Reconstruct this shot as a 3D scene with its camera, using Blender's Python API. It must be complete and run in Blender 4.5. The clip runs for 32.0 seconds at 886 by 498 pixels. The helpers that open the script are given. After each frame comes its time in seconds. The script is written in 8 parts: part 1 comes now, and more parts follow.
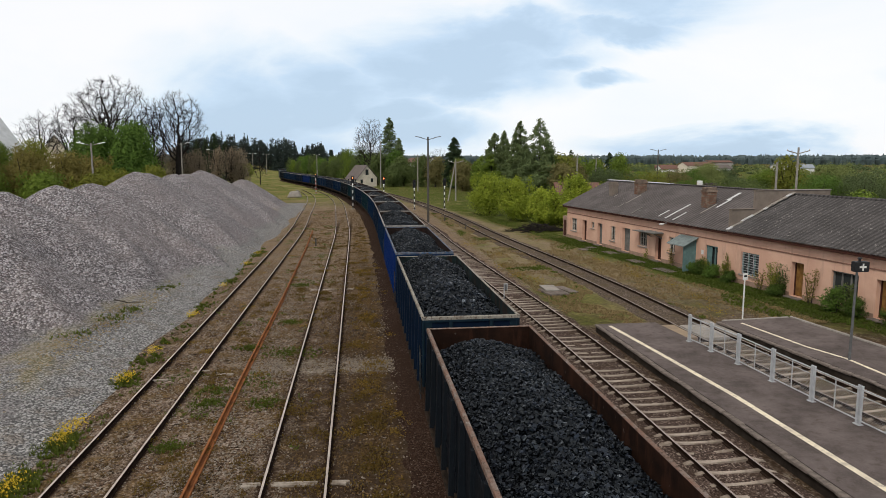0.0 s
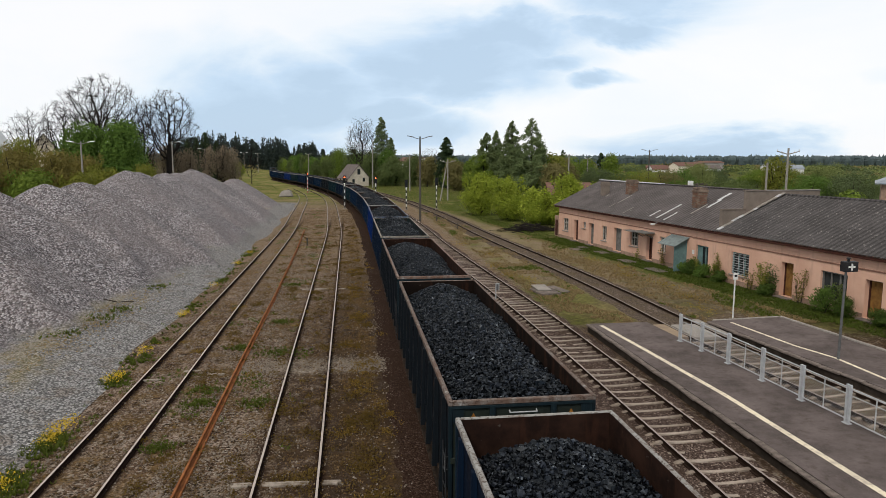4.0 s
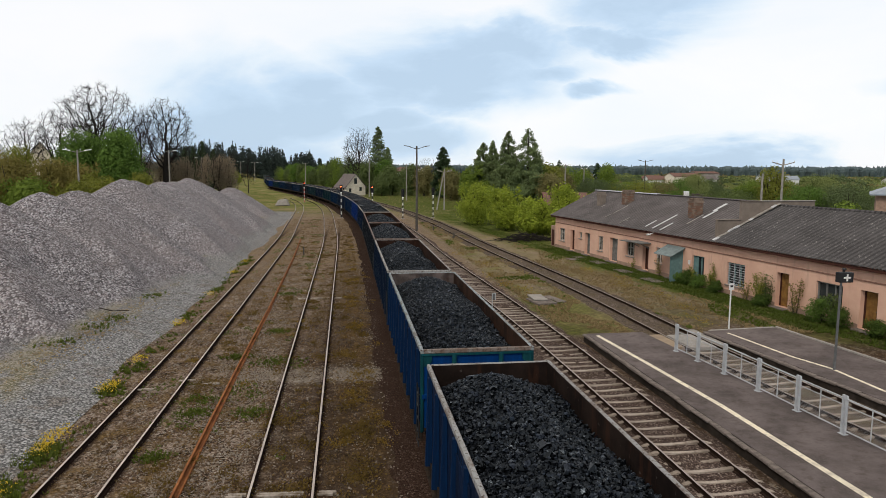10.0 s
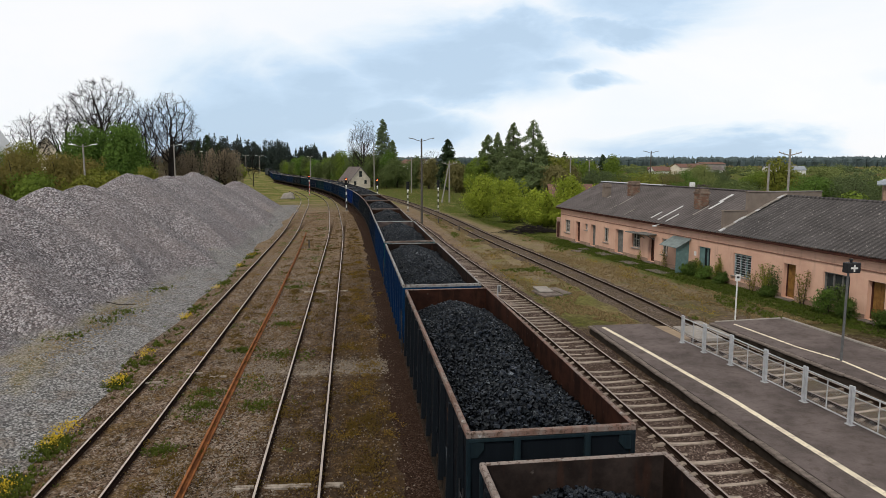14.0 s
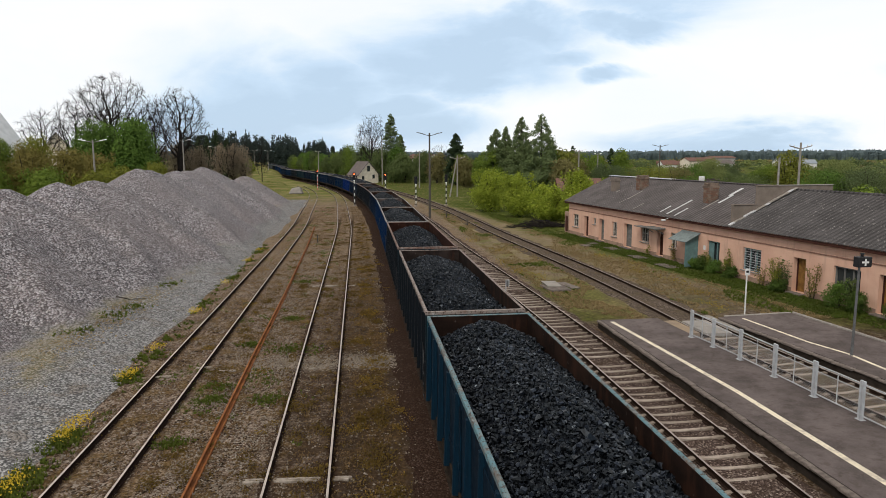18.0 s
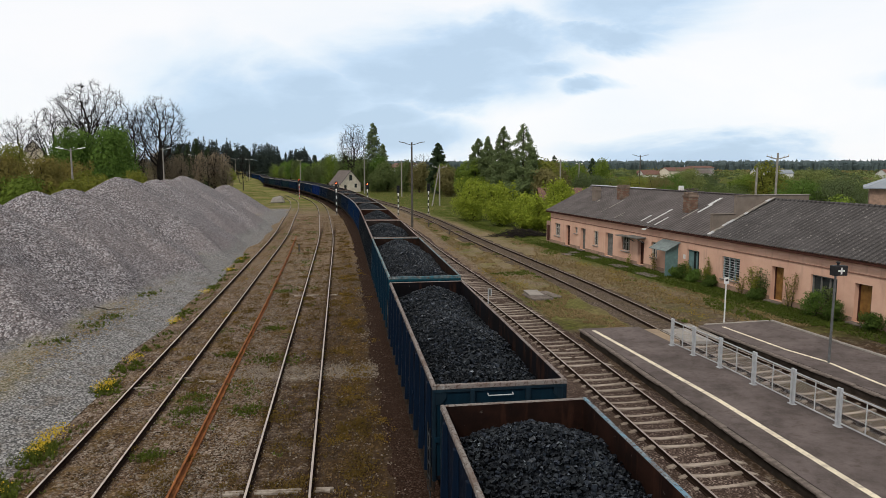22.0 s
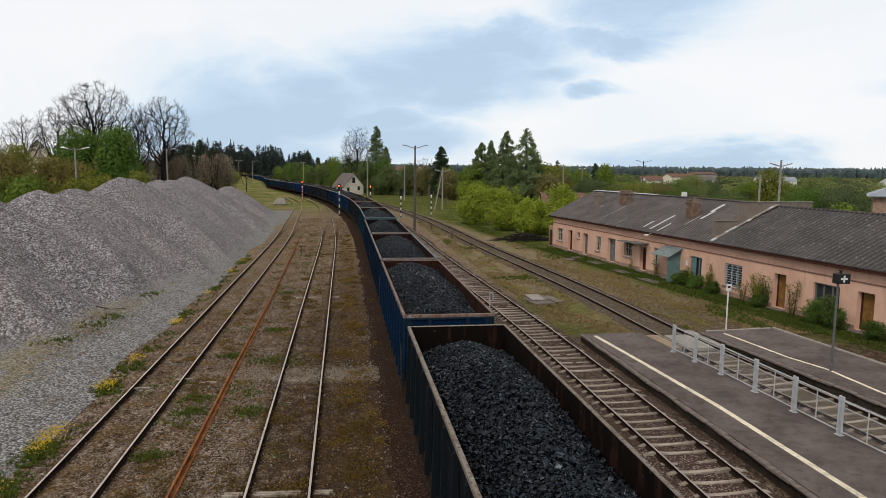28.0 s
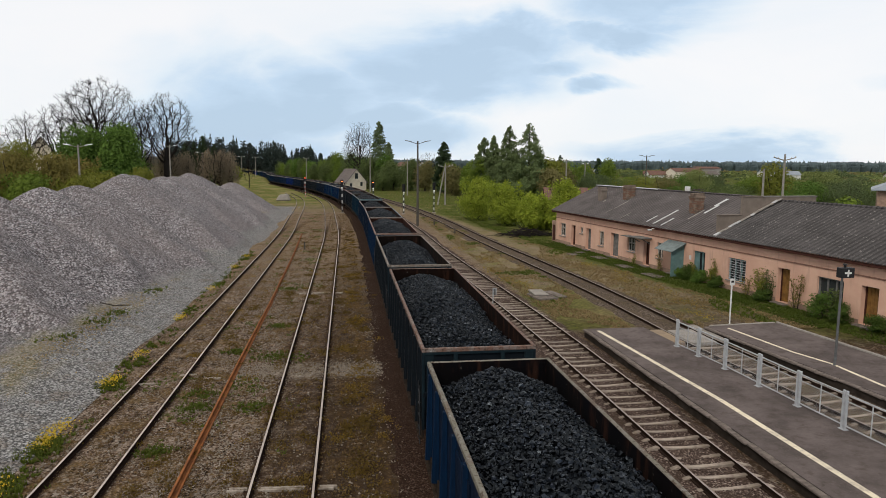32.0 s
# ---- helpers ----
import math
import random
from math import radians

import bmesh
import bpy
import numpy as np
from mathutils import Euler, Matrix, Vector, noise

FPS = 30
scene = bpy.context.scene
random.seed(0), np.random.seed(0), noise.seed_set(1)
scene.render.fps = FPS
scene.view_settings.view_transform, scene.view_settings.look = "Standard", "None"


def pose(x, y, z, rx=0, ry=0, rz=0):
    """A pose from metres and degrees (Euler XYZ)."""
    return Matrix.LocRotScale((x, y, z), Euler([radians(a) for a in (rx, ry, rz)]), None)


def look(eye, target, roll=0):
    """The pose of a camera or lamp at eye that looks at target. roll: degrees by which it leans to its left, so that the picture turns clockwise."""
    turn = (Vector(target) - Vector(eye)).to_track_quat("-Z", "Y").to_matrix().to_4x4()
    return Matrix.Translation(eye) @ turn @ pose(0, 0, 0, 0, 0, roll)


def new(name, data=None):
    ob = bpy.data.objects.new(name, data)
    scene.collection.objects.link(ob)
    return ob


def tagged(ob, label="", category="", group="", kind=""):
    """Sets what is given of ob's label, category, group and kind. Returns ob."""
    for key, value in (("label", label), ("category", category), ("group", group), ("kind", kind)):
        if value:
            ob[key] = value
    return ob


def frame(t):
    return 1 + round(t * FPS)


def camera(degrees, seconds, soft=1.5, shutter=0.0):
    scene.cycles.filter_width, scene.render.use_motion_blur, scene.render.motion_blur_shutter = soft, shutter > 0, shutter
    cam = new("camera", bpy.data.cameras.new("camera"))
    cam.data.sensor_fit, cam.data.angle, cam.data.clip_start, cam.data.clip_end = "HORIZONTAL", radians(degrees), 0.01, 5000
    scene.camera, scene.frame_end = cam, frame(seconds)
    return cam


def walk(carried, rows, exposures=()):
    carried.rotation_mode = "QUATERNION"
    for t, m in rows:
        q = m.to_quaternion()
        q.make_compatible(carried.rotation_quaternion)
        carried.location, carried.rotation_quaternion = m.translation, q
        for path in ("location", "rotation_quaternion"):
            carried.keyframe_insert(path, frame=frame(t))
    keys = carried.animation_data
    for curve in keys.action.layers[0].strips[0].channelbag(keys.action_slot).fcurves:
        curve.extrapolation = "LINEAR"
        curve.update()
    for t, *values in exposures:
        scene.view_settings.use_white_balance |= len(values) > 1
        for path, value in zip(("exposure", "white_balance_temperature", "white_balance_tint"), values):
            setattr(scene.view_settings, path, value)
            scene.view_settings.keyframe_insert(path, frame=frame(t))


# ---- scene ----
cam = camera(66.5, 32.0, soft=0.5)
EYE = (0.0, 0.0, 7.9)
# hand-held, turning slightly: seconds, tilt, lean, turn
walk(cam, [(t, pose(*EYE, rx, ry, rz)) for t, rx, ry, rz in (
    (0, 82.47, 0.00, -7.20), (0.5, 82.60, 0.06, -7.47), (1, 82.66, -0.10, -7.86), (1.5, 82.81, -0.12, -8.24),
    (2, 83.09, -0.14, -8.31), (2.5, 82.84, -0.13, -7.98), (3, 82.49, -0.11, -7.35), (3.5, 82.43, -0.20, -7.91),
    (5.5, 82.50, 0.09, -7.66), (6, 82.33, -0.34, -7.72), (6.5, 82.33, -0.31, -8.02), (7, 82.82, -0.25, -8.26),
    (7.5, 83.09, -0.52, -8.57), (8, 82.70, -0.36, -7.92), (8.5, 82.71, -0.18, -7.96), (9, 82.78, -0.32, -8.50),
    (9.5, 83.06, -0.20, -7.84), (10, 83.25, -0.36, -8.15), (10.5, 83.44, -0.49, -7.50), (11, 83.26, -0.33, -7.96),
    (11.5, 83.20, -0.15, -7.77), (12, 83.05, -0.03, -7.98), (12.5, 82.82, -0.12, -7.84), (13, 82.62, -0.06, -7.94),
    (13.5, 82.63, -0.05, -7.92), (14, 82.61, -0.01, -7.74), (14.5, 82.52, -0.14, -7.12), (16.5, 82.49, 0.02, -7.21),
    (17, 82.46, 0.01, -7.13), (17.5, 82.27, 0.04, -6.91), (18, 82.15, 0.15, -7.07), (18.5, 82.21, 0.03, -7.50),
    (19, 82.27, -0.10, -7.78), (19.5, 82.15, -0.09, -7.89), (20, 82.42, -0.14, -9.01), (20.5, 83.13, -0.29, -7.99),
    (21, 82.64, -0.14, -8.58), (21.5, 82.56, -0.12, -8.45), (22, 82.92, -0.01, -8.56), (22.5, 83.02, -0.06, -8.23),
    (23, 82.98, -0.02, -8.41), (23.5, 82.75, -0.02, -8.40), (24, 82.70, 0.02, -8.29), (24.5, 83.27, -0.56, -8.20),
    (25, 83.27, -0.58, -8.79), (25.5, 83.44, -1.31, -7.79), (27.5, 83.38, -0.83, -8.38), (28, 83.22, -0.62, -8.30),
    (28.5, 82.80, -0.71, -8.23), (29, 83.23, -0.50, -8.94), (29.5, 83.43, -0.81, -8.64), (30, 83.14, -0.61, -8.02),
    (30.5, 82.94, -0.53, -8.05), (31, 83.16, -0.42, -8.08), (31.5, 83.04, -0.20, -8.28), (32, 82.83, -0.40, -8.07))],
     exposures=((0, -0.03), (10, -0.03), (12, -0.08), (14, -0.03), (17, -0.02), (19, 0.04), (20.5, 0.02), (22, -0.04), (25, -0.06), (28, -0.1), (32, -0.1)))
# ---- sky and sun ----
SUN_UP, SUN_TURN = radians(46), radians(216)
world = bpy.data.worlds.new("overcast_sky")
scene.world = world
world.use_nodes = True
wn, wl = world.node_tree.nodes, world.node_tree.links
wn.clear()


def wnode(kind, **values):
    n = wn.new(kind)
    for k, v in values.items():
        if k.startswith("in_"):
            n.inputs[int(k[3:])].default_value = v
    return n


def wmath(op, a, b=None, clamp=False):
    n = wn.new("ShaderNodeMath")
    n.operation, n.use_clamp = op, clamp
    for i, s in enumerate((a, b)):
        if s is None:
            continue
        if isinstance(s, (int, float)):
            n.inputs[i].default_value = s
        else:
            wl.new(s, n.inputs[i])
    return n.outputs[0]


sky_coord = wn.new("ShaderNodeTexCoord").outputs["Generated"]
sky_map = wnode("ShaderNodeMapping")
sky_map.inputs["Scale"].default_value = (1.0, 1.0, 2.6)
wl.new(sky_coord, sky_map.inputs["Vector"])


def wnoise(scale, detail, rough, distort=0.0):
    n = wn.new("ShaderNodeTexNoise")
    n.inputs["Scale"].default_value, n.inputs["Detail"].default_value = scale, detail
    n.inputs["Roughness"].default_value, n.inputs["Distortion"].default_value = rough, distort
    wl.new(sky_map.outputs[0], n.inputs["Vector"])
    return n


broad, fine = wnoise(3.2, 6, 0.55, 0.4), wnoise(9.0, 8, 0.6, 0.2)
warp = wn.new("ShaderNodeVectorMath")
warp.operation = "MULTIPLY_ADD"
wl.new(broad.outputs["Color"], warp.inputs[0])
warp.inputs[1].default_value, warp.inputs[2].default_value = (0.22, 0.22, 0.16), (-0.11, -0.11, -0.08)
warped = wn.new("ShaderNodeVectorMath")
warped.operation = "ADD"
wl.new(sky_coord, warped.inputs[0])
wl.new(warp.outputs[0], warped.inputs[1])


def cloud_bank(turn, up, reach, flat):
    """A soft bank of grey cloud round a direction (degrees from the y axis to the right, and up)."""
    a, e = radians(turn), radians(up)
    c = (math.sin(a) * math.cos(e), math.cos(a) * math.cos(e), math.sin(e))
    sub = wn.new("ShaderNodeVectorMath")
    sub.operation = "SUBTRACT"
    wl.new(warped.outputs[0], sub.inputs[0])
    sub.inputs[1].default_value = c
    mul = wn.new("ShaderNodeVectorMath")
    mul.operation = "MULTIPLY"
    wl.new(sub.outputs[0], mul.inputs[0])
    mul.inputs[1].default_value = (1, 1, flat)
    ln = wn.new("ShaderNodeVectorMath")
    ln.operation = "LENGTH"
    wl.new(mul.outputs[0], ln.inputs[0])
    m = wn.new("ShaderNodeMapRange")
    m.interpolation_type = "SMOOTHSTEP"
    wl.new(ln.outputs["Value"], m.inputs[0])
    m.inputs[1].default_value, m.inputs[2].default_value = reach, reach * 0.1
    return m.outputs[0]


banks = [cloud_bank(10, 8, 0.24, 2.4), cloud_bank(9.5, 5.8, 0.15, 3.0), cloud_bank(2.5, 4.0, 0.15, 2.6), cloud_bank(15.5, 8.0, 0.15, 4.0), cloud_bank(21, 10.5, 0.16, 4.5), cloud_bank(-6, 1.0, 0.20, 2.2), cloud_bank(5, 2.0, 0.17, 2.6), cloud_bank(-9, 3.0, 0.22, 1.6), cloud_bank(-3, 5.0, 0.20, 2.0), cloud_bank(5, 7.5, 0.19, 2.4), cloud_bank(13, 10, 0.19, 2.6), cloud_bank(21, 6.5, 0.09, 4.5),
         cloud_bank(25, 13, 0.22, 2.8), cloud_bank(38, 16, 0.22, 3.0), cloud_bank(46, 6.0, 0.16, 5.0), cloud_bank(30, 0.0, 0.30, 7.0), cloud_bank(75, 14, 0.4, 2), cloud_bank(-70, 12, 0.4, 2), cloud_bank(170, 20, 0.7, 1.5)]
cover = banks[0]
for b in banks[1:]:
    cover = wmath("MAXIMUM", cover, b)
ragged = wmath("MULTIPLY_ADD", fine.outputs["Fac"], 0.9)
ragged.node.inputs[2].default_value = 0.6
cover = wmath("MULTIPLY", cover, ragged, clamp=True)
veil = wnode("ShaderNodeMapRange", in_1=0.42, in_2=0.72)
wl.new(broad.outputs["Fac"], veil.inputs[0])
lift = wn.new("ShaderNodeSeparateXYZ")
wl.new(sky_coord, lift.inputs[0])
high_up = wnode("ShaderNodeMapRange", in_1=0.40, in_2=0.62)
wl.new(lift.outputs[2], high_up.inputs[0])
shade = wmath("MAXIMUM", wmath("MULTIPLY", cover, 0.92), wmath("MULTIPLY", veil.outputs[0], 0.16))
ramp = wn.new("ShaderNodeValToRGB")
for i, (at, c) in enumerate(((0.0, (0.985, 0.985, 1.0, 1)), (0.35, (0.81, 0.9, 0.985, 1)), (0.7, (0.585, 0.74, 0.915, 1)), (1.0, (0.49, 0.635, 0.8, 1)))):
    e = ramp.color_ramp.elements[i] if i < 2 else ramp.color_ramp.elements.new(at)
    e.position, e.color = at, c
wl.new(shade, ramp.inputs["Fac"])
clear = wn.new("ShaderNodeTexSky")
clear.sky_type, clear.sun_disc = "NISHITA", False
clear.sun_elevation, clear.sun_rotation = SUN_UP, SUN_TURN
low = wn.new("ShaderNodeMix")
low.data_type = "RGBA"
low.inputs["Factor"].default_value = 0.93
dim = wn.new("ShaderNodeVectorMath")
dim.operation = "SCALE"
dim.inputs["Scale"].default_value = 0.1
wl.new(clear.outputs[0], dim.inputs[0])
wl.new(dim.outputs[0], low.inputs["A"])
thick = wn.new("ShaderNodeMix")
thick.data_type = "RGBA"
thick.inputs["B"].default_value = (0.78, 0.75, 0.70, 1)
wl.new(high_up.outputs[0], thick.inputs["Factor"])
wl.new(ramp.outputs[0], thick.inputs["A"])
wl.new(thick.outputs["Result"], low.inputs["B"])
bg = wn.new("ShaderNodeBackground")
bg.inputs["Strength"].default_value = 1.06
wl.new(low.outputs["Result"], bg.inputs["Color"])
wl.new(bg.outputs[0], wn.new("ShaderNodeOutputWorld").inputs[0])

sun = new("sun", bpy.data.lights.new("sun", "SUN"))
sun.data.energy, sun.data.angle, sun.data.color = 1.75, radians(10), (1.0, 0.93, 0.83)
sun.matrix_world = look((0, 0, 60), (0 - 60 * math.sin(SUN_TURN) / math.tan(SUN_UP), 0 - 60 * math.cos(SUN_TURN) / math.tan(SUN_UP), 0))


# ---- materials ----
class Mat:
    """A small builder of node materials."""

    def __init__(self, name, rough=0.8, metal=0.0, spec=0.5):
        self.m = bpy.data.materials.new(name)
        self.m.use_nodes = True
        self.n, self.l = self.m.node_tree.nodes, self.m.node_tree.links
        self.b = self.n["Principled BSDF"]
        self.b.inputs["Roughness"].default_value, self.b.inputs["Metallic"].default_value = rough, metal
        self.b.inputs["Specular IOR Level"].default_value = spec
        self.co = self.n.new("ShaderNodeTexCoord").outputs["Object"]

    def put(self, sock, value):
        if hasattr(value, "is_output"):
            self.l.new(value, sock)
        elif isinstance(value, tuple) and len(value) == 3 and sock.type == "RGBA":
            sock.default_value = (*value, 1)
        else:
            sock.default_value = value

    def stretch(self, x, y, z, src=None):
        n = self.n.new("ShaderNodeMapping")
        n.inputs["Scale"].default_value = (x, y, z)
        self.l.new(src or self.co, n.inputs["Vector"])
        return n.outputs[0]

    def noise(self, scale, detail=5, rough=0.6, co=None, distort=0.0, color=False):
        n = self.n.new("ShaderNodeTexNoise")
        n.inputs["Scale"].default_value, n.inputs["Detail"].default_value = scale, detail
        n.inputs["Roughness"].default_value, n.inputs["Distortion"].default_value = rough, distort
        self.l.new(co or self.co, n.inputs["Vector"])
        return n.outputs["Color" if color else "Fac"]

    def cells(self, scale, what="Color", co=None, feature="F1"):
        n = self.n.new("ShaderNodeTexVoronoi")
        n.feature = feature
        n.inputs["Scale"].default_value = scale
        self.l.new(co or self.co, n.inputs["Vector"])
        return n.outputs[what]

    def wave(self, scale, axis="X", distort=0.0, co=None):
        n = self.n.new("ShaderNodeTexWave")
        n.bands_direction = axis
        n.inputs["Scale"].default_value, n.inputs["Distortion"].default_value = scale, distort
        self.l.new(co or self.co, n.inputs["Vector"])
        return n.outputs["Fac"]

    def span(self, value, lo, hi, a=0.0, b=1.0, smooth=True):
        n = self.n.new("ShaderNodeMapRange")
        if smooth:
            n.interpolation_type = "SMOOTHSTEP"
        self.put(n.inputs[0], value)
        for i, v in zip((1, 2, 3, 4), (lo, hi, a, b)):
            n.inputs[i].default_value = v
        return n.outputs[0]

    def math(self, op, a, b=0.0, clamp=False):
        n = self.n.new("ShaderNodeMath")
        n.operation, n.use_clamp = op, clamp
        self.put(n.inputs[0], a)
        self.put(n.inputs[1], b)
        return n.outputs[0]

    def mix(self, fac, a, b, blend="MIX"):
        n = self.n.new("ShaderNodeMix")
        n.data_type, n.blend_type = "RGBA", blend
        self.put(n.inputs["Factor"], fac)
        self.put(n.inputs["A"], a)
        self.put(n.inputs["B"], b)
        return n.outputs["Result"]

    def axes(self, src=None):
        n = self.n.new("ShaderNodeSeparateXYZ")
        self.l.new(src or self.co, n.inputs[0])
        return n.outputs

    def bw(self, colour):
        n = self.n.new("ShaderNodeRGBToBW")
        self.l.new(colour, n.inputs[0])
        return n.outputs[0]

    def bump(self, height, strength=0.4, depth=0.02):
        n = self.n.new("ShaderNodeBump")
        n.inputs["Strength"].default_value, n.inputs["Distance"].default_value = strength, depth
        self.l.new(height, n.inputs["Height"])
        self.l.new(n.outputs[0], self.b.inputs["Normal"])

    def random(self):
        return self.n.new("ShaderNodeObjectInfo").outputs["Random"]

    def island(self):
        return self.n.new("ShaderNodeNewGeometry").outputs["Random Per Island"]

    def tint(self):
        return self.n.new("ShaderNodeObjectInfo").outputs["Color"]

    def done(self, colour, rough=None):
        self.put(self.b.inputs["Base Color"], colour)
        if rough is not None:
            self.put(self.b.inputs["Roughness"], rough)
        return self.m


def speckled(name, a, b, scale=8, rough=0.85, metal=0.0, bump=0.3, depth=0.01, fine=60, spec=0.1):
    m = Mat(name, rough, metal, spec)
    n1, n2 = m.noise(scale), m.noise(fine, 3)
    c = m.mix(m.span(n1, 0.3, 0.7), a, b)
    c = m.mix(m.math("MULTIPLY", m.span(n2, 0.35, 0.7), 0.35), c, tuple(v * 0.45 for v in a))
    m.bump(m.math("ADD", n1, m.math("MULTIPLY", n2, 0.5)), bump, depth)
    return m.done(c)


def gravel(name, tones, scale, dirt=None, dirt_at=0.6, depth=0.03, patch=0.25):
    """Loose stones: each cell of its own grey, with dark gaps."""
    m = Mat(name, 0.95, 0, 0.02)
    tone = m.bw(m.cells(scale))
    gap = m.cells(scale, "Distance")
    small = m.bw(m.cells(scale * 2.3))
    c = m.mix(m.span(tone, 0.25, 0.75), tones[0], tones[1])
    c = m.mix(m.span(tone, 0.62, 0.9), c, tones[2])
    c = m.mix(m.math("MULTIPLY", m.span(small, 0.6, 0.85), 0.5), c, tones[3])
    c = m.mix(m.math("MULTIPLY", m.span(gap, 0.45, 0.75), 0.75), c, tuple(v * 0.18 for v in tones[0]))
    c = m.mix(m.math("MULTIPLY", m.span(m.noise(patch, 4), 0.4, 0.65), 0.35), c, tuple(v * 0.55 for v in tones[0]))
    if dirt:
        c = m.mix(m.math("MULTIPLY", m.span(m.noise(0.9, 6, 0.65), dirt_at - 0.12, dirt_at + 0.12), 0.9), c, dirt)
    m.bump(m.math("SUBTRACT", 1.0, gap), 0.9, depth)
    return m.done(c)


def leafy(name, a, b, c, rough=0.55, through_light=0.3):
    m = Mat(name, rough, 0, 0.08)
    r = m.span(m.island(), 0.0, 1.0, 0.16, 0.86, smooth=False)
    col = m.mix(m.span(r, 0.0, 0.6, smooth=False), a, b)
    col = m.mix(m.span(r, 0.75, 1.0, smooth=False), col, c)
    col = m.mix(m.math("MULTIPLY", m.span(m.noise(0.35, 3), 0.35, 0.65), 0.45), col, a)
    col = m.mix(m.math("MULTIPLY", m.random(), 0.35), col, tuple(v * 0.55 for v in b))
    if not through_light:
        return m.done(col)
    col = m.mix(1.0, col, (1.33, 1.28, 1.28), "MULTIPLY")
    # light that comes through the leaf
    thin, both = m.n.new("ShaderNodeBsdfTranslucent"), m.n.new("ShaderNodeMixShader")
    both.inputs[0].default_value = through_light
    m.l.new(col, thin.inputs["Color"])
    m.l.new(m.b.outputs[0], both.inputs[1])
    m.l.new(thin.outputs[0], both.inputs[2])
    m.l.new(both.outputs[0], m.n["Material Output"].inputs["Surface"])
    return m.done(col)


def painted(name, rust=(0.13, 0.065, 0.035), wear=0.58, grime_shade=0.5, scuff_light=0.12):
    """Wagon paint in the object's own colour, with rust and scratches down to pale metal; grime also paints recess
    shade, scuffs also paint light on proud parts.
    """
    m = Mat(name, 0.6, 0, 0.05)
    base = m.tint()
    streak = m.noise(1.0, 6, 0.65, m.stretch(7, 7, 0.7))
    blotch = m.noise(1.7, 7, 0.65)
    fine_n = m.noise(22, 4)
    c = m.mix(m.math("MULTIPLY", m.span(m.noise(2.2, 6, 0.7, m.stretch(1, 1, 0.35)), 0.36, 0.6), scuff_light), base, m.mix(1.0, base, (1.8, 1.45, 1.25), "MULTIPLY"))
    c = m.mix(m.math("MULTIPLY", m.span(streak, 0.3, 0.56), grime_shade), c, m.mix(0.82, base, (0.004, 0.004, 0.006)))
    c = m.mix(m.math("MULTIPLY", m.span(blotch, wear + 0.05, wear + 0.14), 0.55), c, rust)
    c = m.mix(m.math("MULTIPLY", m.span(fine_n, 0.7, 0.76), 0.2), c, (0.16, 0.17, 0.18))
    m.bump(m.math("ADD", blotch, m.math("MULTIPLY", fine_n, 0.4)), 0.2, 0.01)
    return m.done(c, m.span(blotch, 0.3, 0.8, 0.45, 0.85))


def rim_paint(name):
    m = Mat(name, 0.65, 0, 0.08)
    base = m.tint()
    chips = m.noise(3.2, 8, 0.72)
    fine_n = m.noise(16, 5, 0.7)
    c = m.mix(m.math("MULTIPLY", m.span(chips, 0.42, 0.60), 0.6), base, (0.20, 0.185, 0.17))
    c = m.mix(m.math("MULTIPLY", m.span(fine_n, 0.53, 0.6), 0.85), c, (0.06, 0.038, 0.028))
    c = m.mix(m.math("MULTIPLY", m.span(m.noise(1.4, 6, 0.7), 0.52, 0.62), 0.6), c, (0.1, 0.06, 0.042))
    c = m.mix(m.math("MULTIPLY", m.span(chips, 0.6, 0.66), 0.6), c, (0.45, 0.46, 0.46))
    m.bump(m.math("ADD", chips, fine_n), 0.25, 0.01)
    return m.done(c)


# heavy grime on the panels doubles as painted shade between the ribs
WAGON_PAINT, WAGON_RIM = painted("wagon_paint", grime_shade=0.8), rim_paint("wagon_rim_paint")
# ribs: less grime, more scuffs, so they look lit against the panels
WAGON_RIB = painted("scuffed_lit_wagon_paint", grime_shade=0.5, scuff_light=0.6)
# end walls get cleaner, brighter paint to look lit beside the sides
WAGON_END = painted("lit_wagon_end_paint", wear=0.6, grime_shade=0.35, scuff_light=0.2)


def lining_paint():
    m = Mat("wagon_lining", 0.8, 0, 0.03)
    n1, n2 = m.noise(1.1, 7, 0.65), m.noise(1.0, 5, 0.6, m.stretch(3, 3, 0.6))
    tint = m.mix(1.0, m.tint(), (0.62, 0.52, 0.48), "MULTIPLY")
    c = m.mix(m.span(n1, 0.35, 0.65), tint, m.mix(0.75, tint, (0.005, 0.004, 0.004)))
    c = m.mix(m.math("MULTIPLY", m.span(n2, 0.5, 0.64), 0.45), c, (0.05, 0.022, 0.014))
    c = m.mix(m.math("MULTIPLY", m.span(m.noise(5, 5), 0.64, 0.72), 0.28), c, (0.24, 0.21, 0.19))
    m.bump(n1, 0.2, 0.01)
    return m.done(c)


WAGON_LINING = lining_paint()
UNDER = speckled("dirty_underframe", (0.018, 0.015, 0.013), (0.045, 0.032, 0.024), 6, 0.85, spec=0.02)


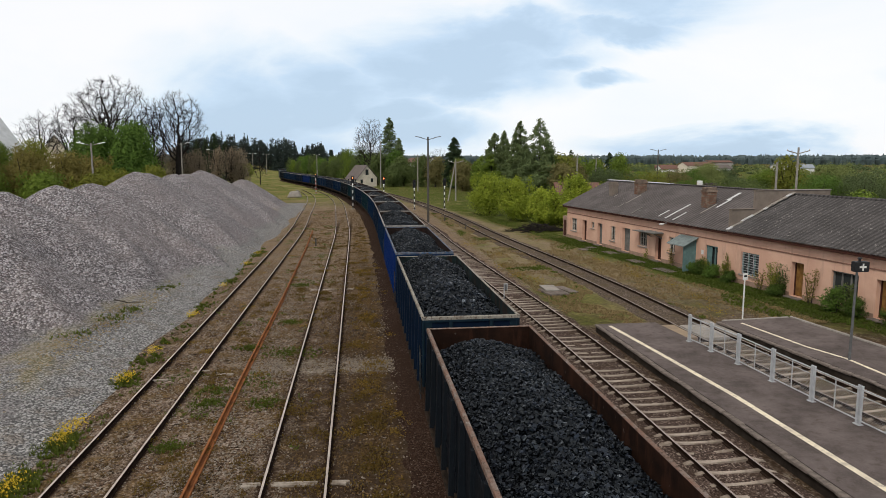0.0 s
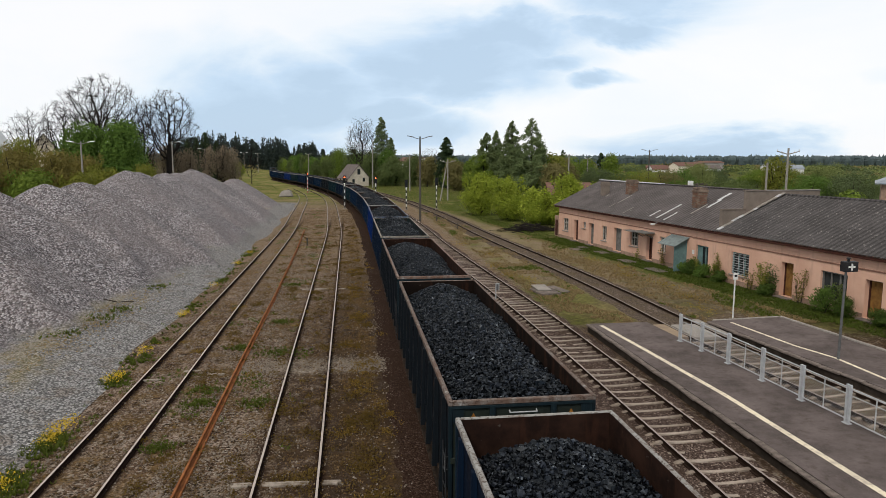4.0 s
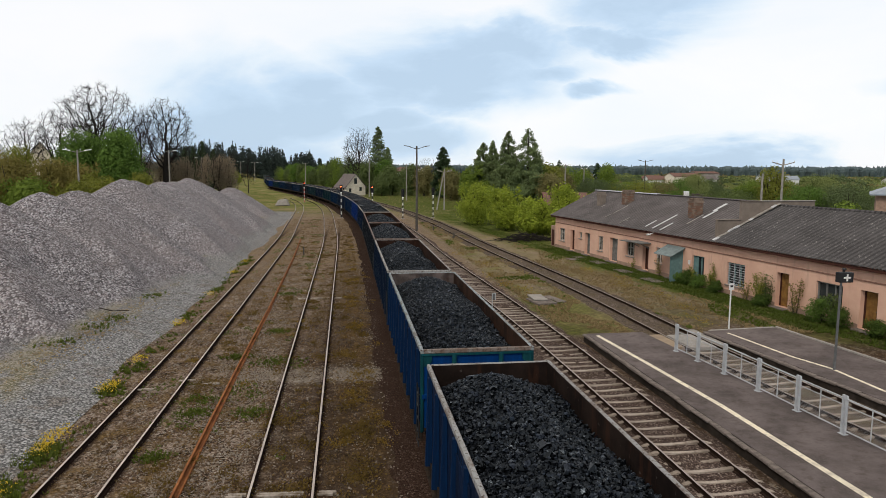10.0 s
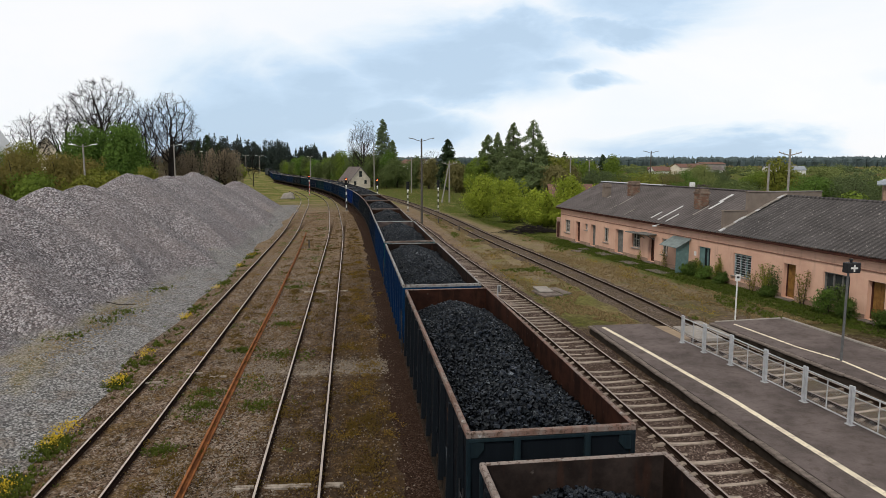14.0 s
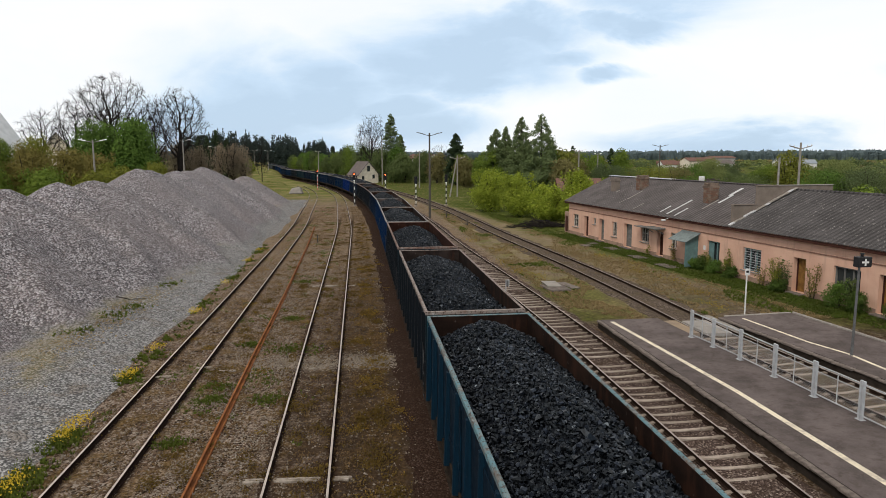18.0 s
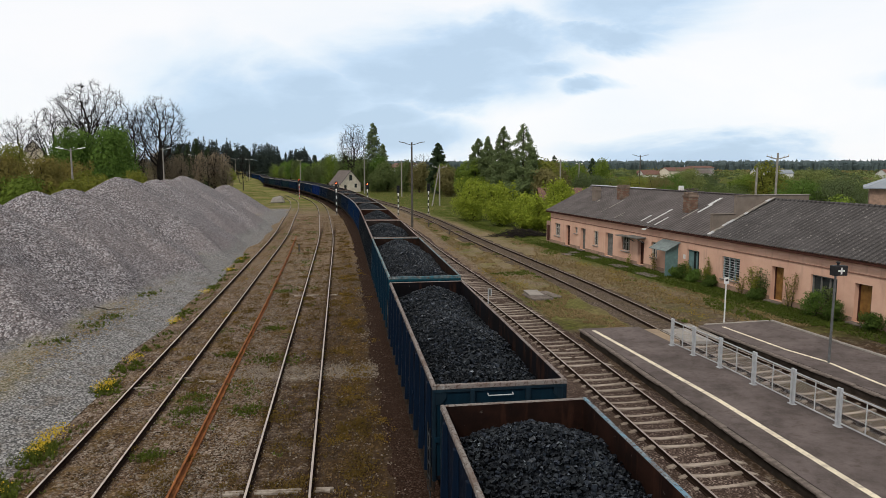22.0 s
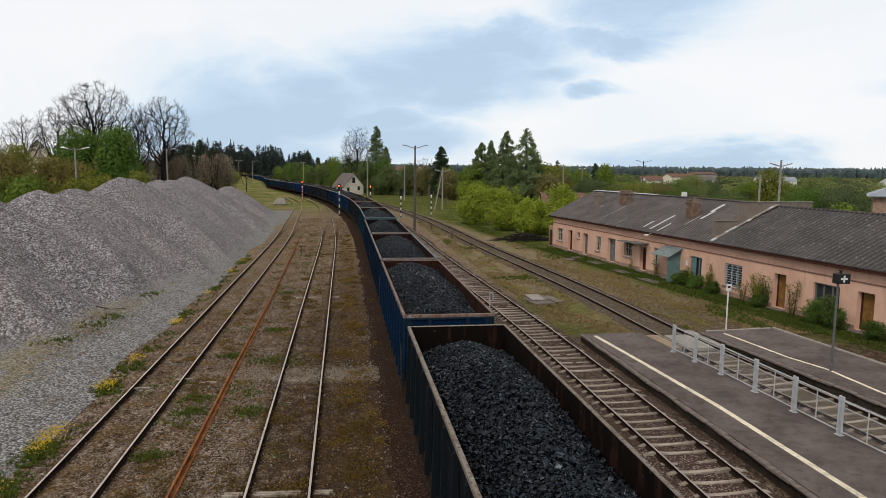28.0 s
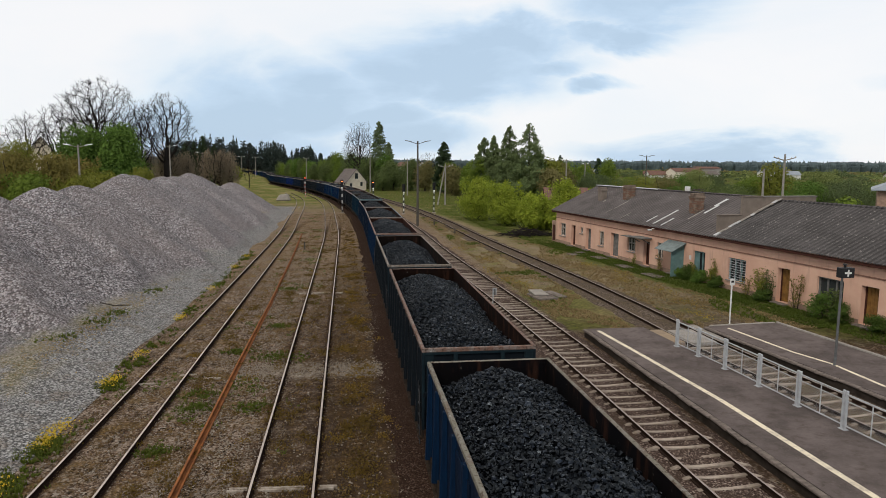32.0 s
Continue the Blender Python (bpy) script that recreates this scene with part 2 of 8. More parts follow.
def coal_material():
    m = Mat("coal", 0.45, 0, 0.32)
    m.b.inputs["Specular Tint"].default_value = (0.72, 0.85, 1.0, 1)
    r = m.island()
    q = m.math("FRACT", m.math("MULTIPLY", r, 13.7))
    c = m.mix(m.span(q, 0, 0.8, smooth=False), (0.0003, 0.0004, 0.0005), (0.0014, 0.0018, 0.003))
    # some lumps paler and bluish: sky highlights painted into the base colour
    c = m.mix(m.span(q, 0.62, 1.0, smooth=False), c, (0.017, 0.021, 0.031))
    c = m.mix(m.math("MULTIPLY", m.span(m.noise(1.3, 4), 0.45, 0.7), 0.5), c, (0.004, 0.004, 0.005))
    m.bump(m.noise(35, 4), 0.35, 0.01)
    return m.done(c, m.span(r, 0, 1, 0.24, 0.6, smooth=False))


COAL = coal_material()


def rail_material(name, top, side):
    m = Mat(name, 0.5, 0.0, 0.03)
    up = m.n.new("ShaderNodeNewGeometry").outputs["Normal"]
    z = m.axes(up)[2]
    n1 = m.noise(2.5, 6)
    face = m.math("MULTIPLY", m.span(z, 0.75, 0.9), m.span(m.axes()[2], 0.135, 0.145))
    c = m.mix(m.span(n1, 0.3, 0.7), side, tuple(v * 0.6 for v in side))
    c = m.mix(face, c, m.mix(m.span(n1, 0.35, 0.75), top, tuple(v * 0.7 for v in top)))
    m.l.new(m.math("MULTIPLY", face, 0.1), m.b.inputs["Metallic"])
    return m.done(c, m.span(face, 0, 1, 0.85, 0.55))


RAIL_BRIGHT = rail_material("worn_rail", (0.47, 0.41, 0.375), (0.022, 0.013, 0.01))
RAIL_PLATFORM = rail_material("platform_rail", (0.34, 0.295, 0.27), (0.03, 0.019, 0.014))
RAIL_DULL = rail_material("dull_rail", (0.15, 0.125, 0.11), (0.075, 0.046, 0.033))
RUST = speckled("orange_rust", (0.32, 0.125, 0.045), (0.18, 0.07, 0.03), 3, 0.9, 0, 0.4)
EDGE_STONE = speckled("stained_edge_stone", (0.22, 0.185, 0.165), (0.1, 0.082, 0.073), 5, 0.95)
# stained wall; the shadow below the coping is in its dark colour too
EDGE_WALL = speckled("stained_shaded_platform_wall", (0.05, 0.04, 0.033), (0.025, 0.019, 0.015), 3, 0.95)
CONCRETE = speckled("weathered_concrete", (0.34, 0.31, 0.28), (0.24, 0.22, 0.2), 2.5, 0.9)


def sleeper_material():
    m = Mat("sleeper_concrete", 0.9, 0, 0.1)
    n1, n2 = m.noise(2.4, 5), m.noise(60, 3)
    c = m.mix(m.span(n1, 0.36, 0.64), (0.46, 0.39, 0.33), (0.22, 0.178, 0.145))
    c = m.mix(m.math("MULTIPLY", m.random(), 0.5), c, (0.12, 0.09, 0.07))
    c = m.mix(m.math("MULTIPLY", m.span(n2, 0.35, 0.7), 0.35), c, (0.15, 0.13, 0.11))
    m.bump(m.math("ADD", n1, m.math("MULTIPLY", n2, 0.5)), 0.3, 0.01)
    return m.done(c)


SLEEPER_CONCRETE = sleeper_material()
SLEEPER_PALE = speckled("bleached_sleeper_wood", (0.42, 0.37, 0.32), (0.14, 0.11, 0.085), 4, 0.95)
SLEEPER_WOOD = speckled("old_sleeper_wood", (0.2, 0.18, 0.155), (0.115, 0.095, 0.075), 3, 0.9)
BALLAST = gravel("platform_ballast", ((0.066, 0.045, 0.038), (0.148, 0.105, 0.088), (0.33, 0.265, 0.228), (0.03, 0.02, 0.015)), 21, (0.058, 0.039, 0.028), 0.58)
BALLAST_DARK = gravel("train_ballast", ((0.036, 0.021, 0.015), (0.068, 0.04, 0.029), (0.13, 0.09, 0.072), (0.02, 0.012, 0.009)), 22, (0.034, 0.02, 0.014), 0.5)
BALLAST_OLD = gravel("overgrown_ballast", ((0.105, 0.08, 0.063), (0.155, 0.12, 0.096), (0.25, 0.2, 0.17), (0.075, 0.056, 0.04)), 13, (0.095, 0.072, 0.042), 0.56)


def pile_material():
    """Crushed stone, grey and pinkish; fine pale gravel with dry weeds on the trampled foot."""
    m = Mat("crushed_stone", 0.95, 0, 0.02)
    x, y, z = m.axes()
    tone, gap = m.bw(m.cells(10.5)), m.cells(10.5, "Distance")
    small, tiny = m.bw(m.cells(15)), m.cells(15, "Distance")
    wide = m.noise(0.13, 5, 0.6)
    c = m.mix(m.span(tone, 0.22, 0.78), (0.180, 0.167, 0.175), (0.424, 0.403, 0.424))
    c = m.mix(m.span(tone, 0.66, 0.9), c, (0.55, 0.53, 0.545))
    c = m.mix(m.math("MULTIPLY", m.span(small, 0.55, 0.85), 0.45), c, (0.270, 0.203, 0.193))
    c = m.mix(m.math("MULTIPLY", m.span(gap, 0.4, 0.7), 0.8), c, (0.021, 0.019, 0.020))
    c = m.mix(m.math("MULTIPLY", m.span(wide, 0.42, 0.62), 0.35), c, (0.196, 0.166, 0.164))
    c = m.mix(m.math("MULTIPLY", m.span(m.noise(1.5, 5, 0.7), 0.5, 0.66), 0.5), c, (0.085, 0.08, 0.085))
    c = m.mix(m.math("MULTIPLY", m.span(m.noise(2.6, 5, 0.7), 0.55, 0.68), 0.45), c, (0.5, 0.485, 0.5))
    foot = m.mix(m.span(small, 0.2, 0.8), (0.135, 0.132, 0.131), (0.39, 0.384, 0.384))
    foot = m.mix(m.math("MULTIPLY", m.span(m.noise(0.9, 6, 0.65), 0.5, 0.66), 0.55), foot, (0.180, 0.145, 0.117))
    foot = m.mix(m.math("MULTIPLY", m.span(tiny, 0.45, 0.75), 0.8), foot, (0.048, 0.048, 0.050))
    weeds = m.math("MULTIPLY", m.span(m.noise(0.5, 6, 0.65, m.stretch(1.0, 0.5, 1.0)), 0.48, 0.62), m.span(x, -10.4, -11.6))
    foot = m.mix(m.math("MULTIPLY", weeds, 0.8), foot, m.mix(m.span(small, 0.3, 0.7), (0.138, 0.124, 0.067), (0.318, 0.279, 0.212)))
    edge = m.math("ADD", z, m.math("MULTIPLY", m.math("SUBTRACT", m.noise(0.4, 5), 0.5), 0.9))
    low = m.span(edge, 0.75, 0.3)
    c = m.mix(low, c, foot)
    m.bump(m.math("SUBTRACT", 1.0, gap), 1.0, 0.07)
    return m.done(c)


PILE_GRAVEL = pile_material()


def asphalt_material():
    m = Mat("platform_asphalt", 0.95, 0, 0.04)
    n1, n2, n3 = m.noise(0.7, 6, 0.65), m.noise(40, 3), m.noise(3.0, 6, 0.7)
    c = m.mix(m.span(n1, 0.3, 0.7), (0.076, 0.063, 0.06), (0.148, 0.122, 0.118))
    c = m.mix(m.math("MULTIPLY", m.span(n3, 0.5, 0.66), 0.55), c, (0.066, 0.052, 0.047))
    c = m.mix(m.math("MULTIPLY", m.span(n2, 0.55, 0.7), 0.3), c, (0.22, 0.2, 0.185))
    m.bump(n2, 0.3, 0.006)
    return m.done(c)


ASPHALT = asphalt_material()


def line_paint():
    m = Mat("worn_line_paint", 0.8, 0, 0.3)
    n1 = m.noise(7, 6, 0.7)
    c = m.mix(m.span(n1, 0.5, 0.62), (0.74, 0.665, 0.51), (0.38, 0.33, 0.27))
    c = m.mix(m.math("MULTIPLY", m.span(m.noise(1.1, 5, 0.6), 0.45, 0.65), 0.5), c, (0.48, 0.42, 0.34))
    return m.done(c)


LINE = line_paint()


def ground_material():
    m = Mat("yard_ground", 0.95, 0, 0.02)
    ax = m.axes()
    x, y = ax[0], ax[1]
    big, mid, small = m.noise(0.16, 6, 0.6), m.noise(0.75, 7, 0.65), m.noise(6, 5, 0.7)
    grit = m.bw(m.cells(16))
    dirt = m.mix(m.span(small, 0.3, 0.7), (0.06, 0.036, 0.023), (0.18, 0.118, 0.08))
    dirt = m.mix(m.math("MULTIPLY", m.span(grit, 0.64, 0.8), 0.8), dirt, (0.293, 0.263, 0.229))
    dirt = m.mix(m.math("MULTIPLY", m.span(m.noise(1.6, 6, 0.7), 0.5, 0.62), 0.75), dirt, (0.036, 0.022, 0.013))
    dirt = m.mix(m.math("MULTIPLY", m.span(m.noise(0.35, 5, 0.6), 0.5, 0.64), 0.4), dirt, (0.186, 0.151, 0.117))
    dirt = m.mix(m.math("MULTIPLY", m.span(grit, 0.38, 0.2), 0.85), dirt, (0.013, 0.010, 0.007))
    chips = m.bw(m.cells(27))
    dirt = m.mix(m.math("MULTIPLY", m.span(chips, 0.72, 0.84), m.span(m.noise(1.3, 5), 0.38, 0.62, 0.25, 0.9)), dirt, (0.36, 0.31, 0.26))
    dirt = m.mix(m.math("MULTIPLY", m.span(chips, 0.3, 0.2), 0.7), dirt, (0.02, 0.014, 0.01))
    moss = m.mix(m.span(m.noise(11, 4, 0.7), 0.38, 0.62), (0.055, 0.035, 0.013), (0.205, 0.128, 0.044))
    c = m.mix(m.math("MULTIPLY", m.span(mid, 0.46, 0.64), 0.7), dirt, moss)
    c = m.mix(m.math("MULTIPLY", m.span(y, 30, 62), m.span(m.noise(0.5, 5, 0.6), 0.3, 0.7, 0.25, 0.7)), c, (0.25, 0.183, 0.115))
    blot = m.math("MULTIPLY", m.span(m.noise(1.1, 7, 0.7, m.stretch(1.0, 0.6, 1.0)), 0.46, 0.62), 0.5)
    c = m.mix(blot, c, m.mix(m.span(grit, 0.3, 0.7), (0.12, 0.082, 0.06), (0.36, 0.285, 0.23)))
    grass = m.mix(m.span(small, 0.3, 0.7), (0.06, 0.08, 0.013), (0.14, 0.155, 0.034))
    dry = m.mix(m.span(small, 0.35, 0.7), (0.224, 0.178, 0.092), (0.356, 0.290, 0.139))
    grass = m.mix(m.math("MULTIPLY", m.span(big, 0.35, 0.75), m.span(y, 80, 130, 0.95, 0.9)), grass, dry)
    right = m.math("MULTIPLY", m.span(x, 9.6, 11.4), m.span(y, 29, 32))
    front = m.math("ADD", m.math("MULTIPLY", m.math("SUBTRACT", x, 21.348), 0.99445), m.math("MULTIPLY", m.math("SUBTRACT", y, 68.0), 0.10525))
    lawn = m.math("MULTIPLY", m.span(front, -4.2, -2.2), m.span(y, 25, 30))
    wedge = m.math("MULTIPLY", m.math("MULTIPLY", m.span(x, 9.9, 11.2), m.span(x, 15.2, 13.4)), m.math("MULTIPLY", m.span(y, 29.5, 31.5), m.span(y, 47, 38)))
    far = m.span(y, 95, 170)
    left = m.span(x, -22, -34)
    bias = m.math("MAXIMUM", m.math("MAXIMUM", m.math("MULTIPLY", right, 0.34), m.math("MAXIMUM", lawn, m.math("MULTIPLY", wedge, 0.8))), m.math("MAXIMUM", m.math("MULTIPLY", far, 0.95), left))
    mask = m.span(m.math("ADD", m.math("MULTIPLY", bias, 0.62), m.math("SUBTRACT", mid, 0.35)), 0.1, 0.66)
    c = m.mix(m.math("MULTIPLY", mask, m.span(bias, 0.05, 0.2)), c, grass)
    turf = m.math("MULTIPLY", lawn, m.span(m.noise(0.8, 6, 0.65), 0.3, 0.52))
    c = m.mix(m.math("MULTIPLY", turf, 0.85), c, m.mix(m.span(small, 0.3, 0.7), (0.03, 0.045, 0.008), (0.085, 0.105, 0.02)))
    oily = m.math("MULTIPLY", m.math("MULTIPLY", m.span(m.math("ADD", x, m.math("MULTIPLY", m.math("SUBTRACT", mid, 0.5), 2.5)), -2.2, 0.6), m.span(x, 4.0, 3.0)), m.span(y, 70, 35))
    c = m.mix(m.math("MULTIPLY", oily, m.span(small, 0.3, 0.7, 0.8, 0.45)), c, (0.03, 0.021, 0.014))
    path = m.math("MULTIPLY", m.math("MULTIPLY", m.span(x, 10.2, 12.0), m.span(y, 28, 33)), m.span(m.noise(0.45, 6, 0.65, m.stretch(1.2, 0.6, 1.0)), 0.36, 0.68))
    path = m.math("MULTIPLY", m.math("MULTIPLY", path, m.span(x, 26, 22)), m.math("SUBTRACT", 1.0, m.math("MAXIMUM", lawn, wedge)))
    c = m.mix(m.math("MULTIPLY", path, 0.6), c, m.mix(m.span(small, 0.3, 0.7), (0.2, 0.145, 0.1), (0.33, 0.255, 0.19)))
    near = m.math("MULTIPLY", m.span(y, 48, 20), m.span(x, -3.6, -1.6))
    c = m.mix(m.math("MULTIPLY", near, m.span(m.noise(2.4, 6, 0.7), 0.36, 0.6, 0.2, 0.92)), c, (0.042, 0.027, 0.018))
    ochre = m.math("MULTIPLY", m.span(m.math("ABSOLUTE", m.math("SUBTRACT", x, 0.35)), 1.2, 0.4), m.span(m.noise(1.2, 6, 0.65, m.stretch(1.0, 0.45, 1.0)), 0.4, 0.6))
    c = m.mix(m.math("MULTIPLY", m.math("MULTIPLY", ochre, m.span(y, 85, 60)), m.span(y, 14, 34, 0.32, 0.6)), c, m.mix(m.span(m.noise(13, 4, 0.7), 0.38, 0.62), (0.042, 0.025, 0.011), (0.225, 0.137, 0.048)))
    stripe = m.math("MULTIPLY", m.span(m.math("ABSOLUTE", m.math("SUBTRACT", y, 25.6)), 1.3, 0.3), m.span(m.math("ABSOLUTE", m.math("ADD", x, 0.9)), 2.9, 0.9))
    c = m.mix(m.math("MULTIPLY", stripe, m.span(m.noise(1.5, 6, 0.7), 0.38, 0.62, 0.0, 0.7)), c, m.mix(m.span(grit, 0.3, 0.7), (0.2, 0.165, 0.135), (0.5, 0.46, 0.4)))
    # dark bands along the rails: rust stains plus painted rail-side shadow
    near_rail = None
    for at in (-7.42, -5.92, -2.37, -0.87):
        k = m.span(m.math("ABSOLUTE", m.math("SUBTRACT", x, at)), 0.26, 0.07)
        near_rail = k if near_rail is None else m.math("MAXIMUM", near_rail, k)
    near_rail = m.math("MULTIPLY", m.math("MULTIPLY", near_rail, m.span(y, 95, 80)), m.span(m.noise(1.7, 6, 0.7), 0.3, 0.55, 0.35, 0.9))
    c = m.mix(near_rail, c, (0.028, 0.016, 0.011))
    m.bump(m.math("ADD", small, m.math("MULTIPLY", m.math("ADD", grit, chips), 0.45)), 0.9, 0.05)
    return m.done(c)


GROUND = ground_material()
GREEN_GRASS = leafy("fresh_grass", (0.045, 0.066, 0.01), (0.085, 0.112, 0.018), (0.14, 0.15, 0.036))
LAWN_GRASS = leafy("lawn_grass", (0.035, 0.055, 0.009), (0.07, 0.1, 0.016), (0.12, 0.145, 0.032))
DRY_GRASS = leafy("dry_grass", (0.16, 0.12, 0.06), (0.24, 0.185, 0.095), (0.13, 0.12, 0.04))
YELLOW = leafy("yellow_blossom", (0.42, 0.31, 0.025), (0.6, 0.45, 0.04), (0.3, 0.27, 0.05))
DRY_FLOWER = leafy("ochre_moss", (0.06, 0.042, 0.013), (0.13, 0.088, 0.022), (0.075, 0.066, 0.017))
GOLD_MOSS = leafy("golden_moss", (0.105, 0.07, 0.017), (0.185, 0.125, 0.024), (0.34, 0.25, 0.04))
YELLOW_WEED = leafy("yellow_weeds", (0.16, 0.115, 0.02), (0.26, 0.19, 0.028), (0.4, 0.3, 0.04))
YARD_LITTER = leafy("warm_dead_weeds", (0.075, 0.05, 0.026), (0.17, 0.115, 0.055), (0.12, 0.1, 0.032))
PEBBLE = leafy("pale_pebbles", (0.15, 0.12, 0.095), (0.27, 0.23, 0.19), (0.48, 0.44, 0.39), 0.9, 0.0)
STEEL_PALE = speckled("galvanised_steel", (0.49, 0.51, 0.535), (0.36, 0.375, 0.4), 5, 0.55, 0.0, 0.1)
STEEL_GREY = speckled("grey_steel", (0.16, 0.165, 0.17), (0.1, 0.1, 0.1), 5, 0.6, 0.2, 0.1)
BLACK = speckled("black_paint", (0.018, 0.018, 0.02), (0.03, 0.03, 0.032), 5, 0.5, 0, 0.1)
WHITE = speckled("white_paint", (0.76, 0.76, 0.75), (0.6, 0.59, 0.57), 4, 0.6, 0, 0.1)
WARNING = speckled("faded_warning_orange", (0.42, 0.19, 0.03), (0.2, 0.08, 0.02), 14, 0.8)
RED = speckled("red_paint", (0.5, 0.06, 0.04), (0.36, 0.04, 0.03), 4, 0.6, 0, 0.1)
POLE_CONCRETE = speckled("pole_concrete", (0.33, 0.31, 0.28), (0.23, 0.21, 0.19), 3, 0.9)
POLE_DARK = speckled("dark_pole", (0.11, 0.1, 0.09), (0.07, 0.062, 0.055), 3, 0.9)
WOOD_DARK = speckled("dark_door_wood", (0.075, 0.028, 0.02), (0.05, 0.02, 0.015), 4, 0.7)
WOOD_OCHRE = speckled("ochre_door_wood", (0.27, 0.145, 0.042), (0.15, 0.075, 0.026), 3, 0.7)
WOOD_GREY = speckled("grey_door_wood", (0.2, 0.2, 0.19), (0.13, 0.125, 0.12), 3, 0.8)
DOOR_TEAL = speckled("teal_door_paint", (0.15, 0.25, 0.25), (0.1, 0.17, 0.17), 3, 0.7)
FRAME_WHITE = speckled("window_frame_paint", (0.5, 0.47, 0.43), (0.25, 0.22, 0.19), 4, 0.7)
# near-black stands in for the shade of the unlit station rooms
ROOM_SHADE = speckled("room_shade_paint", (0.02, 0.02, 0.02), (0.03, 0.028, 0.026), 2, 0.9)
BARK = speckled("bark", (0.05, 0.04, 0.032), (0.028, 0.023, 0.02), 4, 0.95)
TWIG = speckled("grey_twigs", (0.03, 0.025, 0.023), (0.02, 0.017, 0.016), 4, 0.95)


def glass_material():
    m = Mat("window_glass", 0.08, 0, 0.5)
    return m.done((0.028, 0.034, 0.036), m.span(m.noise(3, 3), 0.3, 0.7, 0.05, 0.22))


GLASS = glass_material()
LAMP_GLASS = Mat("lamp_head_plastic", 0.4).done((0.82, 0.82, 0.8))


def glowing(name, colour, strength):
    m = Mat(name, 0.3)
    m.b.inputs["Emission Color"].default_value = (*colour, 1)
    m.b.inputs["Emission Strength"].default_value = strength
    return m.done(colour)


RED_LIGHT = glowing("red_signal_light", (1.0, 0.12, 0.03), 6.0)



# ---- mesh helpers ----
class Geo:
    """Collects corners and faces of one mesh."""

    def __init__(self):
        self.v, self.f, self.k = [], [], []

    def add(self, vs, fs, k=0):
        o = len(self.v)
        self.v += [tuple(p) for p in vs]
        self.f += [tuple(i + o for i in f) for f in fs]
        self.k += [k] * len(fs)
        return self

    def box(self, x0, x1, y0, y1, z0, z1, k=0, m=None):
        vs = [Vector(p) for p in ((x0, y0, z0), (x1, y0, z0), (x1, y1, z0), (x0, y1, z0), (x0, y0, z1), (x1, y0, z1), (x1, y1, z1), (x0, y1, z1))]
        if m:
            vs = [m @ p for p in vs]
        return self.add(vs, ((0, 3, 2, 1), (4, 5, 6, 7), (0, 1, 5, 4), (1, 2, 6, 5), (2, 3, 7, 6), (3, 0, 4, 7)), k)

    def tube(self, p, q, r0, r1=None, n=8, k=0, caps=True):
        p, q = Vector(p), Vector(q)
        r1 = r0 if r1 is None else r1
        d = (q - p).normalized()
        a = d.orthogonal().normalized()
        b = d.cross(a)
        ring = [a * math.cos(2 * math.pi * i / n) + b * math.sin(2 * math.pi * i / n) for i in range(n)]
        vs = [p + c * r0 for c in ring] + [q + c * r1 for c in ring]
        fs = [(i, (i + 1) % n, n + (i + 1) % n, n + i) for i in range(n)]
        if caps:
            fs += [tuple(range(n))[::-1], tuple(range(n, 2 * n))]
        return self.add(vs, fs, k)

    def sweep(self, outline, places, k=0, caps=True):
        """An outline of (across, up) corners carried along places of (x, y, z, heading in radians to the left)."""
        n, vs = len(outline), []
        for x, y, z, h in places:
            c, s = math.cos(h), math.sin(h)
            vs += [(x + a * c, y + a * s, z + u) for a, u in outline]
        fs = []
        for j in range(len(places) - 1):
            fs += [(j * n + i, j * n + (i + 1) % n, (j + 1) * n + (i + 1) % n, (j + 1) * n + i) for i in range(n)]
        if caps:
            e = (len(places) - 1) * n
            fs += [tuple(range(n))[::-1], tuple(range(e, e + n))]
        return self.add(vs, fs, k)

    def mesh(self, name, mats, smooth=False, bevel=0.0):
        me = bpy.data.meshes.new(name)
        me.from_pydata(self.v, [], self.f)
        for m in (mats if isinstance(mats, (list, tuple)) else [mats]):
            me.materials.append(m)
        if any(self.k):
            me.polygons.foreach_set("material_index", self.k)
        bm = bmesh.new()
        bm.from_mesh(me)
        if bevel:
            bmesh.ops.remove_doubles(bm, verts=bm.verts, dist=1e-5)
            bmesh.ops.bevel(bm, geom=bm.edges[:], offset=bevel, segments=1, affect="EDGES", profile=0.5)
        bmesh.ops.recalc_face_normals(bm, faces=bm.faces)
        bm.to_mesh(me)
        bm.free()
        if smooth:
            me.polygons.foreach_set("use_smooth", [True] * len(me.polygons))
        return me


def raw_mesh(name, v, f, mat, smooth=False):
    """A large mesh straight from arrays."""
    me = bpy.data.meshes.new(name)
    me.from_pydata(v.tolist() if hasattr(v, "tolist") else v, [], f.tolist() if hasattr(f, "tolist") else f)
    me.materials.append(mat)
    if smooth:
        me.polygons.foreach_set("use_smooth", [True] * len(me.polygons))
    return me


def part(name, geo, mat, parent, label="", bevel=0.0, m=None, smooth=False):
    me = geo.mesh(name, mat, smooth, bevel) if isinstance(geo, Geo) else geo
    ob = new(name, me)
    ob.parent = parent
    if m is not None:
        ob.matrix_basis = m
    if label:
        ob["label"] = label
    return ob


def thing(name, label, category, m=None, group="", kind="", data=None):
    ob = new(name, data)
    if m is not None:
        ob.matrix_basis = m
    return tagged(ob, label, category, group, kind)


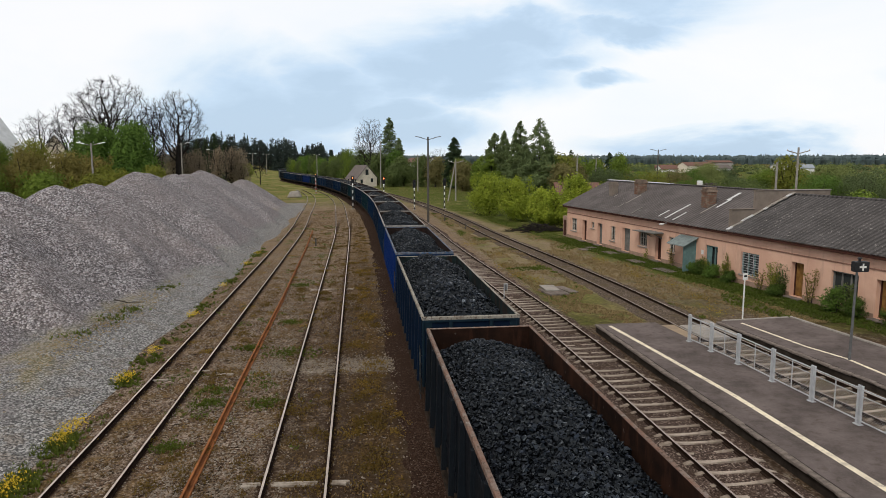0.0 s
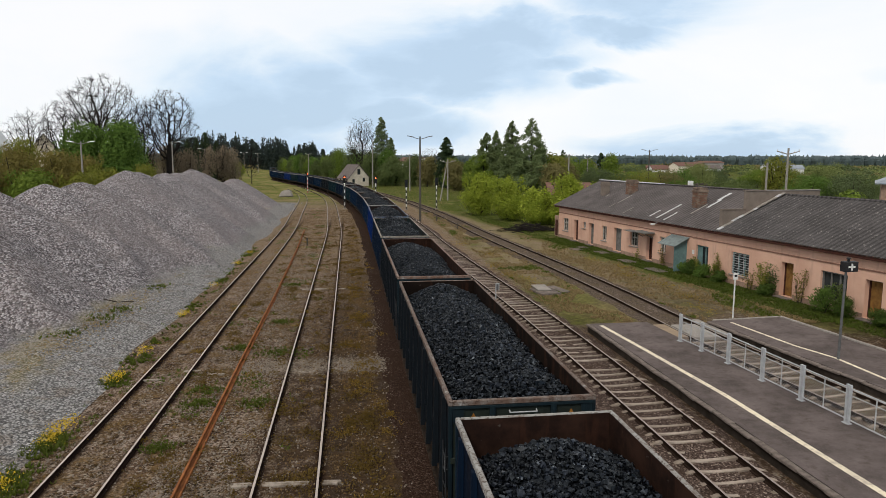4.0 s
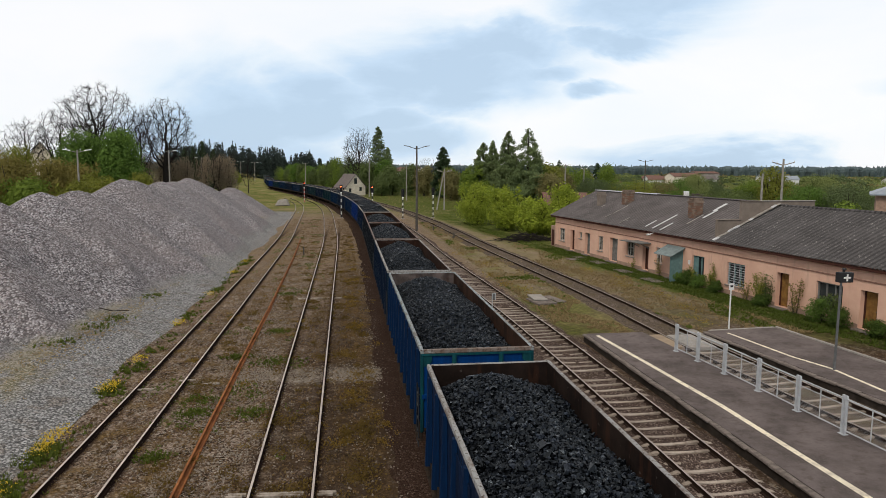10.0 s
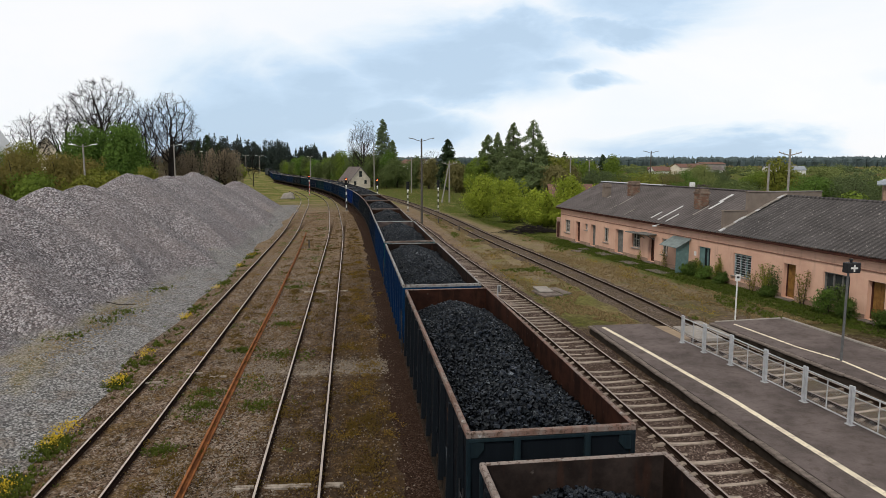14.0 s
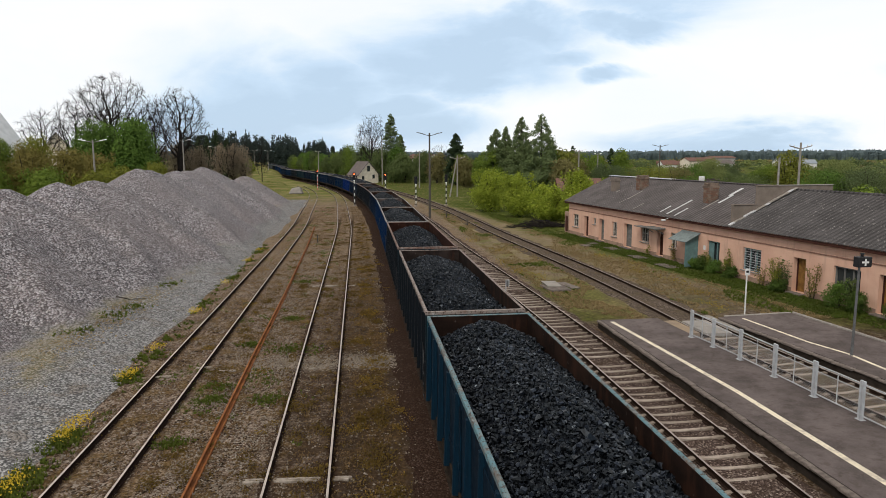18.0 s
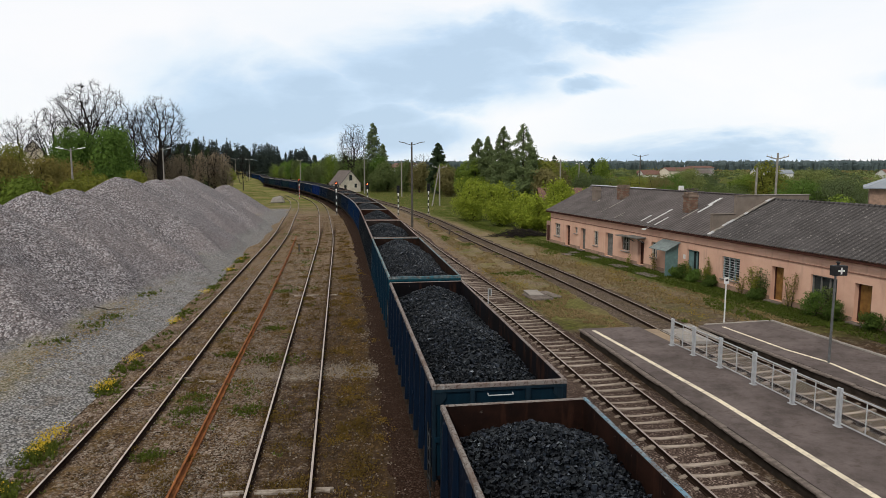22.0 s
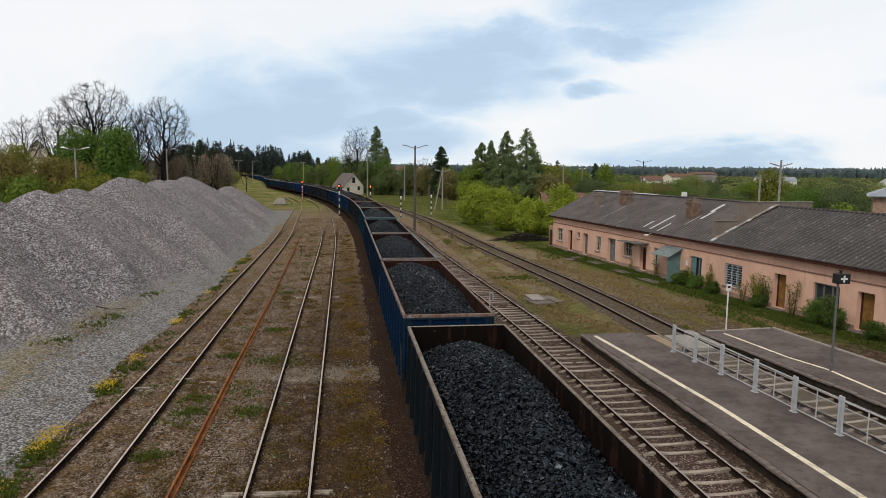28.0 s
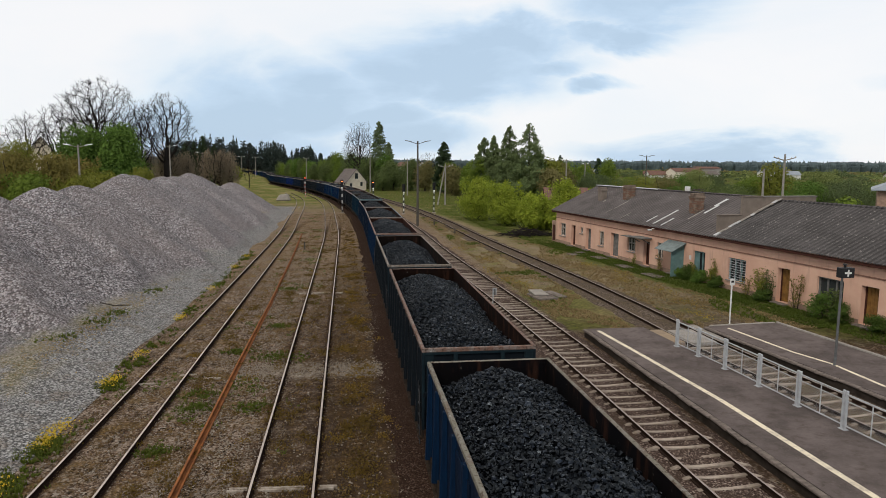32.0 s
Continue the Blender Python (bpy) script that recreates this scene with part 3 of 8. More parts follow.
# ---- lines of the tracks ----
def bend(s):
    """Heading of the main line, in degrees to the left, at s metres along it."""
    marks = ((65, 0), (206, 13.5), (258, 13.5), (282, 7.2), (322, 7.6), (385, 15), (440, 17.5), (700, 17.5))
    if s <= marks[0][0]:
        return 0.0
    for (a, p), (b, q) in zip(marks, marks[1:]):
        if s <= b:
            return p + (q - p) * (s - a) / (b - a)
    return marks[-1][1]


MAIN_X = 3.3
LINE_PTS = [(MAIN_X, -260.0, 0.0)]
for i in range(-260, 600):
    h = radians(bend(i + 0.5))
    px, py, _ = LINE_PTS[-1]
    LINE_PTS.append((px - math.sin(h), py + math.cos(h), radians(bend(i + 1.0))))


def main_line(s):
    """Place and heading (radians to the left) on the main line at s metres; s equals y on the straight."""
    t = min(max(s + 260.0, 0.0), len(LINE_PTS) - 1.001)
    i = int(t)
    f = t - i
    a, b = LINE_PTS[i], LINE_PTS[i + 1]
    return tuple(a[k] + (b[k] - a[k]) * f for k in range(3))


def ease(x, a, b):
    t = min(max((x - a) / (b - a), 0.0), 1.0)
    return t * t * (3 - 2 * t)


OFFSETS = {
    "siding": lambda s: -9.97 + 2.8 * ease(s, 90, 165) + 3.2 * ease(s, 165, 270),
    "loop": lambda s: -4.92 + 2.1 * ease(s, 85, 160) + 2.0 * ease(s, 160, 240),
    "main": lambda s: 0.0,
    "platform": lambda s: 6.02 - 1.3 * ease(s, 24, 68),
    "second": lambda s: 12.3 - 1.8 * ease(s, 34, 78) + 0.07 * max(27.0 - s, 0.0),
}


def track_at(which, s):
    x, y, h = main_line(s)
    o = OFFSETS[which](s)
    g = math.atan2(OFFSETS[which](s + 0.5) - OFFSETS[which](s - 0.5), 1.0)
    return x + o * math.cos(h), y + o * math.sin(h), h - g


def steps(a, b):
    """Stations along a line, close together on the bend."""
    out, s = [], a
    while s < b:
        out.append(s)
        s += 12 if s < 18 else (4 if s < 240 else 8)
    return out + [b]


# ---- ground ----
def make_ground():
    xs = [-2500, -900, -400, -200, -120, -80, -60, -45, -34, -28, -20, -9, 0, 12, 26, 40, 60, 90, 150, 300, 700, 2500]
    ys = [-400, -100, -20, 0, 20, 40, 60, 80, 100, 120, 150, 180, 220, 260, 320, 400, 520, 700, 1000, 1600, 3500]
    g = Geo()

    def height(x, y):
        bank = 2.2 * ease(-x, 30, 60) * ease(y, 10, 60)
        return bank - 0.012
    g.v = [(x, y, height(x, y)) for y in ys for x in xs]
    n = len(xs)
    g.f = [(j * n + i, j * n + i + 1, (j + 1) * n + i + 1, (j + 1) * n + i) for j in range(len(ys) - 1) for i in range(n - 1)]
    g.k = [0] * len(g.f)
    thing("ground", "brown weedy railway yard ground running into grassland", "ground", kind="structure", data=g.mesh("ground", GROUND, True))


make_ground()


def strip(name, which, a, b, w0, w1, z, mat, label):
    g = Geo()
    rnd = random.Random(len(name))
    at = sorted(set(steps(a, b)) | set(np.arange(4, 70, 0.45).tolist()))
    n = 6
    for s in at:
        x, y, h = track_at(which, s)
        j0 = 0.35 * noise.noise(Vector((s * 0.7, len(name), 0.3))) + rnd.uniform(-0.06, 0.06)
        j1 = 0.35 * noise.noise(Vector((s * 0.7, len(name), 5.3))) + rnd.uniform(-0.06, 0.06)
        for o, u in ((w0 + j0, -0.05), (w0 + 0.3 + j0 * 0.6, z - 0.012), (w0 + 0.7, z), (w1 - 0.7, z), (w1 - 0.3 + j1 * 0.6, z - 0.012), (w1 + j1, -0.05)):
            g.v.append((x + o * math.cos(h), y + o * math.sin(h), u + rnd.uniform(-0.006, 0.006)))
    g.f = [(j * n + i, j * n + i + 1, (j + 1) * n + i + 1, (j + 1) * n + i) for j in range(len(at) - 1) for i in range(n - 1)]
    g.k = [0] * len(g.f)
    return thing(name, label, "track bed", kind="structure", data=g.mesh(name, mat))


strip("ballast_main", "main", -240, 470, -2.35, 3.0, 0.025, BALLAST_DARK, "dark brown oily ballast under the coal train")
strip("ballast_platform", "platform", -60, 300, -1.95, 1.5, 0.03, BALLAST, "grey-brown crushed stone ballast between pale sleepers")
strip("ballast_second", "second", -60, 300, -1.7, 1.7, 0.02, BALLAST_OLD, "old brown ballast of the second platform track")

RAIL_OUTLINE = ((-0.07, 0.0), (0.07, 0.0), (0.07, 0.02), (0.018, 0.035), (0.018, 0.11), (0.029, 0.12), (0.029, 0.15), (-0.029, 0.15), (-0.029, 0.12), (-0.018, 0.11), (-0.018, 0.035), (-0.07, 0.02))


def sleeper_mesh(name, length, width, high, mat):
    g = Geo()
    h, w = length / 2, width / 2
    # deep at the rail seats, lower in the middle
    prof = ((-h, high - 0.13), (-h * 0.86, high - 0.085), (-h * 0.66, high - 0.004), (-h * 0.3, high - 0.038), (0, high - 0.05), (h * 0.3, high - 0.038), (h * 0.66, high - 0.004), (h * 0.86, high - 0.085), (h, high - 0.13))
    vs = [(x, -w, -0.1) for x, _ in prof] + [(x, -w * 0.86, z) for x, z in prof] + [(x, w * 0.86, z) for x, z in prof] + [(x, w, -0.1) for x, _ in prof]
    n = len(prof)
    fs = [(r * n + i, r * n + i + 1, (r + 1) * n + i + 1, (r + 1) * n + i) for r in range(3) for i in range(n - 1)]
    fs += [(0, n, 2 * n, 3 * n), (n - 1, 4 * n - 1, 3 * n - 1, 2 * n - 1)]
    g.add(vs, fs)
    return g.mesh(name, mat)


def make_track(name, which, a, b, rail, label, gauge=1.505, lift=0.0):
    t = thing(name, label, "railway track", kind="structure")
    pl = [track_at(which, s) for s in steps(a, b)]
    for side in (-1, 1):
        g = Geo()
        g.sweep(RAIL_OUTLINE, [(x + side * gauge / 2 * math.cos(h), y + side * gauge / 2 * math.sin(h), lift, h) for x, y, h in pl])
        part("rail", g, rail, t)
        if rail == RAIL_BRIGHT:
            e = Geo()
            for x, y, h in pl:
                k = 0.25 * noise.noise(Vector((y * 0.8, side * 3.0, 1.0)))
                lip = 0.004 + 0.025 * noise.noise(Vector((y * 1.7, side * 5.0, 4.0)))
                cx, cy = x + side * gauge / 2 * math.cos(h), y + side * gauge / 2 * math.sin(h)
                for o, u in ((-0.6 - k, -0.02), (-0.3 - k * 0.5, 0.02), (-0.11, lip), (0.11, lip), (0.3 + k * 0.5, 0.02), (0.6 + k, -0.02)):
                    e.v.append((cx + o * math.cos(h), cy + o * math.sin(h), u))
            e.f = [(j * 6 + i, j * 6 + i + 1, (j + 1) * 6 + i + 1, (j + 1) * 6 + i) for j in range(len(pl) - 1) for i in range(5)]
            e.k = [0] * len(e.f)
            part("packed_earth", e, GROUND, t, "brown earth packed against the rail", smooth=True)
    return t


TRACKS = {
    "main": make_track("track_main", "main", -240, 520, RAIL_DULL, "main line track under the coal train"),
    "loop": make_track("track_loop", "loop", -60, 205, RAIL_BRIGHT, "worn loop track sunk in brown weedy earth"),
    "siding": make_track("track_siding", "siding", -60, 185, RAIL_BRIGHT, "worn siding track beside the gravel heap"),
    "platform": make_track("track_platform", "platform", -60, 300, RAIL_PLATFORM, "platform track on pale concrete sleepers", lift=0.035),
    "second": make_track("track_second", "second", -60, 300, RAIL_PLATFORM, "second platform track with rusty rails"),
}

# a long rusty rail lying loose between the two left tracks
loose = Geo()
loose.sweep(RAIL_OUTLINE, [(-4.05, -30, 0.0, 0.0), (-4.18, 15.6, 0.0, 0.004), (-4.29, 27, 0.0, 0.004), (-4.34, 39, 0.0, 0.006), (-4.6, 59, 0.0, 0.018), (-5.0, 76, 0.0, 0.03)])
loose.sweep(((-0.04, 0.0), (0.04, 0.0), (0.03, 0.04), (-0.03, 0.04)), [(-3.95, -30, 0.0, 0.0), (-4.08, 15.6, 0.0, 0.004), (-4.2, 27, 0.0, 0.004), (-4.27, 39, 0.0, 0.006)])
thing("loose_rail", "long orange-rusted rail lying loose on the ground", "rail", data=loose.mesh("loose_rail", RUST))

# ---- platforms ----
PLAT_Z = 0.36


EDGE = 0.2


def platform(name, m, near, far, long, label):
    """A platform in its own space: the edge along local x = 0, running back from y = 0; near and far: its widths at both ends."""
    p = thing(name, label, "platform", m, kind="structure")
    g = Geo()
    g.add([(x, y, z) for z in (-0.1, PLAT_Z) for x, y in ((EDGE, -long), (near, -long), (far, 0.0), (EDGE, 0.0))], [(0, 3, 2, 1), (4, 5, 6, 7), (0, 1, 5, 4), (1, 2, 6, 5), (2, 3, 7, 6), (3, 0, 4, 7)])
    part("asphalt", g, ASPHALT, p, "cracked grey-brown asphalt surface")
    wall = Geo().box(0.07, EDGE + 0.01, -long, -0.02, -0.1, PLAT_Z - 0.075)
    part("retaining_wall", wall, EDGE_WALL, p, "stained retaining wall, darkened with painted shade under the coping")
    rnd = random.Random(5)
    blocks = []
    for v in range(5):
        bl = Geo()
        bl.box(-EDGE / 2 + 0.005, EDGE / 2 - 0.003, 0.006, 0.994, PLAT_Z - 0.074, PLAT_Z + 0.006)
        for i, q in enumerate(bl.v):
            bl.v[i] = (q[0] + (rnd.uniform(-0.03, 0.025) if q[0] < 0 else 0.0), q[1], q[2] + rnd.uniform(-0.014, 0.01))
        blocks.append(bl.mesh("coping_block", EDGE_STONE, bevel=0.018))
    for i in range(int(long)):
        part("coping_block", rnd.choice(blocks), None, p, m=pose(EDGE / 2 + rnd.uniform(-0.03, 0.0), -i - 1, rnd.uniform(-0.012, 0.004), 0, rnd.uniform(-1.5, 1.5), rnd.uniform(-0.8, 0.8)))
    return p


PLAT1 = platform("platform_island", pose(10.78, 29.4, 0), 5.6, 2.95, 46, "narrow island platform of grey-brown asphalt with a worn yellow line")
PLAT2 = platform("platform_station", pose(16.62, 29.2, 0, 0, 0, 4.6), 3.95, 3.95, 46, "station platform of grey asphalt with a worn yellow line")


def stripe(parent, pts, w, name="safety_line", label="worn pale yellow safety line"):
    g = Geo()
    for (xa, ya), (xb, yb) in zip(pts, pts[1:]):
        g.add([(xa - w / 2, ya, PLAT_Z + 0.004), (xa + w / 2, ya, PLAT_Z + 0.004), (xb + w / 2, yb, PLAT_Z + 0.004), (xb - w / 2, yb, PLAT_Z + 0.004)], [(0, 1, 2, 3)])
    part(name, g, LINE, parent, label)


stripe(PLAT1, [(1.24, -46), (1.2, -16), (1.17, -9.8), (0.86, -4.4), (0.58, -0.4)], 0.195)
stripe(PLAT2, [(1.0, -46), (1.05, -9), (1.32, -6.4), (1.02, -4.6), (0.98, -0.5)], 0.15)
g = Geo()
g.box(3.95, 4.08, -46, 0.0, -0.1, PLAT_Z + 0.07)
part("kerb", g, CONCRETE, PLAT2, "low weathered concrete kerb", bevel=0.02)
g = Geo()
g.box(0.4, 3.95, 0.0, 0.14, -0.1, PLAT_Z + 0.03)
part("kerb", g, CONCRETE, PLAT2, "low weathered concrete kerb", bevel=0.02)
# boarded foot crossing over the second track
cross = thing("foot_crossing", "pale concrete slab foot crossing between the platforms", "crossing", kind="structure")
for i in range(2):
    y0 = 27.2 + i * 1.16
    part("slab", Geo().box(14.98, 16.2, y0, y0 + 1.13, -0.05, 0.17), CONCRETE, cross, bevel=0.02)
part("slab", Geo().box(13.75, 14.7, 27.2, 29.5, -0.05, 0.2), speckled("sandy_concrete", (0.33, 0.25, 0.17), (0.25, 0.19, 0.14), 2), cross, "sandy brown slab", bevel=0.02)
part("slab", Geo().box(16.42, 16.75, 27.2, 30.2, -0.05, 0.22), CONCRETE, cross, bevel=0.02)


# ---- heap of crushed stone ----
HEAP_TOPS = ((-4, -22, 5.4), (6, -22, 5.5), (17, -22, 5.3), (27, -21.5, 5.4), (36, -21, 5.55), (42.5, -20.8, 6.0), (49, -20.4, 6.1), (54.5, -20.2, 6.15), (64.5, -19.9, 6.75), (67.5, -19.9, 6.7), (78, -20, 6.35), (83, -20, 6.25), (90.5, -19.9, 6.5), (94, -19.9, 6.25), (112, -18.4, 4.75), (116, -18.4, 4.5))


def make_heap():
    rnd = random.Random(11)
    cones = [(x, y, h) for y, x, h in HEAP_TOPS]
    nx, ny = 110, 360
    xs = np.linspace(-36, -8.4, nx)
    ys = np.linspace(-8, 132, ny)
    X, Y = np.meshgrid(xs, ys)
    Z = np.full(X.shape, -0.3)
    # the ridge itself, and a spur of tipped stone below each of its tops
    ty, tx, th = (np.array(v) for v in zip(*sorted((y, x, h) for x, y, h in cones)))
    crest = np.interp(Y, ty, th) - 0.75 - 1.6 * np.exp(-((Y - 103) / 4.0) ** 2) - 0.09 * np.maximum(Y - 114, 0) ** 1.5
    from_top = X - np.interp(Y, ty, tx)
    Z = np.maximum(Z, crest - np.where(from_top > 0, 1.02, 0.66) * np.sqrt(from_top ** 2 + 0.3))
    for x, y, h in cones:
        d = np.hypot(X - x, 1.1 * (Y - y))
        Z = np.maximum(Z, h - 0.66 * (np.sqrt(d * d + 0.45) - 0.67))
    # spurs of tipped stone that run down aslant from the ridge
    spurs = [(-21.5, y, 5.4) for y in (-6, 2, 11.5, 20, 29)] + [(-20.9, 39.5, 5.8), (-20.3, 49.5, 6.1), (-20.1, 57.5, 6.2), (-19.9, 66, 6.75), (-20, 74.5, 6.3), (-20, 82.5, 6.25), (-19.9, 91, 6.5), (-19.3, 99, 5.6), (-18.4, 113, 4.75)]
    for x, y, h in spurs:
        turn = radians(rnd.uniform(-46, -36))
        ux, uy = math.cos(turn), math.sin(turn)
        s = (X - x) * ux + (Y - y) * uy + 0.5 * np.sin(Y * 0.7 + y)
        n = -(X - x) * uy + (Y - y) * ux + 0.35 * np.sin(X * 0.9 + y)
        fall = rnd.uniform(0.375, 0.415) * s + 0.016 * np.maximum(s - 6, 0) ** 2
        side = np.where(n > 0, 0.78, 0.52) * (np.sqrt(n * n + 0.12) - 0.35)
        Z = np.maximum(Z, np.where(s > 0, h - 0.25 - fall - side, -1))
    apron = 0.42 * np.clip((-8.7 - X - 0.25 * np.sin(Y * 0.5) - 0.25 * np.sin(Y * 0.21 + 1)) / 3.2, -0.3, 1.0) * np.clip((128 - Y) / 20, 0, 1)
    Z = np.maximum(Z, apron)
    k = 6.0
    lump = np.zeros_like(Z)
    for j in range(ny):
        for i in range(nx):
            q = Vector((X[j, i], Y[j, i], 0))
            lump[j, i] = 0.16 * noise.noise(q * 0.33) + 0.08 * noise.noise(q * 0.9) + 0.04 * noise.noise(q * 3.1)
    Z = Z + lump * np.clip(Z / 1.2, 0, 1) + 0.03 * np.random.RandomState(3).rand(*Z.shape) * np.clip(Z, 0, 1)
    Z = np.where(Y > 126, np.minimum(Z, -0.1), Z)
    V = np.stack([X, Y, Z], -1).reshape(-1, 3)
    J, I = np.meshgrid(np.arange(ny - 1), np.arange(nx - 1), indexing="ij")
    a = (J * nx + I).ravel()
    F = np.stack([a, a + 1, a + nx + 1, a + nx], -1)
    thing("gravel_heap", "long ridge of tipped grey and pinkish crushed stone", "gravel heap", kind="stuff", data=raw_mesh("gravel_heap", V, F, PILE_GRAVEL, True))


make_heap()



# ---- station building ----
def corrugated(u0, u1, rows, wave=0.177, amp=0.028):
    """A roof slope: u along the eaves, rows of (across, up), with sine waves that run down the slope."""
    g = Geo()
    n = int((u1 - u0) / wave * 6)
    for v, z in rows:
        for i in range(n + 1):
            u = u0 + (u1 - u0) * i / n
            g.v.append((u, v, z + amp * math.sin(2 * math.pi * u / wave)))
    for j in range(len(rows) - 1):
        g.f += [(j * (n + 1) + i, j * (n + 1) + i + 1, (j + 1) * (n + 1) + i + 1, (j + 1) * (n + 1) + i) for i in range(n)]
    g.k = [0] * len(g.f)
    return g


def plaster():
    m = Mat("pink_plaster", 0.92, 0, 0.25)
    n1, n2, n3 = m.noise(0.55, 7, 0.65), m.noise(14, 4), m.noise(1.0, 6, 0.65, m.stretch(2.2, 2.2, 0.35))
    c = m.mix(m.span(n1, 0.3, 0.7), (0.65, 0.415, 0.312), (0.56, 0.335, 0.247))
    c = m.mix(m.math("MULTIPLY", m.span(n3, 0.52, 0.7), 0.45), c, (0.36, 0.235, 0.18))
    c = m.mix(m.math("MULTIPLY", m.span(n2, 0.58, 0.7), 0.25), c, (0.63, 0.45, 0.36))
    c = m.mix(m.math("MULTIPLY", m.span(m.noise(1.7, 7, 0.7), 0.67, 0.7), 0.8), c, (0.42, 0.36, 0.3))
    m.bump(n2, 0.25, 0.01)
    return m.done(c)


def roof_sheet(name, base, lichen):
    m = Mat(name, 0.95, 0, 0.2)
    n1, n2, n3 = m.noise(0.5, 6, 0.65), m.noise(5, 6, 0.7), m.noise(1.0, 5, 0.65, m.stretch(5, 0.5, 0.5))
    c = m.mix(m.span(n1, 0.3, 0.7), base, tuple(v * 0.7 for v in base))
    c = m.mix(m.math("MULTIPLY", m.span(n3, 0.45, 0.65), 0.5), c, tuple(v * 0.5 for v in base))
    c = m.mix(m.math("MULTIPLY", m.span(n2, 0.57, 0.68), 0.75), c, lichen)
    c = m.mix(m.math("MULTIPLY", m.span(m.noise(19, 4, 0.7), 0.6, 0.7), 0.5), c, lichen)
    rows = m.math("FRACT", m.math("MULTIPLY", m.axes()[1], 0.62))
    c = m.mix(m.math("MULTIPLY", m.span(rows, 0.95, 0.99), 0.5), c, tuple(v * 0.4 for v in base))
    # dark lines along the sheet: corrugation shade painted in
    dip_shade = m.math("ABSOLUTE", m.math("SUBTRACT", m.math("FRACT", m.math("DIVIDE", m.axes()[0], 0.354)), 0.5))
    c = m.mix(m.math("MULTIPLY", m.span(dip_shade, 0.18, 0.4), m.span(n1, 0.3, 0.6, 0.5, 0.85)), c, tuple(v * 0.25 for v in base))
    m.bump(n2, 0.3, 0.01)
    return m.done(c)


PLASTER = plaster()
PLINTH = speckled("dirty_plinth", (0.4, 0.265, 0.2), (0.24, 0.165, 0.13), 2, 0.9)
ROOF_NEW = roof_sheet("corrugated_cement_sheet", (0.1, 0.093, 0.094), (0.32, 0.3, 0.285))
ROOF_OLD = roof_sheet("old_cement_sheet", (0.13, 0.114, 0.113), (0.26, 0.25, 0.24))
CHIMNEY = speckled("crumbling_chimney", (0.27, 0.205, 0.16), (0.1, 0.072, 0.058), 2.6, 0.95, bump=0.8, depth=0.05)
BRICK = speckled("chimney_brick", (0.22, 0.115, 0.078), (0.13, 0.09, 0.07), 2.2, 0.9)
PATCH = speckled("brown_roofing_felt", (0.105, 0.09, 0.08), (0.08, 0.07, 0.064), 2, 0.9)
RENDER_BROWN = speckled("brown_render", (0.225, 0.185, 0.156), (0.17, 0.14, 0.118), 2, 0.92)
PALE_SHEET = speckled("pale_new_sheet", (0.62, 0.62, 0.63), (0.45, 0.45, 0.46), 3, 0.7)
TEAL_ROOF = speckled("teal_canopy_metal", (0.22, 0.26, 0.26), (0.14, 0.17, 0.17), 3, 0.6)

FACADE = Matrix(((0.10525, 0.99445, 0, 21.348), (-0.99445, 0.10525, 0, 68.0), (0, 0, 1, 0), (0, 0, 0, 1)))   # u along the front, v into the house


def opening_list():
    """u0, u1, z0, z1, kind of each opening in the front wall."""
    return ((1.75, 3.05, 0.8, 2.06, "window"), (4.35, 5.3, 0.1, 2.08, "door_brown"), (6.3, 6.95, 1.45, 2.05, "small"), (7.6, 8.6, 0.1, 2.06, "door_grey"), (10.2, 11.1, 0.75, 2.05, "tall"),
            (12.4, 13.75, 0.1, 2.1, "door_grey"), (15.25, 16.5, 0.9, 2.06, "window"), (17.8, 18.65, 0.1, 1.98, "door_dark"), (19.65, 20.5, 0.9, 2.1, "window"), (21.65, 23.1, 0.1, 2.02, "door_teal"),
            (24.3, 25.65, 0.45, 2.06, "boarded"), (28.05, 29.75, 0.65, 2.08, "grille"), (32.5, 33.45, 0.1, 2.08, "door_ochre"), (35.45, 37.2, 0.6, 2.05, "dark"), (38.3, 39.3, 0.1, 2.05, "door_ochre"), (43.0, 44.6, 0.7, 2.05, "dark"))


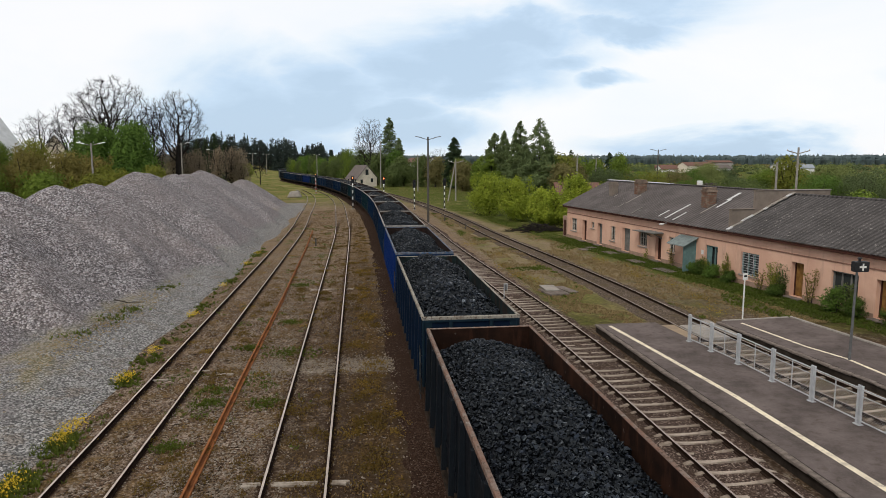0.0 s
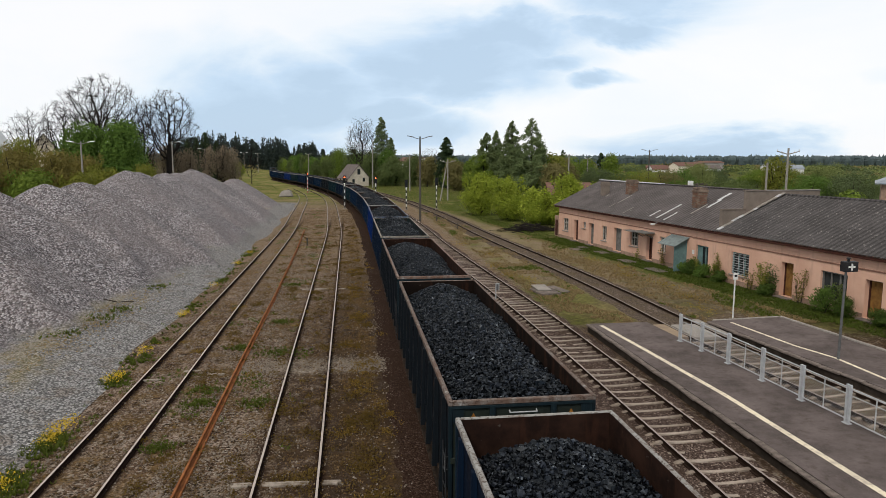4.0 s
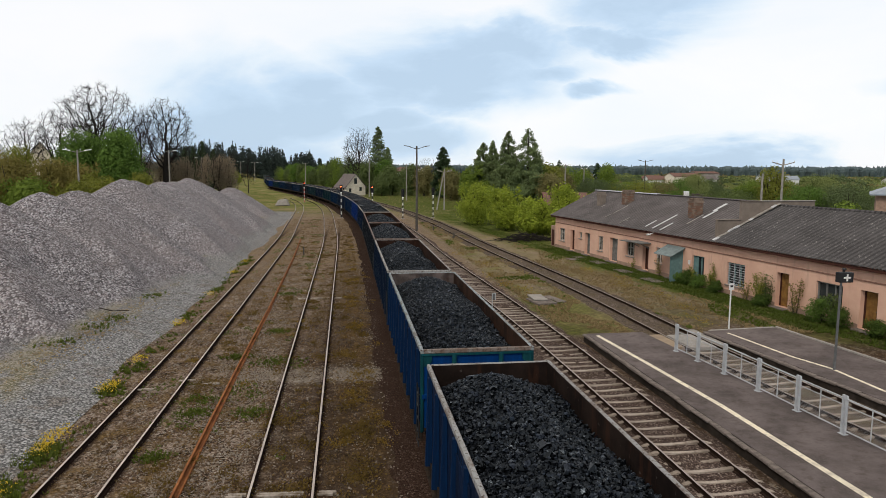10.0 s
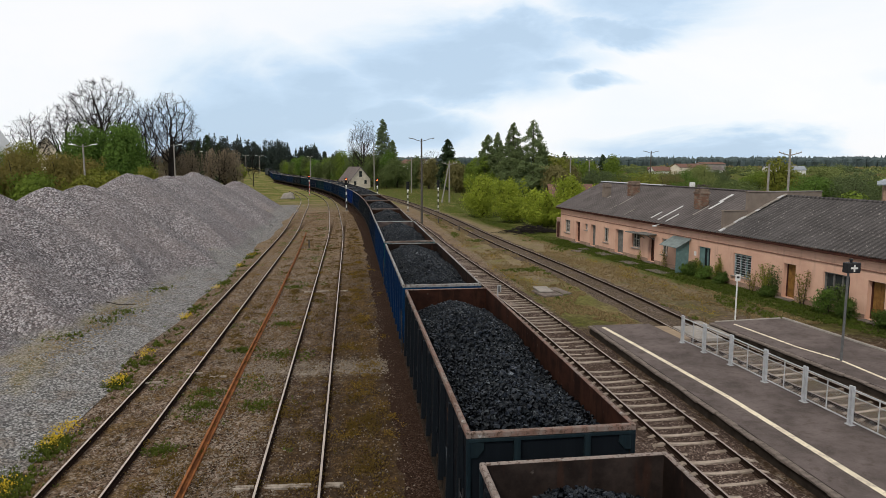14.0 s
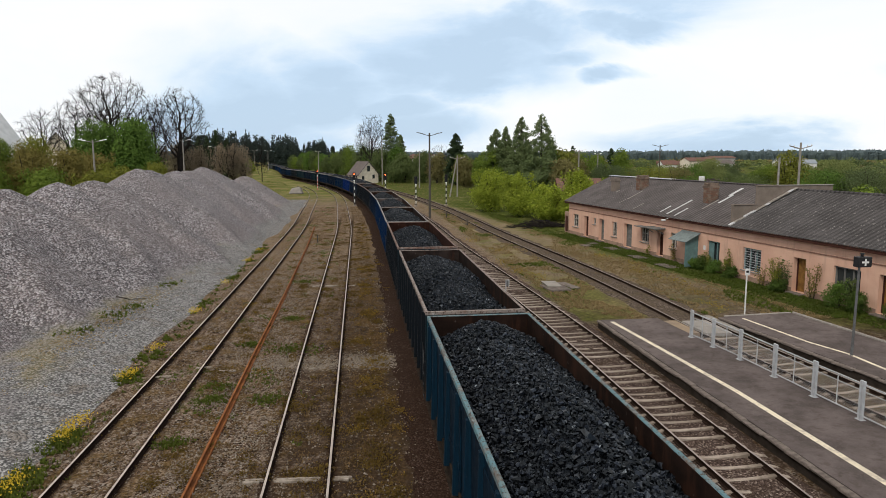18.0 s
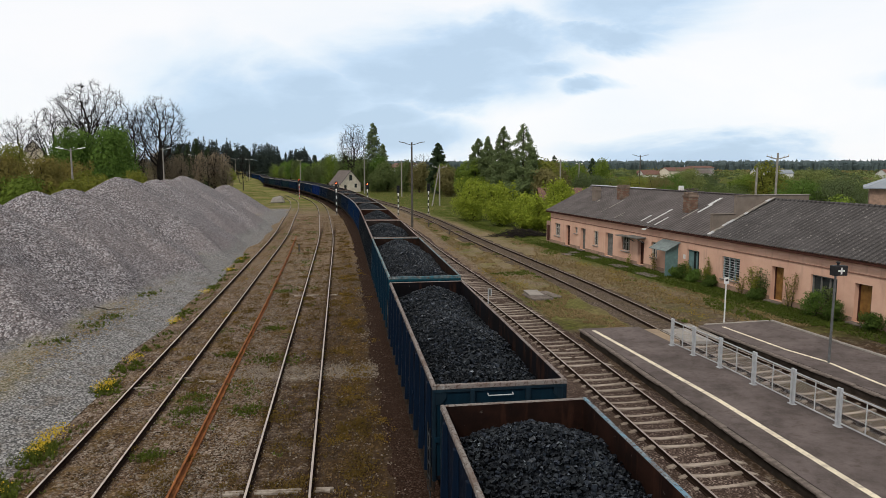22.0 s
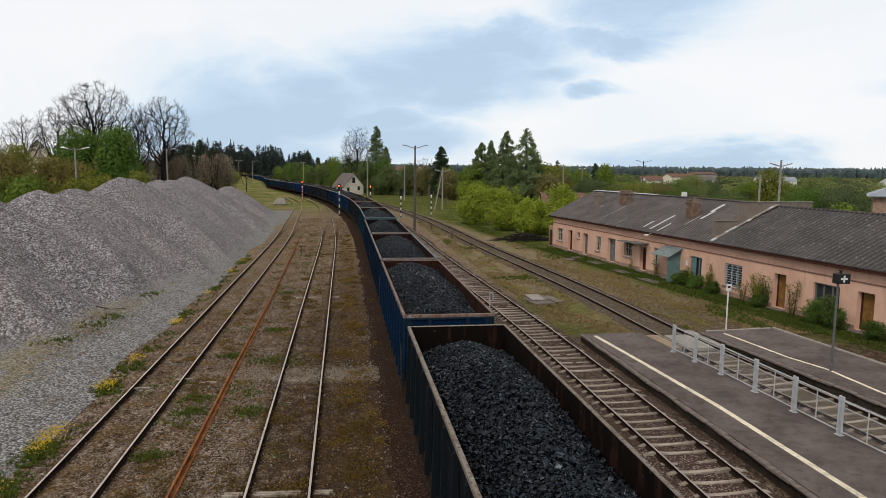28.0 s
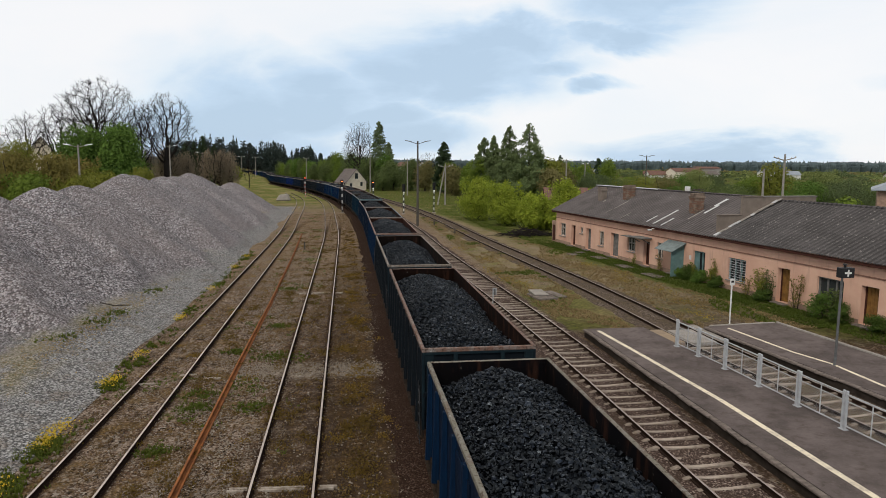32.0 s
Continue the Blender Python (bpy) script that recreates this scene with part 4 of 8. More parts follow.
def make_building():
    b = thing("station_building", "long low pink plastered station building with a grey corrugated roof", "building", FACADE)
    u0, u1, top, deep = 0.7, 54.0, 3.36, 9.4
    ops = opening_list()
    wall = Geo()
    t = 0.45
    edges = [u0] + [e for o in ops for e in o[:2]] + [u1]
    for a, c in zip(edges[::2], edges[1::2]):
        wall.box(a, c, 0, t, -0.2, top)
    for a, c, z0, z1, _ in ops:
        wall.box(a, c, 0, t, z1, top)
        wall.box(a, c, 0, t, -0.2, z0)
    part("front_wall", wall, PLASTER, b, "pink plastered wall with stains")
    g = Geo()
    g.box(u0, u0 + t, t, deep - t, -0.2, top)
    g.add([(u0, 0.0, top), (u0, deep, top), (u0, 4.8, 5.55), (u0 + t, 0.0, top), (u0 + t, deep, top), (u0 + t, 4.8, 5.55)], [(0, 1, 2), (3, 5, 4), (0, 2, 5, 3), (1, 4, 5, 2), (0, 3, 4, 1)])
    part("gable_wall", g, PLASTER, b)
    g = Geo()
    g.box(u1 - t, u1, t, deep - t, -0.2, top)
    part("gable_wall", g, PLASTER, b)
    g = Geo()
    g.box(u0, u1, deep - t, deep, -0.2, top)
    part("back_wall", g, PLASTER, b)
    # ceiling and inner wall painted near black as room shade
    g = Geo()
    g.box(u0 + t, u1 - t, t + 0.02, deep - t - 0.02, top - 0.12, top - 0.02)
    part("ceiling_slab", g, ROOM_SHADE, b)
    g = Geo()
    g.box(u0 + t, u1 - t, 3.2, 3.3, -0.1, top - 0.2)
    part("inner_wall", g, ROOM_SHADE, b)
    # moulded band under the eaves, coloured darker to give it a shadow
    g = Geo()
    g.box(u0 - 0.02, u1, -0.05, -0.003, 2.5, 2.57)
    part("band", g, speckled("band_shadow_paint", (0.3, 0.165, 0.12), (0.22, 0.12, 0.09), 3), b, "moulded plaster band with its shadow painted on", bevel=0.01)
    # plinth, broken at the doors
    plinth = Geo()
    cuts = [u0 - 0.02] + [e for o in ops if o[2] < 0.2 for e in (o[0] - 0.06, o[1] + 0.06)] + [u1]
    for a, c in zip(cuts[::2], cuts[1::2]):
        plinth.box(a, c, -0.035, -0.003, -0.2, 0.3)
    part("plinth", plinth, PLINTH, b, "dirty grey-pink plinth")
    # roof
    step = 26.7
    eave, ridge_l, ridge_r = (-0.42, 3.27), (4.8, 5.78), (4.8, 5.6)

    def slope(a, c, n=7):
        return [(a[0] + (c[0] - a[0]) * i / n, a[1] + (c[1] - a[1]) * i / n + 0.03 * math.sin(i / n * math.pi)) for i in range(n + 1)]
    back = (deep + 0.4, 3.2)
    lf = corrugated(0.25, step, slope(eave, ridge_l), amp=0.016)
    part("roof_slope", lf, ROOF_OLD, b, "old grey cement sheet roof with repairs", smooth=True)
    rf = corrugated(step, u1 + 0.4, slope((eave[0], eave[1] + 0.02), ridge_r), amp=0.034)
    part("roof_slope", rf, ROOF_NEW, b, "mossy corrugated cement sheet roof", smooth=True)
    part("roof_slope", corrugated(0.25, step, slope(ridge_l, back), amp=0.016), ROOF_OLD, b, smooth=True)
    part("roof_slope", corrugated(step, u1 + 0.4, slope(ridge_r, back), amp=0.03), ROOF_NEW, b, smooth=True)
    # end of the higher left roof above the lower right one
    g = Geo()
    g.add([(step + q, v, z - 0.02) for q in (-0.2, -0.15) for v, z in (eave, ridge_l, back, (4.8, 3.2))], [(0, 1, 2, 3), (4, 7, 6, 5), (0, 4, 5, 1), (1, 5, 6, 2)])
    part("verge_board", g, PATCH, b)
    # stepped fire wall that stands out of the roof between the two slopes
    fw = Geo()
    fw.box(step - 0.12, step + 0.12, 0.02, 1.8, 3.4, 4.66)
    fw.box(step - 0.12, step + 0.12, 1.8, 7.6, 3.6, 5.88)
    wall_ = part("fire_wall", fw, RENDER_BROWN, b, "stepped brown rendered fire wall above the roof", bevel=0.02)
    for v0, v1, z in ((0.0, 1.78, 4.66), (1.76, 3.3, 5.88), (3.3, 5.2, 5.885), (5.2, 7.65, 5.88)):
        part("coping", Geo().box(step - 0.17, step + 0.17, v0 + 0.01, v1 - 0.01, z, z + 0.05), CONCRETE if v0 > 1.8 else RENDER_BROWN, wall_, bevel=0.012)
    # ridge caps
    rc = Geo()
    u = step
    while u < u1:
        rc.tube((u, 4.8, 5.615), (u + 0.34, 4.8, 5.605), 0.1, 0.085, 8)
        u += 0.33
    part("ridge_cap", rc, ROOF_NEW, b, "row of rounded ridge tiles")
    rc = Geo()
    rc.box(0.3, 12.0, 4.55, 5.05, 5.78, 5.85)
    part("ridge_cap", rc, PALE_SHEET, b, "pale sheet metal ridge", bevel=0.02)
    rc = Geo()
    rc.box(12.0, step - 0.14, 4.6, 5.0, 5.75, 5.83)
    part("ridge_cap", rc, ROOF_OLD, b, bevel=0.02)
    # fascia board under the eaves, soffit
    g = Geo()
    g.box(0.3, u1 + 0.3, -0.36, -0.32, 3.08, 3.24)
    part("fascia_board", g, WOOD_DARK, b, bevel=0.01)
    g = Geo()
    g.box(0.3, u1 + 0.3, -0.32, -0.004, 3.14, 3.17)
    part("soffit", g, PLINTH, b)
    # pale strips and patches that lie on the slope
    rise = math.atan2(ridge_l[1] - eave[1], ridge_l[0] - eave[0])

    def on_roof(u, s):
        """A pose on the front slope, s metres up from the eaves."""
        return pose(u, eave[0] + s * math.cos(rise), eave[1] + s * math.sin(rise) + 0.05, math.degrees(rise), 0, 0)
    pale = "pale replacement strip"
    for u, s0, s1, w, mat, lab in ((18.05, 0.45, 1.5, 0.15, PALE_SHEET, pale), (19.2, 0.35, 2.7, 0.19, PALE_SHEET, pale), (20.35, 0.25, 1.5, 0.14, PALE_SHEET, pale),
                                   (22.25, 3.8, 5.0, 0.3, PALE_SHEET, pale), (22.5, 2.65, 3.95, 0.22, PALE_SHEET, pale), (14.1, 0.3, 1.4, 0.09, CONCRETE, "grey replacement strip"),
                                   (10.75, 1.7, 3.3, 0.1, CONCRETE, "smear of pale mortar below a chimney"), (10.6, 0.9, 1.6, 0.07, CONCRETE, "smear of pale mortar below a chimney"), (21.95, 1.6, 3.1, 0.12, CONCRETE, "smear of pale mortar below a chimney"), (7.0, 2.6, 3.0, 0.16, CONCRETE, "smear of pale mortar below a chimney")):
        g = Geo()
        g.box(-w / 2, w / 2, s0, s1, 0.0, 0.012 if w > 1 else 0.03, m=None)
        part("roof_patch", g, mat, b, lab, m=on_roof(u, 0.0), bevel=0.01)
    # irregular mortar fillet where the lower slope meets the fire wall
    rnd = random.Random(12)
    at = 0.12
    while at < 5.6:
        n = rnd.uniform(0.25, 0.6)
        v = eave[0] + at * math.cos(rise)
        part("mortar_fillet", Geo().box(0.0, rnd.uniform(0.16, 0.3), 0.0, n, 0.0, rnd.uniform(0.05, 0.09)), PALE_SHEET if rnd.random() < 0.2 else CONCRETE, b, m=pose(step + 0.12, v, eave[1] + at * math.sin(rise) + 0.02, math.degrees(rise), 0, rnd.uniform(-2, 2)), bevel=0.012)
        at += n * 0.97
    # chimneys
    for u, v, w, d, h, mat, lab in ((6.0, 2.35, 0.65, 0.6, 5.8, RENDER_BROWN, "squat rendered chimney"), (9.8, 3.05, 0.8, 0.8, 6.12, CHIMNEY, "crumbling brick chimney with patches of render"), (21.2, 2.2, 0.75, 0.75, 5.88, CHIMNEY, "crumbling brick chimney with patches of render")):
        c = Geo()
        c.box(u - w / 2, u + w / 2, v - d / 2, v + d / 2, 3.6, h - 0.12)
        c.box(u - w / 2 - 0.06, u + w / 2 + 0.06, v - d / 2 - 0.06, v + d / 2 + 0.06, h - 0.35, h - 0.2)
        c.box(u - w / 2, u - w / 2 + 0.18, v - d / 2, v + d / 2, h - 0.12, h)
        c.box(u + w / 2 - 0.18, u + w / 2, v - d / 2, v + d / 2, h - 0.12, h)
        ch = part("chimney", c, mat, b, lab, bevel=0.015)
        if mat == CHIMNEY:
            # courses of single bricks, some fallen, on the two faces towards the yard
            rnd = random.Random(7)
            for row in range(20):
                z = h - 0.45 - row * 0.085
                if z < 3.27 + (v - d / 2 + 0.42) * 0.48:
                    break
                for i in range(4):
                    k = (i + (0.5 if row % 2 else 0.0)) * 0.25
                    if k + 0.24 <= w and rnd.random() < 0.62:
                        part("brick", BRICK_MESH, None, ch, m=pose(u - w / 2 + k + 0.12, v - d / 2 - 0.008 + rnd.uniform(-0.012, 0.004), z))
                    if k + 0.24 <= d and rnd.random() < 0.62 and z > 3.35 + (v + 0.42) * 0.48:
                        part("brick", BRICK_MESH, None, ch, m=pose(u + w / 2 + 0.008 - rnd.uniform(-0.012, 0.004), v - d / 2 + k + 0.12, z, 0, 0, 90))
    c = Geo()
    c.box(13.0, 13.35, 6.6, 6.95, 4.3, 6.1)
    part("chimney", c, WHITE, b, "small white chimney", bevel=0.02)
    # lamp bracket under the eaves
    c = Geo()
    c.tube((19.9, -0.4, 3.2), (19.9, -0.75, 3.12), 0.02)
    c.box(19.78, 20.02, -0.95, -0.7, 3.02, 3.14)
    part("eaves_lamp", c, WHITE, b, bevel=0.02)
    # doors and windows
    for i, (a, c, z0, z1, kind) in enumerate(ops):
        w = c - a
        if kind.startswith("door"):
            mat = {"door_brown": WOOD_DARK, "door_grey": WOOD_GREY, "door_dark": WOOD_DARK, "door_teal": DOOR_TEAL, "door_ochre": WOOD_OCHRE}[kind]
            door = part("door", Geo().box(a + 0.07, c - 0.07, 0.32, 0.37, z0, z1 - 0.07), mat, b, {"door_teal": "teal painted plank door", "door_ochre": "ochre wooden door", "door_grey": "weathered grey wooden door"}.get(kind, "dark red-brown wooden door"), bevel=0.006)
            fr = Geo()
            fr.box(a, a + 0.07, 0.26, 0.4, z0, z1)
            fr.box(c - 0.07, c, 0.26, 0.4, z0, z1)
            fr.box(a + 0.07, c - 0.07, 0.26, 0.4, z1 - 0.07, z1)
            part("door_frame", fr, WOOD_DARK if mat == WOOD_OCHRE else mat, b)
            n = max(2, int(w / 0.22))
            for j in range(n):
                x0 = a + 0.08 + (w - 0.16) * j / n
                part("plank", Geo().box(x0 + 0.008, x0 + (w - 0.16) / n - 0.008, 0.298, 0.318, z0 + 0.04, z1 - 0.1), mat, door)
            part("door_handle", Geo().tube((c - 0.16, 0.29, z0 + 0.95), (c - 0.16, 0.24, z0 + 0.95), 0.02).tube((c - 0.16, 0.24, z0 + 0.95), (c - 0.28, 0.24, z0 + 0.95), 0.014), STEEL_GREY, door)
            part("threshold", Geo().box(a - 0.1, c + 0.1, -0.4, 0.26, -0.15, z0 - 0.004), EDGE_STONE, b, bevel=0.02)
        else:
            win = part("window", Geo().box(a + 0.05, c - 0.05, 0.2, 0.215, z0 + 0.05, z1 - 0.05), GLASS, b, "barred window" if kind == "grille" else ("boarded green window" if kind == "boarded" else "old wooden casement window"))
            fr = Geo()
            f = 0.075
            fr.box(a, a + f, 0.12, 0.26, z0, z1)
            fr.box(c - f, c, 0.12, 0.26, z0, z1)
            fr.box(a + f, c - f, 0.12, 0.26, z1 - f, z1)
            fr.box(a + f, c - f, 0.12, 0.26, z0, z0 + f)
            part("window_frame", fr, {"grille": DOOR_TEAL, "boarded": DOOR_TEAL, "dark": WOOD_GREY}.get(kind, FRAME_WHITE), win)
            for k in ((1, 2) if w > 1.1 else (1,)):
                x = a + w * k / (3 if w > 1.1 else 2)
                part("mullion", Geo().box(x - 0.035, x + 0.035, 0.13, 0.198, z0 + f, z1 - f), {"grille": DOOR_TEAL, "boarded": DOOR_TEAL, "dark": WOOD_GREY}.get(kind, FRAME_WHITE), win)
            if kind == "window":
                part("transom", Geo().box(a + f, c - f, 0.14, 0.196, z1 - 0.5, z1 - 0.45), FRAME_WHITE, win)
            part("window_sill", Geo().box(a - 0.08, c + 0.08, -0.1, 0.12, z0 - 0.07, z0 - 0.004), CONCRETE, win, bevel=0.012)
            if kind == "grille":
                for j in range(9):
                    z = z0 + 0.1 + (z1 - z0 - 0.2) * j / 8
                    part("bar", Geo().tube((a + 0.02, 0.07, z), (c - 0.02, 0.07, z), 0.016, n=6), STEEL_PALE, win)
                for j in range(4):
                    x = a + 0.1 + (w - 0.2) * j / 3
                    part("bar", Geo().tube((x, 0.085, z0 + 0.02), (x, 0.085, z1 - 0.02), 0.014, n=6), STEEL_PALE, win)
            if kind == "boarded":
                part("shutter", Geo().box(a + 0.12, a + w * 0.45, 0.1, 0.13, z0 + 0.1, z1 - 0.1), DOOR_TEAL, win, "faded teal shutter")
            if kind == "window" and a < 18:
                part("curtain", Geo().box(a + 0.12, a + w * 0.4, 0.23, 0.24, z0 + 0.1, z1 - 0.1), WHITE, win, "white curtain")
    # canopies
    cp = part("canopy", Geo().box(17.1, 18.95, -0.95, -0.003, 2.24, 2.34), WOOD_GREY, b, "sagging grey door canopy", bevel=0.02)
    part("bracket", Geo().tube((17.25, -0.06, 1.85), (17.25, -0.8, 2.24), 0.03), STEEL_GREY, cp)
    part("bracket", Geo().tube((18.8, -0.06, 1.85), (18.8, -0.8, 2.24), 0.03), STEEL_GREY, cp)
    part("canopy_shelf", Geo().box(15.3, 17.1, -0.7, -0.003, 2.16, 2.22), WOOD_GREY, b, "thin grey board shelf", bevel=0.01)
    g = Geo()
    g.add([(21.2, -1.15, 1.86), (23.45, -1.15, 1.86), (23.45, -0.006, 2.47), (21.2, -0.006, 2.47), (21.2, -1.15, 1.82), (23.45, -1.15, 1.82), (23.45, -0.006, 2.42), (21.2, -0.006, 2.42)],
          [(0, 1, 2, 3), (4, 7, 6, 5), (0, 4, 5, 1), (1, 5, 6, 2), (2, 6, 7, 3), (3, 7, 4, 0)])
    cp = part("canopy", g, TEAL_ROOF, b, "teal sheet metal lean-to canopy")
    g = Geo()
    g.add([(23.2, -1.0, 0.0), (23.2, -0.006, 0.0), (23.2, -0.006, 2.4), (23.2, -1.0, 1.88), (23.14, -1.0, 0.0), (23.14, -0.006, 0.0), (23.14, -0.006, 2.4), (23.14, -1.0, 1.88)],
          [(0, 1, 2, 3), (7, 6, 5, 4), (0, 3, 7, 4), (0, 4, 5, 1)])
    part("wind_screen", g, DOOR_TEAL, b, "teal board side screen of the porch")
    part("notice", Geo().box(23.85, 24.1, -0.02, -0.004, 1.35, 1.65), WHITE, b, "small white notice plate")
    # pier and old gate beside the gable
    part("pier", Geo().box(-0.5, 0.62, 0.05, 0.6, -0.2, 2.1), PLINTH, b, "brown rendered pier with a dark niche", bevel=0.02)
    part("niche", Geo().box(-0.2, 0.35, 0.0, 0.045, 0.1, 1.7), WOOD_DARK, b, bevel=0.005)


bk = Geo()
bk.box(-0.118, 0.118, -0.012, 0.03, 0.0, 0.068)
BRICK_MESH = bk.mesh("brick", BRICK, bevel=0.006)
make_building()



# ---- coal train ----
PITCH = 14.04
HALF = 6.37          # half the body
WIDE = 1.475
TOP, FLOOR = 3.3, 1.28


def coal_mesh(name, seed, lumps, small=1.0):
    """A heaped load: an uneven mound covered in broken lumps."""
    rs = np.random.RandomState(seed)
    cx, cy = 1.36, HALF - 0.12
    humps = [(rs.uniform(-0.35, 0.35), -cy + cy * 2 * (i + 0.5) / 5 + rs.uniform(-0.7, 0.7), rs.uniform(0.22, 0.42)) for i in range(5)]

    def top(x, y):
        z = (2.86, 2.96, 3.0, 2.85)[seed % 4] + 0.07 * np.sin(y * 0.9 + seed) * np.ones_like(x)
        for hx, hy, hh in humps:
            z = z + hh * np.exp(-((x - hx) / 0.85) ** 2 - ((y - hy) / 1.6) ** 2)
        z = z + 0.05 - 0.17 * (x / cx) ** 2 - 0.36 * np.clip((np.abs(y) - cy + 1.4) / 1.4, 0, 1) ** 2
        return z
    nx, ny = 12, 50
    X, Y = np.meshgrid(np.linspace(-cx, cx, nx), np.linspace(-cy, cy, ny))
    Z = top(X, Y) - 0.1 + 0.03 * rs.rand(*X.shape)
    V = [np.stack([X, Y, Z], -1).reshape(-1, 3)]
    J, I = np.meshgrid(np.arange(ny - 1), np.arange(nx - 1), indexing="ij")
    a = (J * nx + I).ravel()
    faces = np.stack([a, a + 1, a + nx + 1, a + nx], -1).tolist()
    # a lump: a broken block, bedded in the load
    base = np.array([(-1, -0.9, -0.8), (1, -0.85, -0.8), (0.95, 0.9, -0.8), (-0.9, 1, -0.8), (-0.72, -0.6, 0.5), (0.66, -0.7, 0.62), (0.6, 0.66, 0.5), (-0.66, 0.62, 0.62)], float)
    quads = np.array(((4, 5, 6, 7), (0, 1, 5, 4), (1, 2, 6, 5), (2, 3, 7, 6), (3, 0, 4, 7)))
    n = lumps
    x, y = rs.uniform(-cx + 0.05, cx - 0.05, n), rs.uniform(-cy + 0.05, cy - 0.05, n)
    size = (0.02 + 0.03 * rs.rand(n) ** 2.2 + 0.035 * (rs.rand(n) > 0.985)) * small
    z = top(x, y) - size * 0.1 + rs.uniform(-0.075, 0.045, n)
    shape = base[None] * (1 + rs.uniform(-0.4, 0.4, (n, 8, 3))) * (size[:, None] * rs.uniform((0.65, 0.65, 0.5), (1.3, 1.3, 1.0), (n, 3)))[:, None, :]
    shape[:, 4:] += rs.uniform(-0.3, 0.3, (n, 4, 3)) * size[:, None, None]
    ang = rs.uniform(-np.pi, np.pi, (n, 3))
    c, s = np.cos(ang), np.sin(ang)
    R = np.empty((n, 3, 3))
    tilt = 0.2
    ca, sa, cb, sb, cc, sc = c[:, 0], s[:, 0], np.cos(ang[:, 1] * tilt), np.sin(ang[:, 1] * tilt), np.cos(ang[:, 2] * tilt), np.sin(ang[:, 2] * tilt)
    R[:, 0] = np.stack([ca * cb, ca * sb * sc - sa * cc, ca * sb * cc + sa * sc], -1)
    R[:, 1] = np.stack([sa * cb, sa * sb * sc + ca * cc, sa * sb * cc - ca * sc], -1)
    R[:, 2] = np.stack([-sb, cb * sc, cb * cc], -1)
    P = np.einsum("nij,nkj->nki", R, shape) + np.stack([x, y, z], -1)[:, None]
    V.append(P.reshape(-1, 3))
    off = nx * ny + 8 * np.arange(n)
    faces += (quads[None] + off[:, None, None]).reshape(-1, 4).tolist()
    return raw_mesh(name, np.concatenate(V), faces, COAL)


COAL_NEAR = [coal_mesh("coal_load", s, 13000, 1.0) for s in (1, 2, 3)]
COAL_MID = coal_mesh("coal_load", 6, 4500, 1.4)
COAL_FAR = [coal_mesh("coal_load", s, 900, 1.6) for s in (4, 5)]


